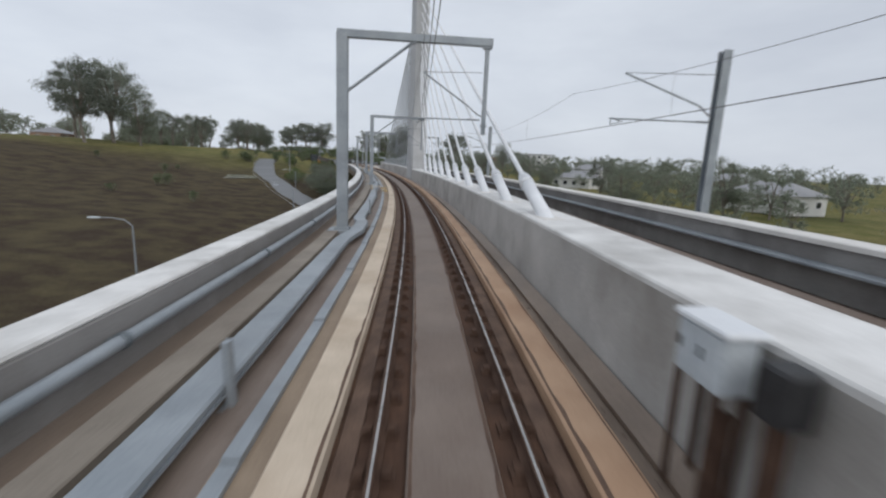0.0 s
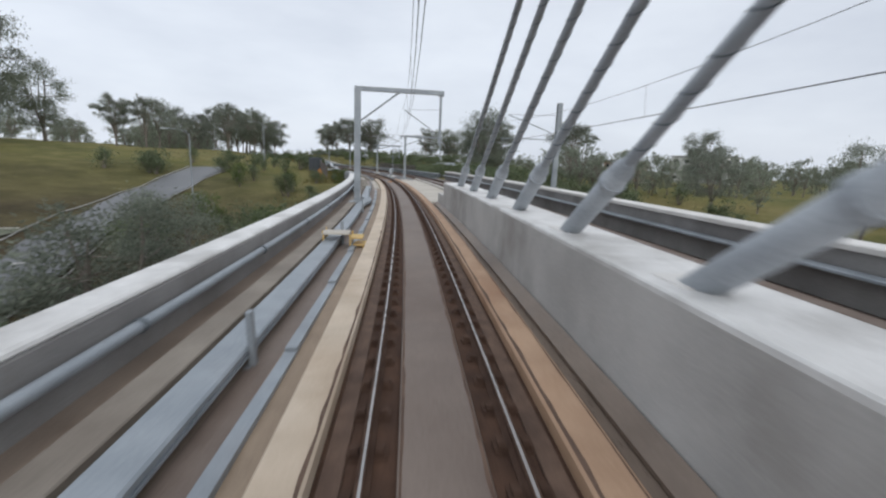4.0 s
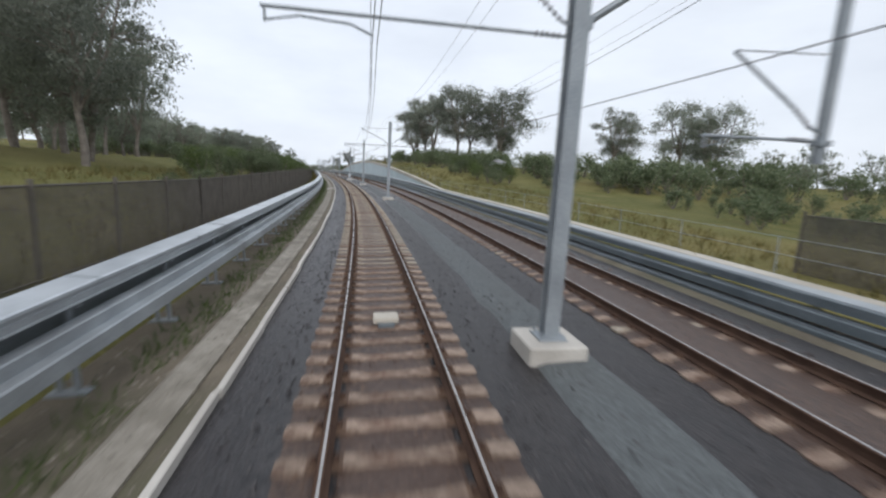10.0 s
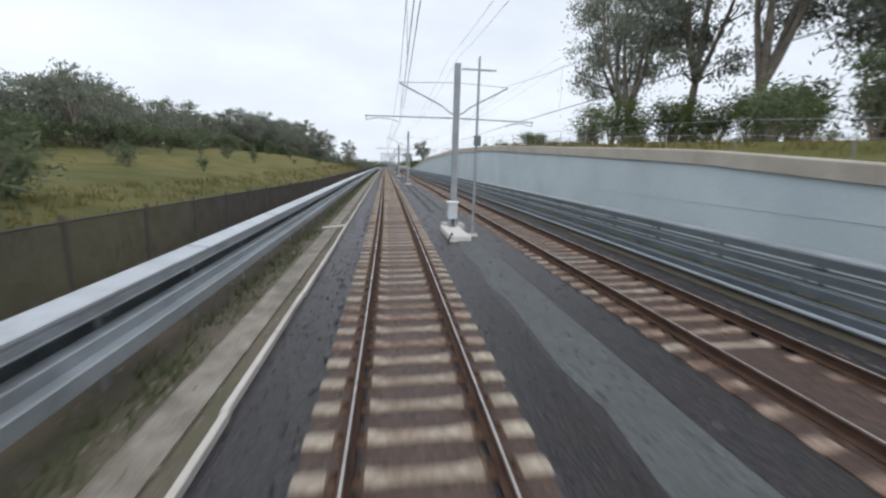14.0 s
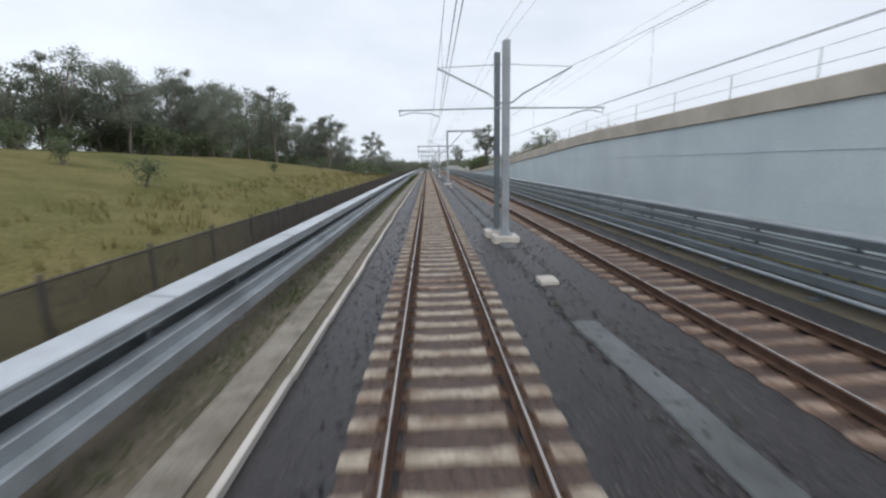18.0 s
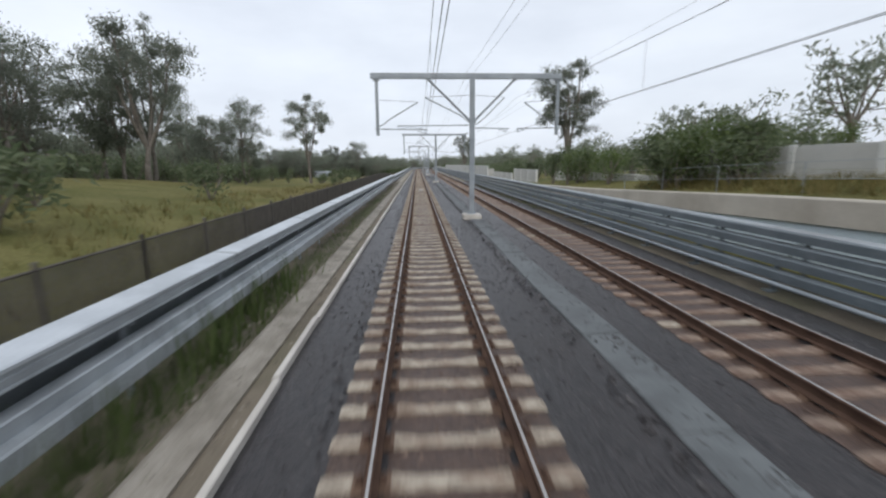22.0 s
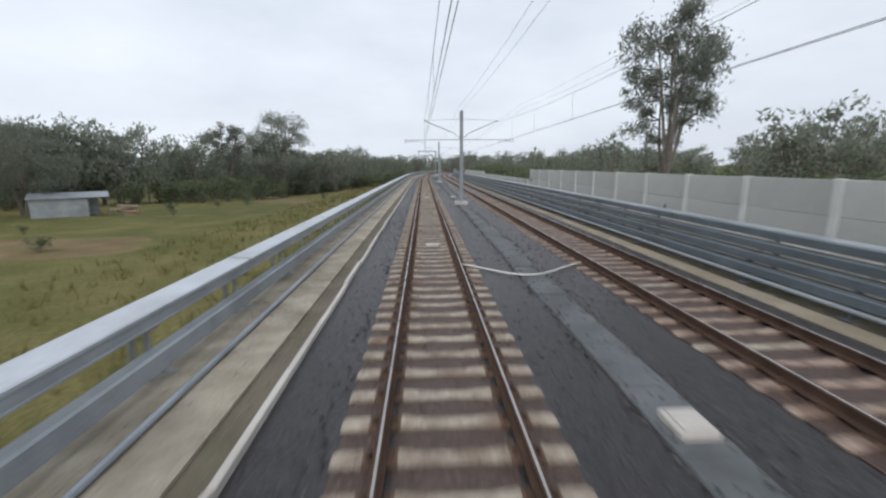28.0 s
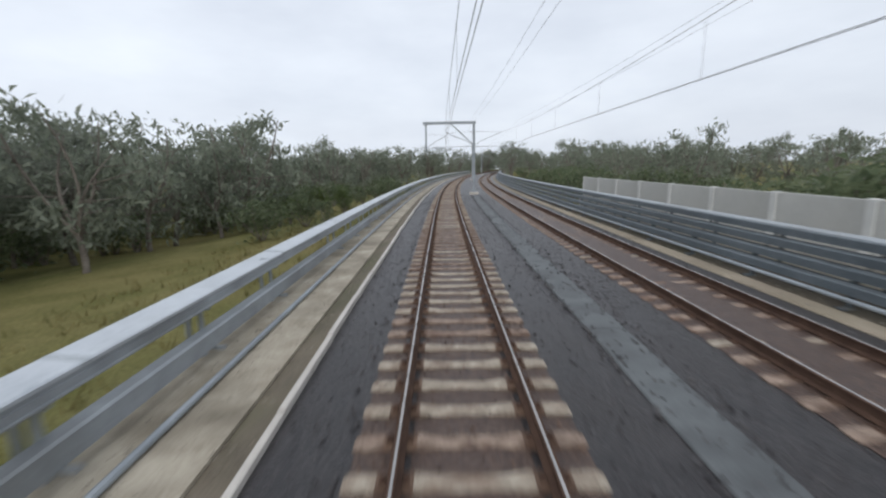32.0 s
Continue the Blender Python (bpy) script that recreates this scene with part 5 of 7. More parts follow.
def overhead_wires():
    sup = sorted(supports)
    for side, name in ((1, "near track"), (2, "other track")):
        r = root("overhead_wires", "dark catenary wires with droppers over the " + name, "overhead wires", "overhead wires")
        for a, c in zip(sup, sup[1:]):
            d0, d1 = a[side], c[side]
            h0, h1 = min(a[3] - .85, 6.2), min(c[3] - .85, 6.2)
            low = 4.45
            if side == 2 and a[0] < 130:
                low, h0, h1 = 3.95, 5.5, 5.5
            f = lambda q: (a[0] + (c[0] - a[0]) * q, d0 + (d1 - d0) * q)
            for off in (0, .07):
                Build().path([P(f(q)[0], f(q)[1] + off, low) for q in np.linspace(0, 1, 9)], .006, 4).obj("contact_wire", WIRE, r)
            mh = lambda q: h0 + (h1 - h0) * q - 4 * .75 * q * (1 - q)
            Build().path([P(*f(q), mh(q)) for q in np.linspace(0, 1, 13)], .007, 5).obj("messenger_wire", WIRE, r)
            n = int((c[0] - a[0]) / 6)
            for i in range(1, n):
                q = i / n
                Build().tube(P(*f(q), low), P(*f(q), mh(q)), .004, n=4, cap=False).obj("dropper", WIRE, r)
    r = root("feeder_wires", "pair of dark feeder wires carried on the mast tops", "feeder wires", "overhead wires")
    for dd in (-.25, .15):
        for a, c in zip(sup, sup[1:]):
            if a[0] > 150:
                Build().path([P(a[0] + (c[0] - a[0]) * q, 2.72 + dd, a[3] + (c[3] - a[3]) * q + .25 - 4 * .6 * q * (1 - q)) for q in np.linspace(0, 1, 11)], .006, 4).obj("feeder_wire", WIRE, r)
    r = root("feeder_wires", "pair of dark feeder wires on the far side", "feeder wires", "overhead wires")
    for dd, hh in ((7.3, 7.35), (7.6, 7.1)):
        pts = [-60, -20, 15, 50, 84, 118, 157, 192, 230, 266, 301, 333, 376, 418, 468, 516, 564, 611, 660, 711, 762, 812]
        for a, c in zip(pts, pts[1:]):
            if a >= 150:
                Build().path([P(a + (c - a) * q, dd, hh - 4 * .5 * q * (1 - q)) for q in np.linspace(0, 1, 9)], .005, 4).obj("feeder_wire", WIRE, r)


overhead_wires()

# ---- pylon and stay cables ----
PYL = 66.7
r = thing("bridge_pylon", on_line(PYL, 3.3), "tall pale grey slab-sided concrete pylon rising from the centre wall", "bridge pylon")
b = Build()
lv = [(-9, 1.05, 3.6), (1.2, 1.0, 3.35), (14, .97, 2.9), (30, .9, 2.3), (38, .85, 2.0)]
vs, fs = [], []
for z, hx, hy in lv:
    c = .18
    vs += [(-hx + c, -hy, z), (hx - c, -hy, z), (hx, -hy + c, z), (hx, hy - c, z), (hx - c, hy, z), (-hx + c, hy, z), (-hx, hy - c, z), (-hx, -hy + c, z)]
for i in range(len(lv) - 1):
    fs += [(i * 8 + k, i * 8 + (k + 1) % 8, (i + 1) * 8 + (k + 1) % 8, (i + 1) * 8 + k) for k in range(8)]
fs += [tuple(range(7, -1, -1)), tuple(range(32, 40))]
b.add(vs, fs)
b.obj("shaft", PYLON, r)
Build().box((0, 0, -.1), (2.04, 7.1, .3), ch=.05).obj("foot_band", CONC_GREY, r, "darker band at the wall")


def stay(s):
    D = abs(s - PYL)
    hz = (11 if s < PYL else 12.5) + .25 * D
    side = 1 if s < PYL else -1
    a, c = P(s, 2.95, 1.2), P(PYL - side * 1.0, 3.3) + Vector((0, 0, hz))
    w = (c - a).normalized()
    before = s < PYL
    r = thing("stay_cable", Matrix.Translation(a), "white sleeved stay cable anchored in the centre wall" if before else "grey spiral-ribbed stay cable anchored in the centre wall", "stay cable", "stay cables")
    z = Vector((0, 0, 0))
    mat = WHITE_STEEL if before else DARK_STRAND
    Build().tube(z - w * .5, w * 2.6, .19, .185, n=14).obj("sleeve", mat, r, smooth=True)
    b = Build().tube(w * 2.6, w * 2.85, .185, .11, n=14)
    b.tube(w * 2.2, w * 2.3, .215, n=14)
    b.obj("collar", mat, r)
    L = (c - a).length
    Build().tube(w * 2.8, w * L, .08 if before else .1, n=10, cap=False).obj("strand_sheath", WHITE_STEEL if before else DARK_STRAND, r, smooth=True)
    if not before:
        b = Build()
        q = w.to_track_quat("Z", "Y").to_matrix()
        b.path([w * (2.9 + i * .05) + q @ Vector((.104 * math.cos(i * .55), .104 * math.sin(i * .55), 0)) for i in range(int(min(L - 4, 16) / .05))], .012, 4)
        b.obj("rib", GALV_DARK, r, "helical rib")
    Build().box((0, 0, .1), (.6, .75, .14), ch=.04, m=Matrix.Rotation(heading(s), 3, "Z")).obj("anchor_block", CONC_WHITE, r)


for k in range(10):
    stay(10.8 + 4.6 * k)
for k in range(10):
    stay(77.6 + 4.1 * k)

# ---- things along the bridge's left edge ----
GANTRY_S = (-16.5, 18.7, 53.2, 88.3, 121.2)


def tray_shift(s):
    """The tray swings round each gantry foot."""
    k = min(abs(s - g) for g in GANTRY_S)
    return (.34 * (1 if k < 1.3 else max(0.0, (2.9 - k) / 1.6)), .05 if k < 2.2 else 0.0)


r = root("cable_tray", "wide grey galvanised cable tray bending round the gantry feet", "cable tray")
ts = stations(-40, 138, .9)
Build().loft([(-3.24, -.06), (-3.24, -.01), (-3.21, .02), (-2.74, .02), (-2.71, -.01), (-2.71, -.06)], ts, shift=tray_shift).obj("lid", GALV, r, "wet lid")
Build().loft([(-3.2, -.17), (-3.2, -.06), (-2.73, -.06), (-2.73, -.1), (-2.70, -.1), (-2.70, -.13), (-2.73, -.13), (-2.73, -.17)], ts, shift=tray_shift).obj("tray", GALV, r)
s = -35.0
while s < 136:
    if min(abs(s - g) for g in GANTRY_S) > 4:
        ob = Build().box((0, 0, .16), (.09, .14, .86), ch=.01).box((0, 0, -.27), (.24, .3, .03)).obj("bracket_post", GALV, r)
        ob.matrix_world = on_track(s, -2.66, -.02)
    s += 10.05
b = Build().loft(rect(-3.98, -3.46, -.3, -.1, .02), stations(-40, 139, 4))
tagged(b.obj("deck_upstand", UPSTAND), "grimy tan concrete upstand along the deck edge", "upstand", kind="structure")
b = Build().loft([(-2.74, -.276), (-2.5, -.268), (-2.33, -.274)], stations(-40, 156, 3), closed=False, shift=lambda s: (.06 * noise.noise(Vector((s * .7, 0, 4))), 0))
tagged(b.obj("deck_dirt", CONC_SLAB), "dark wet dirt gathered beside the cable tray", "dirt", kind="structure")
b = Build().loft([(-2.34, -.2715), (-1.73, -.262)], stations(138, 156.8, 4), closed=False)
tagged(b.obj("deck_strip", CONC_SAND), "pale concrete strip beside the track plinth", "deck strip", kind="structure")
b = Build().loft([(-2.34, -.2715), (-1.73, -.262)], stations(-40, 138, 4), closed=False)
tagged(b.obj("deck_wash", TAN_DECK), "sand-washed concrete strip beside the track plinth", "deck strip", kind="structure")
r = root("conduit_pipe", "thick grey galvanised pipe on brackets along the parapet", "pipe")
Build().path([P(s, -4.42, .26) for s in stations(-40, 158, 3)], .1, 10).obj("pipe", GALV, r, smooth=True)
for s in np.arange(-36, 156, 6.0):
    ob = Build().box((-.1, 0, -.02), (.28, .06, .1)).tube((0, -.04, 0), (0, .04, 0), .125, n=12).obj("clamp", GALV_DARK, r)
    ob.matrix_world = on_track(float(s), -4.42, .26)
r = root("drain_channel", "flat galvanised strip lying on the brown deck", "steel strip")
for k, s in enumerate(np.arange(-40, 136, 4.0)):
    ob = Build().box((0, 0, 0), (.2, 3.96, .09), ch=.01).obj("strip", GALV, r)
    ob.matrix_world = on_track(float(s) + 2, -2.2, -.24)


def yellow_step(s):
    r = thing("access_step", on_line(s, -2.4, -.28), "faded yellow access steps with a plywood platform beside the slab track", "steps", "yellow steps")
    Build().box((-.42, 0, .5), (.95, .95, .05), ch=.01).obj("platform", CONC_SAND, r, "tan platform board")
    for x, z in ((.3, .36), (.42, .12)):
        Build().box((x, -.0, z), (.44, .85, .05), ch=.01).obj("tread", YELLOW, r)
    for x in (-.82, .1, .55):
        for y in (-.4, .4):
            Build().box((x, y, .25 if x < .5 else .06), (.05, .05, .5 if x < .5 else .12)).obj("leg", YELLOW, r)
    for y in (-.42, .42):
        Build().tube((-.85, y, .5), (-.85, y, .62), .02, n=6).obj("rail_stub", YELLOW, r)


yellow_step(43.0)
yellow_step(105.2)

# grey trackside cabinet and dark bracket by the wall at the start
r = thing("trackside_cabinet", on_line(3.45, 2.16, -.25), "pale grey trackside cabinet with white lid on dark legs", "cabinet")
Build().box((0, 0, 1.4), (.3, .62, .5), ch=.02).obj("body", CABINET, r)
Build().box((0, 0, 1.67), (.38, .72, .05), ch=.02).obj("lid", WHITE_STEEL, r)
for y in (-.35, .35):
    Build().box((-.155, y * .42, 1.4), (.02, .27, .42), ch=.005).obj("door", CABINET, r)
    Build().box((-.17, y * .42 + .09, 1.42), (.02, .03, .1)).obj("handle", BLACK, r)
    for x in (-.12, .12):
        Build().box((x, y * .75, .57), (.05, .05, 1.16)).obj("leg", RAIL_RUST, r)
r = thing("point_machine_stand", on_line(2.75, 2.2, -.25), "dark rusty equipment stand beside the cabinet", "equipment stand")
Build().box((0, 0, .62), (.1, .14, 1.3), ch=.01).obj("post", RAIL_RUST, r)
Build().box((0, 0, 1.4), (.26, .3, .4), ch=.03).obj("housing", BLACK, r)
Build().box((0, .5, .45), (.08, .1, 1.0), ch=.01).obj("second_post", RAIL_RUST, r)

# ---- trackside equipment between the tracks ----
def equipment(s, d, n, label, pad=3.2):
    r = thing("signal_cabinet", on_line(s, d, -.34), label, "signal cabinet", "trackside cabinets")
    Build().box((0, 0, .06), (.85, pad, .3), ch=.03).obj("pad", CONC_WHITE, r, "pale concrete pad")
    for i in range(n):
        y = pad / 2 - .5 - i * .85
        Build().box((.05, y, .95), (.4, .62, .7), ch=.02).obj("body", CABINET, r)
        Build().box((.05, y, 1.33), (.5, .72, .06), ch=.02).obj("lid", WHITE_STEEL, r)
        Build().box((-.16, y, .95), (.02, .5, .58), ch=.005).obj("door", CABINET, r)
        Build().box((-.18, y + .18, .95), (.02, .03, .1)).obj("latch", BLACK, r)
        for x in (-.08, .18):
            Build().box((x, y, .4), (.06, .5, .42)).obj("leg", GALV, r)
    Build().path([(-.3, -pad / 2 + .3, .22), (-.35, -pad / 2 + .1, .32), (-.5, -pad / 2 - .2, .1), (-.6, -pad / 2 - .6, .02)], .03, 6).obj("cable", BLACK, r)


equipment(173.0, 2.85, 1, "pale grey signal cabinet on a long white concrete pad", 4.6)
equipment(331.0, 2.5, 1, "pale grey signal cabinet with white cover on concrete pad", 3.4)
equipment(620.5, 2.6, 2, "row of pale blue-grey signal cabinets on a long concrete pad", 5.4)


def slim_pole(s, d, top, label, arm=False):
    r = thing("signal_pole", on_line(s, d, -.34), label, "pole", "slim poles")
    Build().tube((0, 0, 0), (0, 0, top), .06, .045, n=10).obj("shaft", GALV, r)
    Build().box((0, 0, .06), (.4, .4, .12), ch=.02).obj("footing", CONC, r)
    Build().box((.02, -.1, top * .55), (.26, .18, .4), ch=.02).obj("box", GALV_DARK, r)
    if arm:
        Build().box((0, 0, top - .5), (1.4, .06, .06)).obj("arm", GALV, r)


slim_pole(174.2, 3.2, 6.2, "slim grey steel pole with a control box")
slim_pole(330.5, 3.2, 7.2, "slim grey steel pole with a control box and crossarm", True)
slim_pole(620.2, 2.35, 5.2, "slim grey steel pole with crossarms beside the cabinets", True)
r = thing("catenary_mast", on_line(420.0, 2.6), "second dark galvanised anchor mast close to another mast", "catenary mast", "catenary masts between the tracks")
b = Build()
column(b, 0, -.06, 7.0, .22)
b.obj("column", GALV_DARK, r)
mast_base(r, 0)


def pit_lid(s, d, label):
    r = thing("pit_cover", on_line(s, d, -.33), label, "pit cover", "pit covers")
    Build().box((0, 0, 0.04), (.46, .56, .12), ch=.02).obj("frame", CONC, r)
    Build().box((0, 0, .11), (.34, .42, .03), ch=.008).obj("lid", CONC, r)


pit_lid(412.4, 2.75, "small pale concrete pit cover beside weeds")
pit_lid(461.0, 2.85, "small white concrete pit cover")
pit_lid(668.0, 2.6, "small pale concrete pit cover")
pit_lid(629.0, 2.8, "small pale concrete pit cover with scraps")


def balise(s, d, mat, label, h=-.1):
    r = thing("balise", on_track(s, d, h), label, "balise", "track transponders")
    Build().box((0, 0, 0), (.48, .4, .09), ch=.025).obj("housing", mat, r)
    Build().box((0, 0, -.06), (.3, .7, .05)).obj("bracket", GALV_DARK, r)


balise(149.0, 0.0, ORANGE, "orange plastic track transponder on the centre slab", -.04)
balise(538.9, .05, CONC, "pale square track transponder between the rails")
balise(664.5, .03, CONC, "pale square track transponder between the rails")
balise(640.5, .03, CONC_SAND, "dusty tan track transponder between the rails", -.15)
r = thing("marker_plate", on_track(696.2, -.56, -.15), "small orange marker plate beside the rail", "marker plate")
Build().box((0, 0, 0), (.13, .12, .04), ch=.01).obj("plate", ORANGE, r)
balise(231.2, .02, CONC_SAND, "dusty pale track transponder between the rails")


def cross_cable(s):
    r = root("crossing_cable", "pale flexible cable lying across the ballast between the tracks", "cable", "crossing cables")
    pts = [P(s - .7 * math.sin(q * 3.14) + .12 * math.sin(q * 9), .8 + q * 3.6, -.13 - .15 * math.sin(q * math.pi)) for q in np.linspace(0, 1, 14)]
    Build().path(pts, .026, 7).obj("hose", CONC_WHITE, r, smooth=True)


for s in (395.8, 637.1):
    cross_cable(s)
for s in (283.2, 332.6):
    r = root("crossing_pipe", "short pale pipe lying across the verge beside the drain", "pipe", "crossing pipes")
    Build().path([P(s, -3.3, -.2), P(s + .02, -2.7, -.16), P(s, -2.25, -.1)], .045, 7).obj("pipe", CONC_WHITE, r)

# ---- road, street lamps ----
rd = [(62, -9.5), (80, -12.8), (92, -16.6), (98, -18.6), (108, -21.2), (118, -23.5), (127, -26), (135, -27.6), (146, -28.4), (160, -28.6), (172, -27)]
b = Build()
rp = []
for (s, d), (s2, d2) in zip(rd, rd[1:]):
    for q in np.linspace(0, 1, 7)[:-1]:
        rp.append((s + (s2 - s) * q, d + (d2 - d) * q))
for i, (s, d) in enumerate(rp):
    for e in (-2.9, -2.65, 2.65, 2.9):
        b.v.append(tuple(P(s, d + e, ground_h(s, d) + (.22 if abs(e) < 2.8 else .05))))
for i in range(len(rp) - 1):
    for k in range(3):
        b.f.append((i * 4 + k, i * 4 + k + 1, (i + 1) * 4 + k + 1, (i + 1) * 4 + k))
        b.mi.append(0)
tagged(b.obj("road", ASPHALT), "wet grey asphalt road curving up the slope", "road", kind="structure")
for e in (-2.95, 2.95):
    b = Build().path([P(s, d + e, ground_h(s, d + e) + .13) for s, d in rp], .05, 6)
    tagged(b.obj("road_kerb", CONC_GREY), "pale concrete road kerb", "kerb", kind="structure")


# side road branching off, and worn white dashes at its mouth
b = Build()
sp_ = [(124.6 - 5.2 * q, -28.6 - 6.3 * q) for q in np.linspace(0, 1, 13)]
for s, d in sp_:
    for e in (-2.6, 2.6):
        b.v.append(tuple(P(s + e, d, ground_h(s + e, d) + .16)))
b.f = [(i * 2, i * 2 + 1, i * 2 + 3, i * 2 + 2) for i in range(12)]
b.mi = [0] * 12
tagged(b.obj("road", WEEDY), "short weedy grey side track leaving the slope road", "road", kind="structure")
for e in (-2.65, 2.65):
    b = Build().path([P(s + e, d, ground_h(s + e, d) + .17) for s, d in sp_[1:]], .03, 6)
    tagged(b.obj("road_kerb", CONC_WHITE), "thin pale kerb of the side track", "kerb", kind="structure")
b = Build()
b.add([P(s, d, ground_h(s, -23.5) + .245) for s, d in ((117.8, -24.5), (118.2, -24.5), (119.2, -22.7), (118.8, -22.7))], [(0, 1, 2, 3)])
tagged(b.obj("road_marking", CONC_WHITE), "worn white bar painted across the road", "road marking", kind="structure")


def street_lamp(s, d, h, label):
    r = thing("street_lamp", on_line(s, d, ground_h(s, d) - .1), label, "street lamp", "street lamps")
    Build().tube((0, 0, 0), (0, 0, h), .08, .05, n=10).obj("pole", GALV, r)
    Build().path([(0, 0, h - .02), (-.4, 0, h + .35), (-1.2, 0, h + .5), (-2.0, 0, h + .5)], .035, 6).obj("arm", GALV, r)
    Build().box((-2.3, 0, h + .5), (.7, .22, .1), ch=.03).obj("lamp_head", CABINET, r)


street_lamp(31, -18.6, 4.4, "grey street lamp with a curved arm below the bridge")
street_lamp(65, -14.2, 4.9, "grey street lamp with a curved arm below the bridge")
street_lamp(109.8, -18.4, 4.2, "grey street lamp with a curved arm beside the slope road")
street_lamp(139, -21, 8.2, "grey street lamp standing by the road")
street_lamp(182, -20, 7.5, "tall grey lamp pole on the bank")

r = root("cable_duct", "deep galvanised cable duct turning behind the parapet at the bridge end", "cable duct")
du = stations(124, 159.3, 2.4)
rise = lambda s: (float(np.interp(s, [124, 136, 157.5], [.75, .1, 0])), float(np.interp(s, [124, 136, 150, 157.5], [-.5, -.08, 0, -.06])))
Build().loft([(-4.46, .54), (-4.46, .6), (-4.43, .63), (-4.03, .57), (-4.0, .55), (-4.0, .49), (-4.02, .48)], du, shift=rise).obj("lid", GALV_SHEEN, r, "wet lid with painted sky sheen")
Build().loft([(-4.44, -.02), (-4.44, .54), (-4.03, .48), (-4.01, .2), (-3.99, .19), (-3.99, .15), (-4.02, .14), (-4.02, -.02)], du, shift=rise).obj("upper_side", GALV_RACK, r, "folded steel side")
Build().loft([(-4.42, -.5), (-4.42, -.02), (-3.98, -.02), (-3.98, -.5)], stations(134, 159.3, 2.4)).obj("lower_side", GALV_RACK, r, "lower steel side")
bend_line = [(159.2, -4.0, 0), (160.2, -4.0, .04), (160.9, -4.08, .1), (161.5, -4.35, .19), (162.1, -4.75, .3), (162.8, -5.25, .36)]
b, bl = Build(), Build()
for i, (s, d, z) in enumerate(bend_line):
    (sa, da, _), (sb, db, _) = bend_line[max(0, i - 1)], bend_line[min(5, i + 1)]
    L = math.hypot(sb - sa, db - da)
    us, ud = (db - da) / L, -(sb - sa) / L
    for e, z0, z1 in ((0.0, -.5, .48 + z), (.44 + .05 * i, -.5, .54 + z)):
        b.v += [tuple(P(s + us * e, d + ud * e, z0)), tuple(P(s + us * e, d + ud * e, z1))]
        bl.v += [tuple(P(s + us * (e * 1.05 - .02), d + ud * (e * 1.05 - .02), z1 + .004)), tuple(P(s + us * (e * 1.05 - .02), d + ud * (e * 1.05 - .02), z1 + .08))]
for m in (b, bl):
    for i in range(5):
        o = i * 4
        m.f += [(o, o + 4, o + 5, o + 1), (o + 1, o + 5, o + 7, o + 3), (o + 3, o + 7, o + 6, o + 2), (o + 2, o + 6, o + 4, o)]
    m.f += [(0, 1, 3, 2), (20, 22, 23, 21)]
    m.mi = [0] * len(m.f)
b.obj("bend", GALV_RACK, r, "curved end of the duct")
bl.obj("bend_lid", GALV_SHEEN, r, "curved lid with painted sky sheen")
for z, e in ((.6, .3), (.32, .22), (.02, .26)):
    ob = Build().box((0, 0, 0), (.8, .3 + e, .1), ch=.015).obj("tray_end", GALV_SHEEN, r, "open tray end")
    ob.matrix_world = on_track(162.8, -5.55, z, 33)

# equipment compound beside the line after the bridge
r = thing("equipment_hut", on_line(178, -10.8, ground_h(178, -10.8) - .3), "dark mesh-screened equipment enclosure behind the fence", "equipment hut")
Build().box((0, 0, 1.4), (2.3, 2.5, 2.8), ch=.04).obj("body", SCREEN, r)
for k in range(8):
    Build().box((-1.1 + k * .314, -1.27, 1.45), (.05, .03, 2.7), ch=.006).obj("slat", GALV_DARK, r)
for k in range(9):
    Build().box((1.17, -1.2 + k * .3, 1.45), (.03, .05, 2.7), ch=.006).obj("slat", GALV_DARK, r)
for z in (.3, 2.75):
    Build().box((0, -1.3, z), (2.4, .05, .07)).obj("rail", GALV_DARK, r)
Build().box((0, 0, 2.85), (2.5, 2.7, .08), ch=.02).obj("roof", SCREEN, r)
for s, d in ((168, -9.8), (170.5, -10), (173, -10.1)):
    r = thing("marker_post", on_line(s, d, ground_h(s, d)), "small orange marker post in front of the fence", "marker post", "orange markers")
    Build().box((0, 0, .45), (.3, .12, .9), ch=.02).obj("board", ORANGE, r)
for s in (166.6, 168.6):
    r = thing("short_rail", on_line(s, -4.25, ground_h(s, -4.25)), "short galvanised guard rail beside the troughing", "guard rail", "guard rails")
    Build().path([(0, 0, 0), (0, 0, .75), (0, 1.3, .75), (0, 1.3, 0)], .03, 6).obj("hoop", GALV, r)


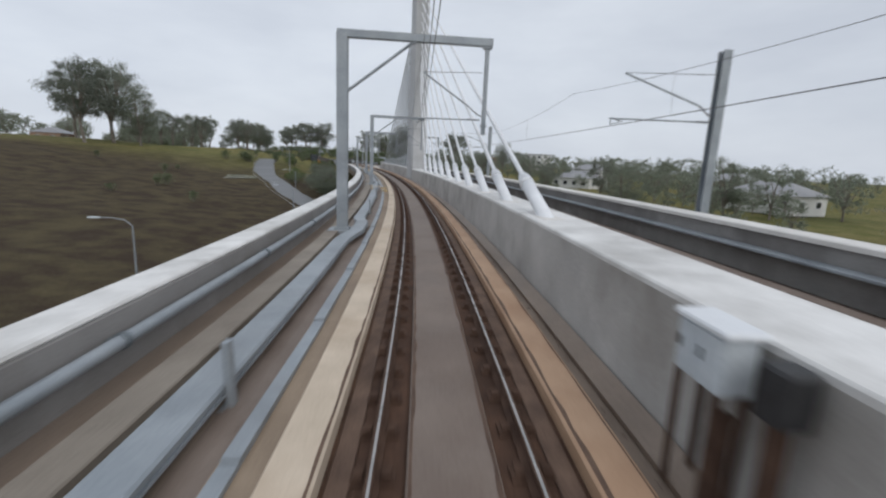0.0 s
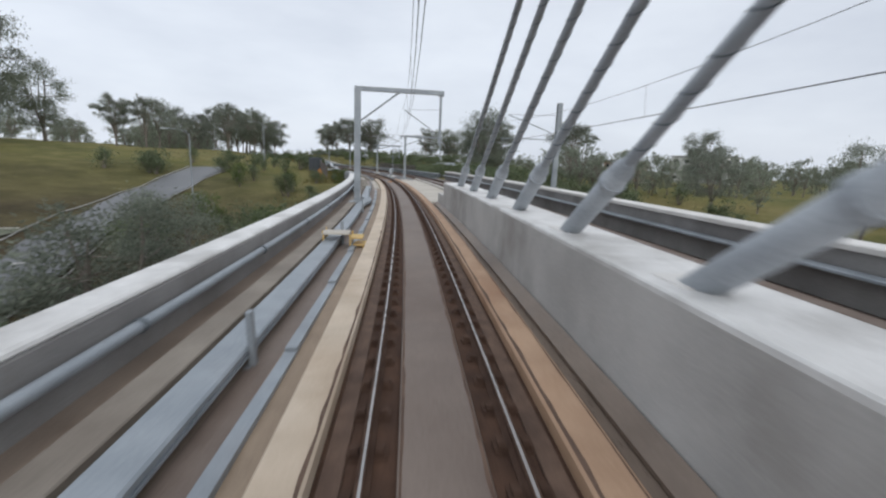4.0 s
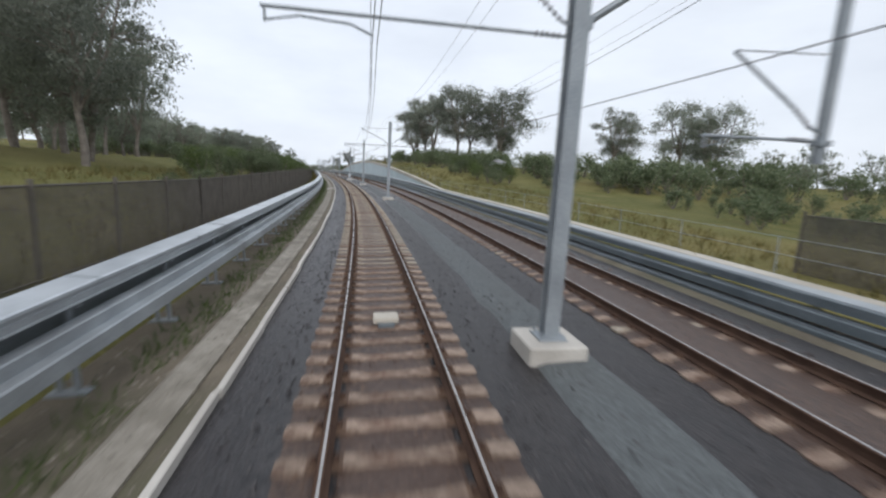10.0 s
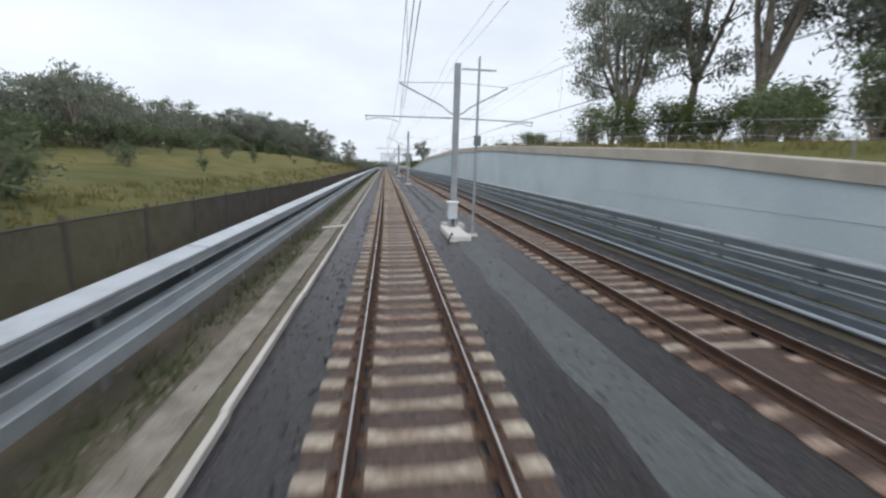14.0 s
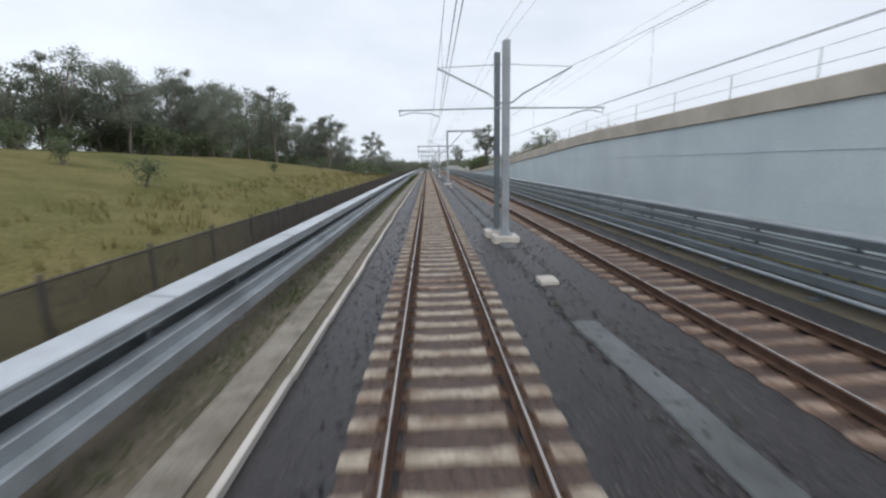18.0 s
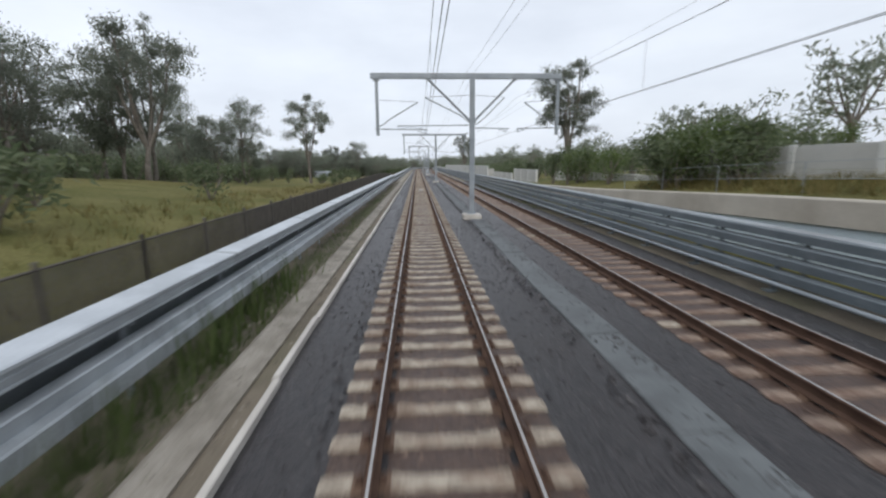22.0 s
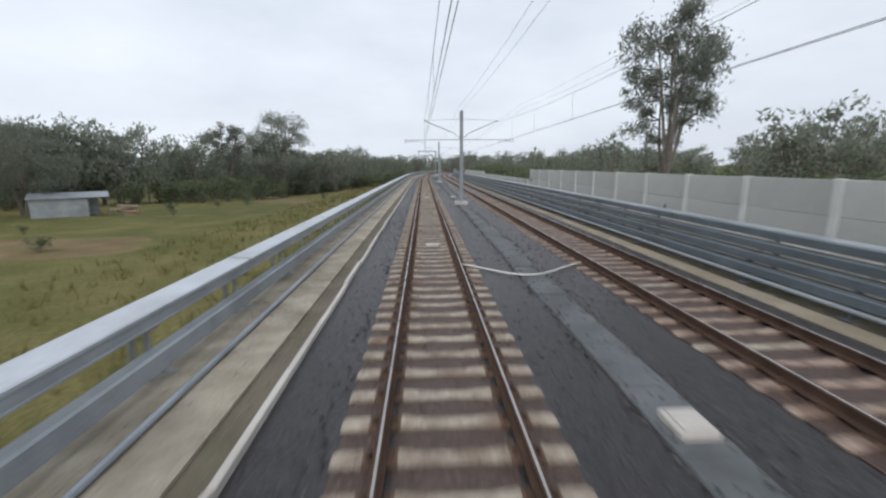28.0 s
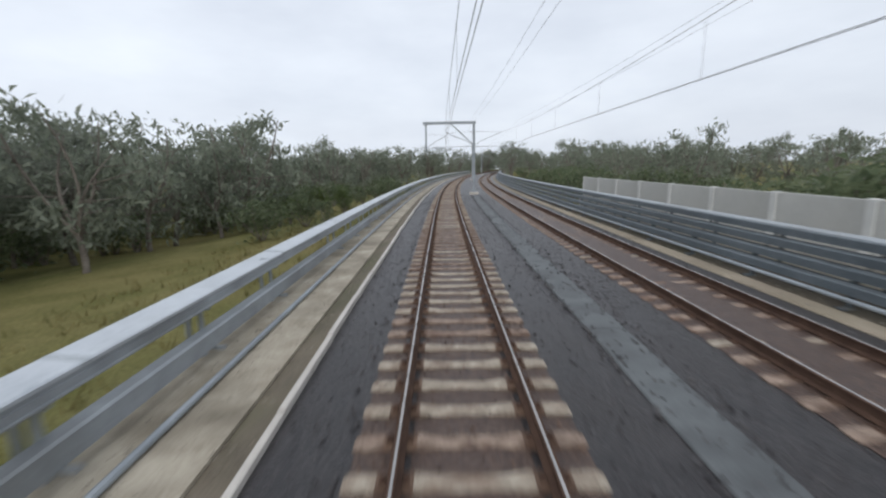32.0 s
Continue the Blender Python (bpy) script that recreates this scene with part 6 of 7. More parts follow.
# ---- buildings ----
def house(s, d, w, l, h, wall, label, flat=False, storeys=1):
    z = ground_h(s, d)
    r = thing("house" if not flat else "apartment_building", on_line(s, d, z - .3, random.uniform(-25, 25)), label, "building", "buildings beyond the line")
    Build().box((0, 0, h / 2), (w, l, h + .3)).obj("wall", wall, r)
    if flat:
        Build().box((0, 0, h + .3), (w + .6, l + .6, .35), ch=.05).obj("roof", ROOF, r)
    else:
        e = .5
        Build().add([(-w / 2 - e, -l / 2 - e, h), (w / 2 + e, -l / 2 - e, h), (w / 2 + e, l / 2 + e, h), (-w / 2 - e, l / 2 + e, h), (0, -l / 4, h + w * .24), (0, l / 4, h + w * .24)],
                    [(0, 1, 4), (1, 2, 5, 4), (2, 3, 5), (3, 0, 4, 5), (3, 2, 1, 0)]).obj("roof", ROOF, r)
    for st in range(storeys):
        zc = h * (st + .55) / storeys
        for k in range(max(2, int(l / 3.2))):
            y = -l / 2 + l * (k + .5) / max(2, int(l / 3.2))
            for sx in (-1, 1):
                win = Build().box((sx * (w / 2 + .01), y, zc), (.08, 1.5, 1.2)).obj("window", WHITE_STEEL, r)
                Build().box((sx * (w / 2 + .04), y, zc), (.06, 1.34, 1.04)).obj("pane", GLASS, win)
        for k in range(max(1, int(w / 3.5))):
            x = -w / 2 + w * (k + .5) / max(1, int(w / 3.5))
            win = Build().box((x, -l / 2 - .01, zc), (1.4, .08, 1.2)).obj("window", WHITE_STEEL, r)
            Build().box((x, -l / 2 - .04, zc), (1.24, .06, 1.04)).obj("pane", GLASS, win)


house(196, 104, 9, 16, 7.5, WALL_PAINT, "white three-storey apartment building far beyond the trees", True, 3)
house(205, 84, 8, 10, 6, BRICK, "brown brick apartment building far beyond the trees", True, 2)
house(120, 62, 9, 13, 3.2, WALL_PAINT, "pale single-storey house with a grey metal roof")
house(98, 92, 9, 12, 3.2, BRICK, "brick single-storey house with a grey metal roof")
house(146, 88, 9, 13, 3.2, WALL_PAINT, "pale single-storey house with a grey metal roof")
house(70, 70, 9, 13, 3.2, WALL_PAINT, "pale single-storey house with a grey metal roof among trees")
r = thing("storage_shed", on_line(221, 33.4, ground_h(221, 33.4) - .5), "large plain pale grey metal shed among the trees", "shed")
b = Build().box((0, 0, 1.85), (11, 9, 3.7), ch=.05)
shed_wall = b.obj("wall", CABINET, r)
for k in range(22):
    Build().box((-5.25 + k * .5, -4.53, 1.85), (.12, .06, 3.5)).obj("rib", CABINET, shed_wall)
Build().add([(-5.8, -4.8, 3.65), (5.8, -4.8, 3.65), (5.8, 4.8, 3.65), (-5.8, 4.8, 3.65), (-5.8, 0, 4.3), (5.8, 0, 4.3)], [(0, 1, 5, 4), (2, 3, 4, 5), (0, 4, 3), (1, 2, 5), (3, 2, 1, 0)]).obj("roof", GALV, r)
Build().box((-2, -4.56, 1.5), (2.6, .08, 2.8)).obj("door", GALV, r, "roller door")
house(310, 31, 3.4, 5, 1.7, CABINET, "low grey metal shed under gum trees")
house(232, -96, 9, 14, 3.2, BRICK, "brick house on the hill behind gum trees")
r = thing("farm_shed", on_line(674, -37.8, ground_h(674, -37.8) - .2, 35), "long low grey tin shed with an open end beside the paddock", "shed")
Build().box((-.9, 1.2, 1.1), (5.6, .12, 2.2)).box((-3.65, 0, 1.1), (.12, 2.4, 2.2)).box((1.0, 0, 1.1), (.1, 2.4, 2.2)).box((-1.3, -1.2, 1.1), (4.6, .12, 2.2)).obj("wall", GALV_RACK, r)
Build().add([(-3.9, -1.5, 2.15), (2.9, -1.5, 2.15), (2.9, 1.5, 2.6), (-3.9, 1.5, 2.6), (-3.9, -1.5, 2.22), (2.9, -1.5, 2.22), (2.9, 1.5, 2.67), (-3.9, 1.5, 2.67)],
            [(3, 2, 1, 0), (4, 5, 6, 7), (0, 1, 5, 4), (1, 2, 6, 5), (2, 3, 7, 6), (3, 0, 4, 7)]).obj("roof", GALV, r)
for x in (2.7,):
    for y in (-1.3, 1.3):
        Build().box((x, y, 1.1), (.1, .1, 2.3)).obj("post", BARK, r)
r = thing("timber_pile", on_line(675, -33, ground_h(675, -33)), "heap of old brown timber and rusty drums beside the shed", "timber pile")
rng_p = random.Random(8)
for k in range(9):
    ob = Build().box((0, 0, 0), (rng_p.uniform(1.4, 3.2), .3, .2), ch=.03).obj("timber", PATH if k % 3 else BRICK, r)
    ob.matrix_world = r.matrix_world @ pose(rng_p.uniform(-.8, .8), rng_p.uniform(-.5, .5), .12 + .12 * k, 0, 0, rng_p.uniform(-25, 25))


# bare brown soil where the paddock is worn
rng_s = random.Random(12)
for s0, d0, ls, ld in ((701, -27, 5.5, 8.5), (690, -20, 3.5, 5), (652, -24, 4, 7), (497, -18, 3, 5)):
    b = Build()
    rim = [1 + .28 * rng_s.uniform(-1, 1) for _ in range(20)]
    b.v.append(tuple(P(s0, d0, ground_h(s0, d0) + .09)))
    for i in range(20):
        q = 2 * math.pi * i / 20
        for k in (.55, 1.0):
            ss_, dd_ = s0 + ls * rim[i] * k * math.cos(q), d0 + ld * rim[i] * k * math.sin(q)
            b.v.append(tuple(P(ss_, dd_, ground_h(ss_, dd_) + (.09 if k < 1 else .0))))
    for i in range(20):
        j = (i + 1) % 20
        b.f += [(0, 1 + i * 2, 1 + j * 2), (1 + i * 2, 2 + i * 2, 2 + j * 2, 1 + j * 2)]
    b.mi = [0] * len(b.f)
    tagged(b.obj("bare_soil", SOIL), "worn patch of bare brown soil and dead grass", "bare soil", kind="structure")

# pale dirt track across the paddock
b = Build()
fd = stations(-64, -13, 2)
for d in fd:
    wob = 1.2 * math.sin(d * .11)
    thin = min(1.2, (-d - 12.5) / 8.0)
    mid = float(np.interp(d, [-64, -46, -34, -26, -18, -12], [721, 720.5, 720, 719, 717, 716])) + wob * .3
    for e in (-1.3 * thin, 1.3 * thin):
        b.v.append(tuple(P(mid + e, d, ground_h(mid + e, d) + .16)))
b.f += [(i * 2, i * 2 + 1, i * 2 + 3, i * 2 + 2) for i in range(len(fd) - 1)]
b.mi += [0] * len(b.f)
tagged(b.obj("farm_track", PATH), "pale sandy dirt track crossing the paddock", "dirt track", kind="structure")


# ---- trees ----
def limb_path(a, c, bend, n=5):
    a, c = Vector(a), Vector(c)
    return [a.lerp(c, q) + Vector((bend[0], bend[1], 0)) * math.sin(q * math.pi) for q in np.linspace(0, 1, n)]


def tapered(b, pts, r0, r1, n=6):
    for i in range(len(pts) - 1):
        qa, qb = i / (len(pts) - 1), (i + 1) / (len(pts) - 1)
        b.tube(pts[i], pts[i + 1], r0 + (r1 - r0) * qa, r0 + (r1 - r0) * qb, n=n, cap=False)


def leaves(b, centre, rad, count, size, rng, droop=.25, soft=.5):
    """A loose puff of leaves, thinning out towards its edge."""
    for _ in range(count):
        p = Vector(centre) + Vector((rng.gauss(0, soft), rng.gauss(0, soft), rng.gauss(0, soft * .8))) * rad
        a = Vector((rng.uniform(-1, 1), rng.uniform(-1, 1), rng.uniform(-1.2, .3) - droop)).normalized()
        c = a.cross(Vector((rng.uniform(-1, 1), rng.uniform(-1, 1), rng.uniform(-1, 1)))).normalized()
        L, W = size * rng.uniform(.7, 1.4), size * rng.uniform(.5, 1.0)
        b.add([p - a * L + c * W * .3, p + c * W, p + a * L], [(0, 1, 2)])


def gum(seed, h, spread, clumps, per, size, mat, low=.3, puff=1.0, boughs=30):
    """A gum tree: a forking trunk, and leaf puffs at the ends of its boughs with sky between them."""
    rng = random.Random(seed)
    t, c = Build(), Build()
    n = rng.choice((4, 5, 5, 6))
    top = Vector((rng.uniform(-.5, .5), rng.uniform(-.5, .5), h * rng.uniform(.16, .28)))
    tapered(t, limb_path((0, 0, -.6), top, (rng.uniform(-.2, .2), rng.uniform(-.2, .2))), h * .02, h * .014, 8)
    billows, knots = [], [top]
    for i in range(n):
        ang = 2 * math.pi * (i + rng.random() * .7) / n
        rr = spread * rng.uniform(.15, .6)
        e = Vector((math.cos(ang) * rr, math.sin(ang) * rr, h * rng.uniform(.7, .95)))
        pts = limb_path(top, e, (rng.uniform(-.8, .8), rng.uniform(-.8, .8)), 6)
        tapered(t, pts, h * .012, h * .003, 6)
        knots += pts[1:]
        billows.append((e, spread * rng.uniform(.22, .34)))
    for k in range(boughs):
        u = Vector((rng.gauss(0, 1), rng.gauss(0, 1), rng.gauss(0, 1))).normalized() * rng.uniform(.5, 1.08)
        e = Vector((u.x * spread * .9, u.y * spread * .9, h * (low + (.95 - low) * (.5 + .46 * u.z))))
        a = min(knots, key=lambda q: (q - e).length + (3 if q.z > e.z else 0))
        tapered(t, limb_path(a, e, (rng.uniform(-.3, .3), rng.uniform(-.3, .3)), 4), h * .0048, h * .0014, 5)
        billows.append((e, spread * rng.uniform(.18, .34)))
    share = [q[1] ** 2 for q in billows]
    for e, rad in rng.choices(billows, share, k=clumps):
        j = Vector((rng.gauss(0, 1), rng.gauss(0, 1), rng.gauss(0, 1))).normalized() * rad * puff * rng.uniform(.2, 1.0)
        j.z = j.z * .62 - (j.x * j.x + j.y * j.y) / (rad + .1) * .25
        leaves(c, e + j, rad * puff * rng.uniform(.4, .75), per, size, rng, .5)
    r = thing("gum_tree", Matrix.Translation((0, 0, -500)), "gum tree with pale forking limbs and a ragged grey-green crown", "tree", "gum trees")
    t.obj("trunk", BARK, r, smooth=True)
    c.obj("crown", mat, r)
    return r


def bush(seed, h, spread, count, size, mat):
    rng = random.Random(seed)
    t, c = Build(), Build()
    for i in range(5):
        a = rng.uniform(0, 6.28)
        e = Vector((math.cos(a) * spread * rng.uniform(.2, .6), math.sin(a) * spread * rng.uniform(.2, .6), h * rng.uniform(.5, .85)))
        tapered(t, limb_path((0, 0, -.2), e, (rng.uniform(-.2, .2), rng.uniform(-.2, .2)), 4), h * .022, h * .006, 5)
        leaves(c, e * .95, spread * rng.uniform(.3, .5), count // 7, size, rng, .0)
    leaves(c, (0, 0, h * .35), spread * .6, 2 * count // 7, size, rng, .0)
    r = thing("shrub", Matrix.Translation((0, 0, -500)), "leafy green shrub on the rough grass", "shrub", "shrubs")
    t.obj("stem", BARK, r)
    c.obj("foliage", mat, r)
    return r


GUMS = [gum(11, 16, 5.6, 155, 60, .17, LEAF, .28), gum(12, 16, 4.9, 150, 60, .17, LEAF_DARK, .28, 1.1), gum(13, 16, 6.2, 180, 60, .18, LEAF, .24, 1.05, 34), gum(14, 16, 4.4, 135, 60, .16, LEAF, .36),
        gum(15, 16, 6.8, 205, 60, .18, LEAF_DARK, .18, 1.1, 36), gum(16, 16, 5.2, 125, 62, .16, LEAF, .42, 1.0, 26)]
FARGUMS = [gum(21, 14, 5.6, 64, 16, .40, LEAF_DARK, .1, 1.2), gum(22, 14, 6.2, 68, 16, .41, LEAF, .08, 1.2), gum(23, 14, 5.0, 60, 16, .40, LEAF_DARK, .1, 1.2), gum(24, 14, 6.6, 70, 16, .42, LEAF, .08, 1.2)]
BUSHES = [bush(31, 3, 1.7, 1100, .11, LEAF_BRIGHT), bush(32, 3, 1.4, 1000, .11, LEAF_SCRUB), bush(33, 3, 2.2, 1200, .13, LEAF_SCRUB)]
FARBUSHES = [bush(34, 3, 1.7, 430, .18, LEAF), bush(35, 3, 2.1, 460, .2, LEAF_DARK)]
used = set()


def plant(proto, s, d, h, base=16.0, wide=1.0):
    z = ground_h(s, d) if abs(d) <= 60 else None
    p = P(s, d, z) if z is not None else ground_point_at(s, d)
    k = h / base
    m = Matrix.Translation(p) @ Matrix.Rotation(random.uniform(0, 6.28), 4, "Z") @ Matrix.Diagonal((k * wide, k * wide, k, 1))
    if proto not in used:
        used.add(proto)
        proto.matrix_world = m
        return proto
    c = copy_thing(proto, m)
    c.matrix_world = m
    return c


def ground_point_at(s, d):
    """World point on the sheet at a true offset d, also far out."""
    q = P(s, d, 0)
    q.z = float(np.interp(s, _S, _Z)) * max(0.0, 1 - (abs(d) - 60) / 547.0) + ground_h(s, max(-420, min(420, d))) + bank(s, d)
    return q


# trees told apart one by one: running length, offset, height, kind, width
for s, d, h, k, w in [
    (191, -74, 27, 0, 1.1), (216, -77, 26, 2, 1.1), (205, -86, 26, 1, 1), (180, -80, 24, 2, 1.1), (186, -66, 18, 4, 1), (228, -70, 18, 4, 1), (253, -50, 15, 2, .9), (240, -58, 14, 3, 1), (262, -62, 16, 0, 1), (222, -48, 13, 5, 1),
    (216, 40, 20, 4, 1.1), (221, 44, 18, 2, 1.05), (211, 43, 17, 0, 1.1), (208, 38, 12, 1, 1.2), (201, 60, 18, 5, 1.25), (206, 66, 16.5, 0, 1.1),
    (336, 30, 20, 2, 1.1), (341, 25, 19, 5, 1.2), (347, 24, 19, 0, 1.0), (341, 35, 20, 2, 1.1), (341, 46, 21.5, 4, 1.15), (337, 43, 19, 0, 1.1), (354, 23, 17, 5, 1.2), (361, 25, 15, 2, 1.1), (331, 75, 18, 0, 1.1), (335, 80, 16, 4, 1), (307, 73, 17, 2, 1.2), (302, 77, 16, 4, 1.15), (297, 70, 13, 1, 1.2),
    (314, -35, 21, 5, .9), (309, -38, 17, 3, 1), (301, -49, 18, 2, 1), (268, -28, 15, 0, 1.1), (322, -40, 14, 4, 1.1), (290, -42, 15, 2, 1.1),
    (547, 18.5, 15, 3, 1.05), (549.5, 19.5, 12, 3, 1), (655, 16.5, 15.5, 5, .8), (657, 17.5, 12, 3, .9), (495, -31, 15.5, 3, 1.1), (489, -34, 13, 1, 1.1), (483, -38, 13, 2, 1), (478, -33, 12, 4, .9),
    (544, -31, 18.5, 5, 1.05), (546, -35, 12, 1, 1), (540, -47, 16, 2, 1), (522, -38, 17, 0, 1), (516, -42, 16, 4, 1), (527, -44, 12, 2, 1.1), (539, -40, 14, 4, 1), (533, -36, 12, 0, 1), (582, -21.6, 17.8, 3, .95), (574, -31.5, 15, 2, .85), (552, -35, 16.5, 2, 1), (549, -39, 15, 0, 1), (571, -40, 14, 4, 1), (566, -33, 11, 2, 1), (594, -38, 10, 1, 1),
    (727, -43.5, 17.5, 5, 1.15), (725, -31.5, 18.3, 2, 1.05), (729, -34, 14.5, 0, 1.1), (735, -39, 11.5, 1, 1.1), (731, -46, 9.5, 4, 1.1), (742, -33, 12, 4, 1.1), (748, -30, 11.5, 2, 1.1), (484, -44, 15, 0, 1.1), (492, -48, 15, 2, 1.2), (476, -50, 14, 4, 1.2), (500, -44, 15, 4, 1.1), (506, -50, 14, 2, 1.1), (464, -48, 13, 1, 1.2), (663, -51, 11, 4, 1.35), (657, -54, 10.5, 2, 1.3), (667, -47, 10, 0, 1.3), (660, -47, 9.5, 1, 1.3), (674, -43, 10, 4, 1.2), (678, -47, 9.5, 2, 1.2), (690, -55, 12, 4, 1), (470, -44, 13, 2, 1),
    (232, -24, 13, 1, 1), (238, -22, 12.5, 4, 1), (244, -25, 13.5, 0, 1), (250, -27, 11, 3, 1), (255, -17, 12.5, 2, 1), (262, -20, 14, 4, 1.05), (269, -25, 15, 0, 1.1), (259, -26, 14, 2, 1.1), (275, -30, 12, 4, 1.1), (246, -31, 14, 2, 1), (226, -30, 13, 0, 1),
    (162, 60, 12, 2, 1), (238, 49, 15, 2, 1.1), (99, -11, 6.5, 4, 1.5), (107, -12, 7, 4, 1.5), (115, -13, 6.5, 4, 1.4), (118, 44, 9, 1, 1.2), (128, 47, 10, 4, 1), (100, 40, 8, 2, 1.2), (84, 44, 10, 0, 1), (68, 38, 9, 4, 1.1), (140, 40, 9, 2, 1.1), (60, 50, 10, 1, 1.1),
]:
    plant(GUMS[k], s, d, h, wide=w)

rng_t = random.Random(5)


def woodland(name, label, protos, base, regions, hide):
    """A belt nobody could count: trunks and crowns of many plants in one mesh."""
    V, F, MI, k = [], [], [], 0
    shapes = []
    for q in protos:
        for ch in q.children:
            me = ch.data
            co = np.empty(len(me.vertices) * 3)
            me.vertices.foreach_get("co", co)
            shapes.append((q, co.reshape(-1, 3), [tuple(p.vertices) for p in me.polygons], 1 if ch.name.startswith(("trunk", "stem")) else 0))
    for s0, s1, d0, d1, n, h0, h1 in regions:
        for _ in range(n):
            s, d = rng_t.uniform(s0, s1), rng_t.uniform(d0, d1)
            p = P(s, d, ground_h(s, d)) if abs(d) <= 60 else ground_point_at(s, d)
            sc = rng_t.uniform(h0, h1) / base
            wd = sc * rng_t.uniform(.85, 1.3)
            a = rng_t.uniform(0, 6.28)
            R = np.array([[math.cos(a) * wd, -math.sin(a) * wd, 0], [math.sin(a) * wd, math.cos(a) * wd, 0], [0, 0, sc]])
            q = rng_t.choice(protos)
            for owner, co, polys, mi in shapes:
                if owner is q:
                    V.append(co @ R.T + np.array(p))
                    F += [tuple(v + k for v in f) for f in polys]
                    MI += [mi] * len(polys)
                    k += len(co)
    me = bpy.data.meshes.new(name)
    me.from_pydata(np.concatenate(V).tolist(), [], F)
    me.materials.append(hide[0])
    me.materials.append(hide[1])
    me.polygons.foreach_set("material_index", MI)
    tagged(new(name, me), label, name, kind="stuff")


woodland("woodland", "dense grey-green gum woodland beyond the paddocks", FARGUMS, 14.0, [
    (260, 420, -62, -40, 26, 9, 13), (330, 470, -72, -52, 44, 9, 13), (420, 540, -70, -46, 40, 8, 12.5), (500, 640, -80, -50, 38, 9, 14), (600, 720, -95, -62, 46, 9, 13), (690, 780, -62, -44, 40, 10, 15),
    (735, 850, -44, -22, 46, 9, 14), (780, 960, -60, -12, 46, 9, 13), (850, 1000, -25, 60, 60, 9, 13), (700, 860, 20, 60, 80, 6, 9), (600, 720, 22, 60, 76, 5.5, 8.5), (520, 620, 30, 70, 36, 6, 9.5),
    (380, 520, 45, 110, 26, 6, 9), (150, 212, 36, 70, 24, 6, 10), (215, 300, 60, 110, 20, 4, 6), (20, 150, 50, 110, 40, 5, 8), (150, 330, 80, 170, 24, 8, 12), (-40, 60, 40, 120, 30, 6, 9), (0, 260, 120, 260, 36, 8, 12), (30, 170, 40, 95, 40, 4, 6.5), (90, 200, 90, 140, 34, 7, 10),
    (280, 420, -150, -90, 20, 10, 15), (120, 260, -170, -110, 18, 10, 15), (1000, 1150, -120, 160, 40, 11, 16), (420, 620, -160, -100, 20, 10, 15), (620, 900, -170, -100, 24, 10, 15), (620, 1000, 80, 200, 40, 10, 15)],
    (LEAF_DARK, BARK))
def discard(protos):
    for q in protos:
        for ch in list(q.children):
            bpy.data.objects.remove(ch)
        bpy.data.objects.remove(q)


discard(FARGUMS)

# shrubs that stand near the line, one by one
for s0, s1, d0, d1, n, h0, h1 in [
    (120, 160, -21, -9, 20, 1.6, 3.4), (96, 130, -13, -8, 22, 2.6, 4.6), (164, 173, -5.6, -3.9, 9, .8, 1.5), (167, 171, -4.1, -3.2, 8, .9, 1.4), (180, 186, -6.6, -4.4, 9, .5, 1.0), (186, 193, -6.4, -4.9, 5, .3, .6), (190, 214, -13, -8.6, 16, 1.6, 3.0), (300, 352, 16, 27, 26, 2.2, 4.6), (276, 302, 17, 25, 14, 1.8, 3.4), (275, 330, -13, -7.5, 40, 2.0, 3.6), (250, 276, -14, -9, 14, 1.8, 3.2), (508, 536, 12.0, 13.9, 16, 2.0, 3.4), (158, 182, -7.6, -5, 12, .8, 1.6), (205, 330, -14, -7.2, 10, 1, 2.2),
    (745, 800, -22, -8, 22, 1.5, 4), (160, 200, 12, 20, 16, 1.2, 3.0), (266, 300, 17, 24, 8, 1, 2.0), (198, 233, 13.6, 16.5, 22, 2.2, 3.0), (505, 560, 15.5, 24, 16, 1.6, 3.2), (330, 450, 12.4, 18, 12, .6, 1.2)]:
    for _ in range(n):
        bs_, bd_ = rng_t.uniform(s0, s1), rng_t.uniform(d0, d1)
        if 60 < bs_ < 162 and abs(bd_ - float(np.interp(bs_, [q[0] for q in rd], [q[1] for q in rd]))) < 4.3:
            continue
        plant(rng_t.choice(BUSHES), bs_, bd_, rng_t.uniform(h0, h1), base=3.0, wide=rng_t.uniform(.8, 1.3))
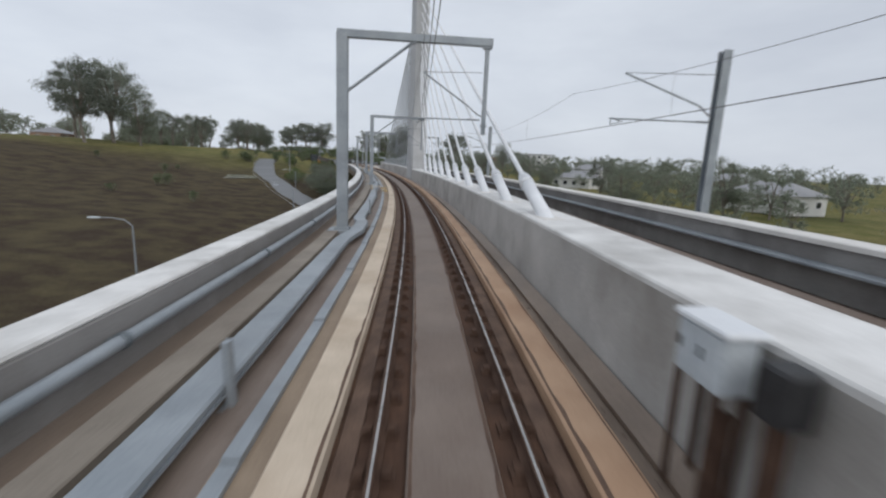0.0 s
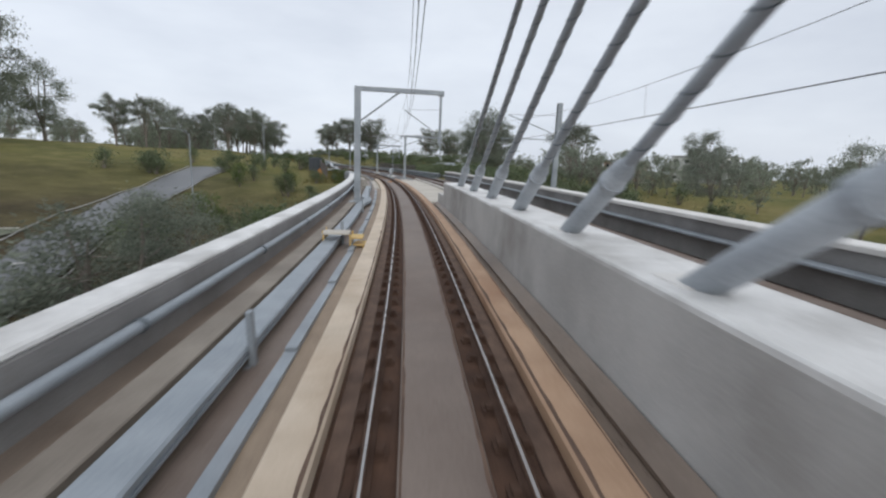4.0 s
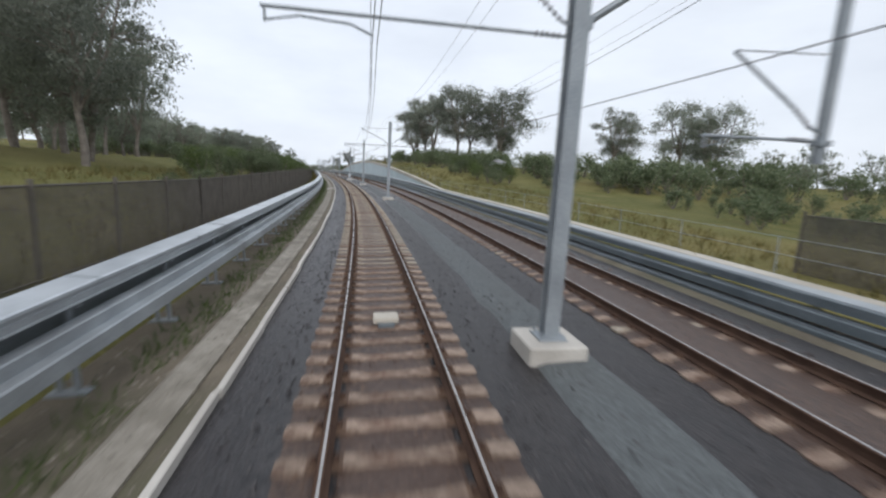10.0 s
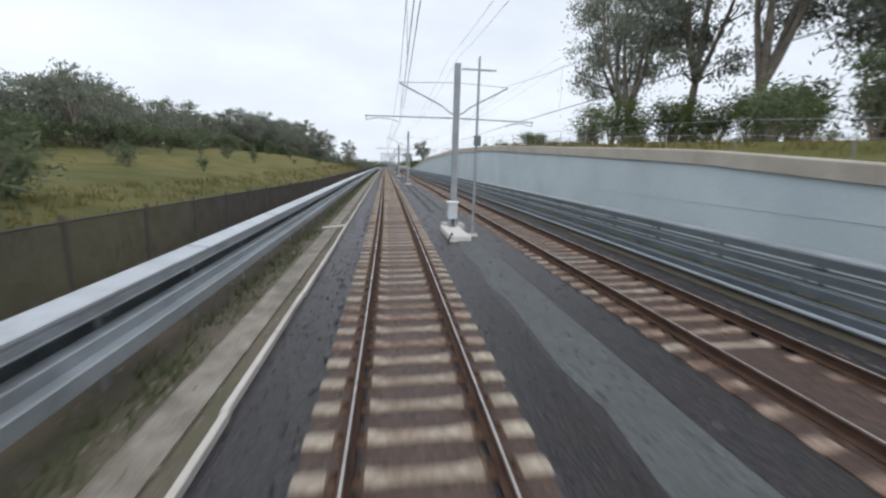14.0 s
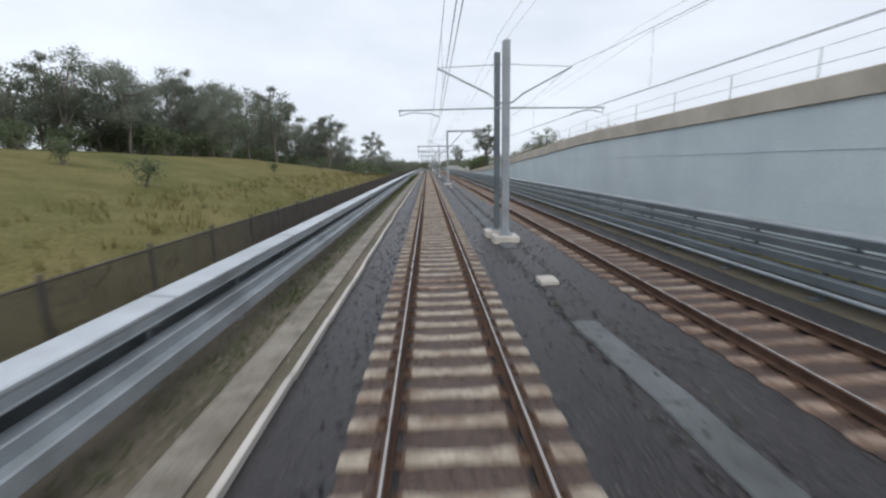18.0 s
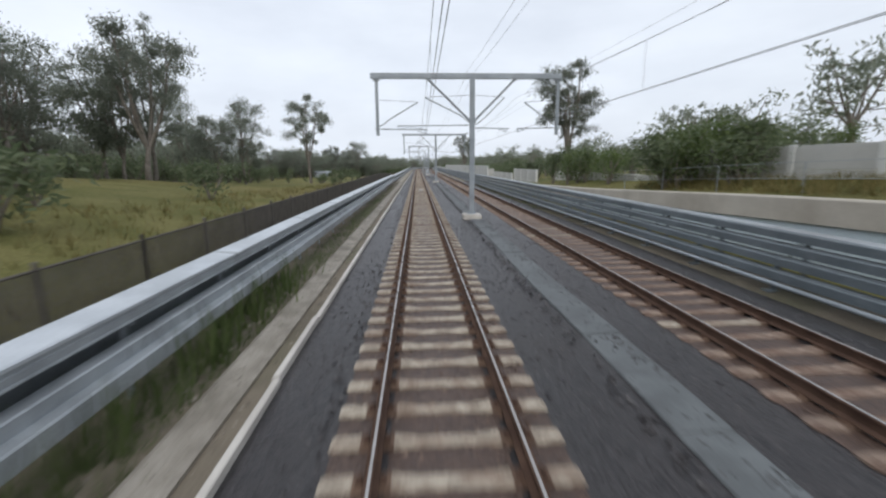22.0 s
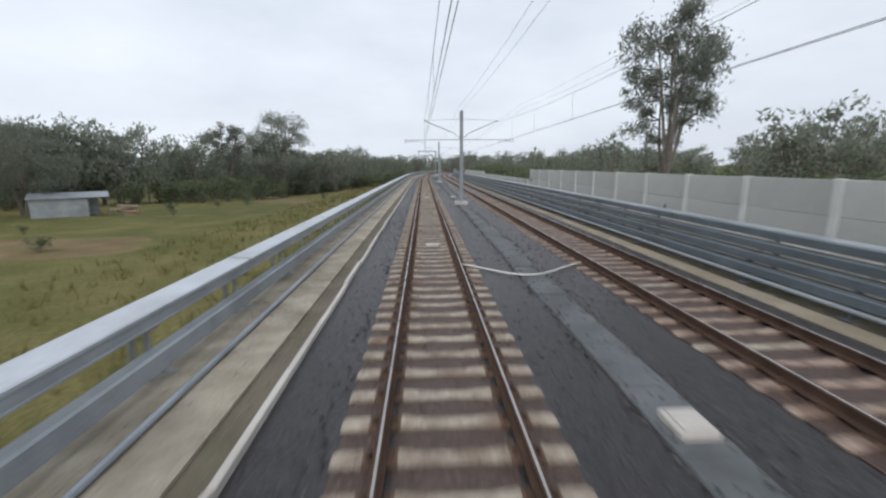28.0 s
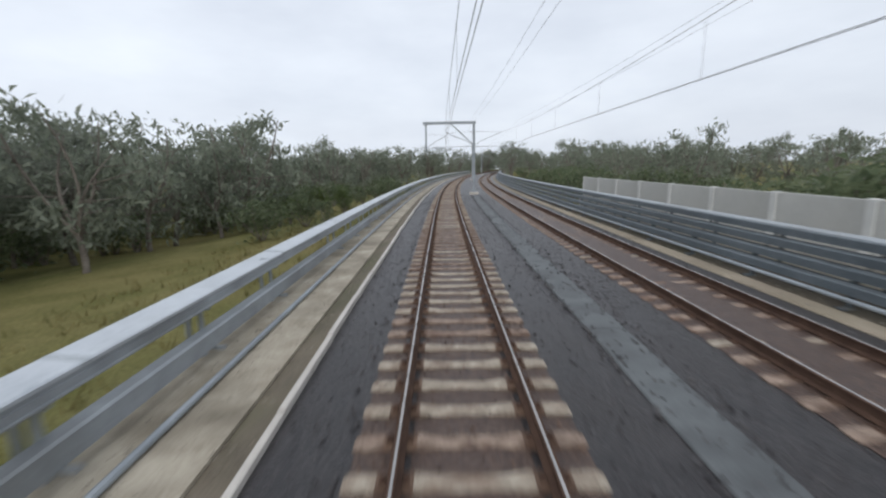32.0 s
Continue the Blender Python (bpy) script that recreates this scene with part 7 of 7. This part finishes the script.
woodland("scrub", "low dark scrub behind the walls and on the slopes", FARBUSHES, 3.0, [
    (60, 140, -70, -30, 14, 1.2, 2.4), (163, 185, -40, -12, 22, 1.5, 3.6), (284, 335, -22, -12, 24, 1.6, 3.6), (330, 470, -34, -14, 20, 1.2, 2.4), (480, 600, -34, -12, 24, 1.2, 3), (600, 760, -36, -14, 14, .8, 2.0), (262, 292, 26, 44, 22, 1.8, 3.2), (560, 700, 12.5, 22, 90, 2.2, 3.8), (700, 820, 12.5, 24, 90, 2.4, 4.2), (150, 214, 16, 40, 84, 2, 4.5), (214, 262, 24, 44, 30, .9, 1.8), (40, 160, 14, 46, 80, 1.5, 3.5), (735, 850, -44, -20, 60, 2.5, 5), (690, 780, -62, -42, 50, 2.5, 5), (420, 640, -66, -44, 80, 2.5, 5), (330, 430, -60, -40, 50, 2.5, 5), (600, 700, -66, -50, 40, 2, 4), (430, 640, -58, -36, 110, 2.5, 5), (330, 430, -58, -40, 60, 2.5, 5), (700, 790, -46, -30, 60, 2.5, 5),
    (262, 345, 26, 62, 110, 2, 4.5), (222, 262, 26, 44, 60, 1.2, 2.6), (345, 400, 18, 40, 30, 1.5, 3), (215, 300, 60, 95, 60, 2.5, 5)], (LEAF_SCRUB, BARK))
discard(FARBUSHES)


def tufts(name, label, regions, mat, hh):
    """Grass blades in loose tufts."""
    rng = random.Random(9)
    b = Build()
    for s0, s1, d0, d1, n in regions:
        for _ in range(n):
            s, d = rng.uniform(s0, s1), rng.uniform(d0, d1)
            p = P(s, d, ground_h(s, d) - .02)
            for _ in range(rng.randint(4, 7)):
                q = p + Vector((rng.gauss(0, .14), rng.gauss(0, .14), 0))
                a = rng.uniform(0, 6.28)
                w = Vector((math.cos(a), math.sin(a), 0)) * .022
                tip = q + Vector((rng.gauss(0, .14), rng.gauss(0, .14), hh * rng.uniform(.5, 1.2)))
                b.add([q - w, q + w, tip], [(0, 1, 2)])
    o = b.obj(name, mat)
    tagged(o, label, "grass", kind="stuff")


tufts("long_grass", "long straw-coloured grass on the banks", [(158, 210, -12, -4.5, 1500), (205, 350, -16, -4.8, 2600), (350, 560, -16, -4.8, 3000), (560, 780, -16, -5, 2600), (230, 300, 11.6, 18, 900), (300, 440, 11.7, 16, 1000), (440, 515, 11.7, 14.1, 1900)], BLADE, .45)
tufts("weeds", "green weeds along the verge and under the cable rack", [(206, 400, -4.0, -3.25, 2300), (400, 566, -4.0, -3.25, 3200), (180, 194, -6.5, -3.6, 700), (160, 206, -5.2, -3.6, 900), (158, 182, -7.6, -3.9, 2400), (491, 502, -4.3, -3.2, 420), (380, 402, -4.0, -3.3, 260), (566, 790, -5.5, -4.6, 3600), (400, 425, 2.4, 3.3, 60), (520, 560, 7.6, 9.0, 220)], LEAF_BRIGHT, .28)

tufts("tall_weeds", "tall green weeds growing up behind the cable rack", [(566, 790, -5.5, -4.85, 2800), (490, 503, -4.3, -3.4, 120)], LEAF_BRIGHT, 1.0)

# ---- sleepers last ----
sleepers("sleepers_near", lambda s: 0.0, 160, "row of stained concrete sleepers in ballast", 235, 1)
sleepers("sleepers_far", track2, 330, "row of stained concrete sleepers of the other track", 420, 2)
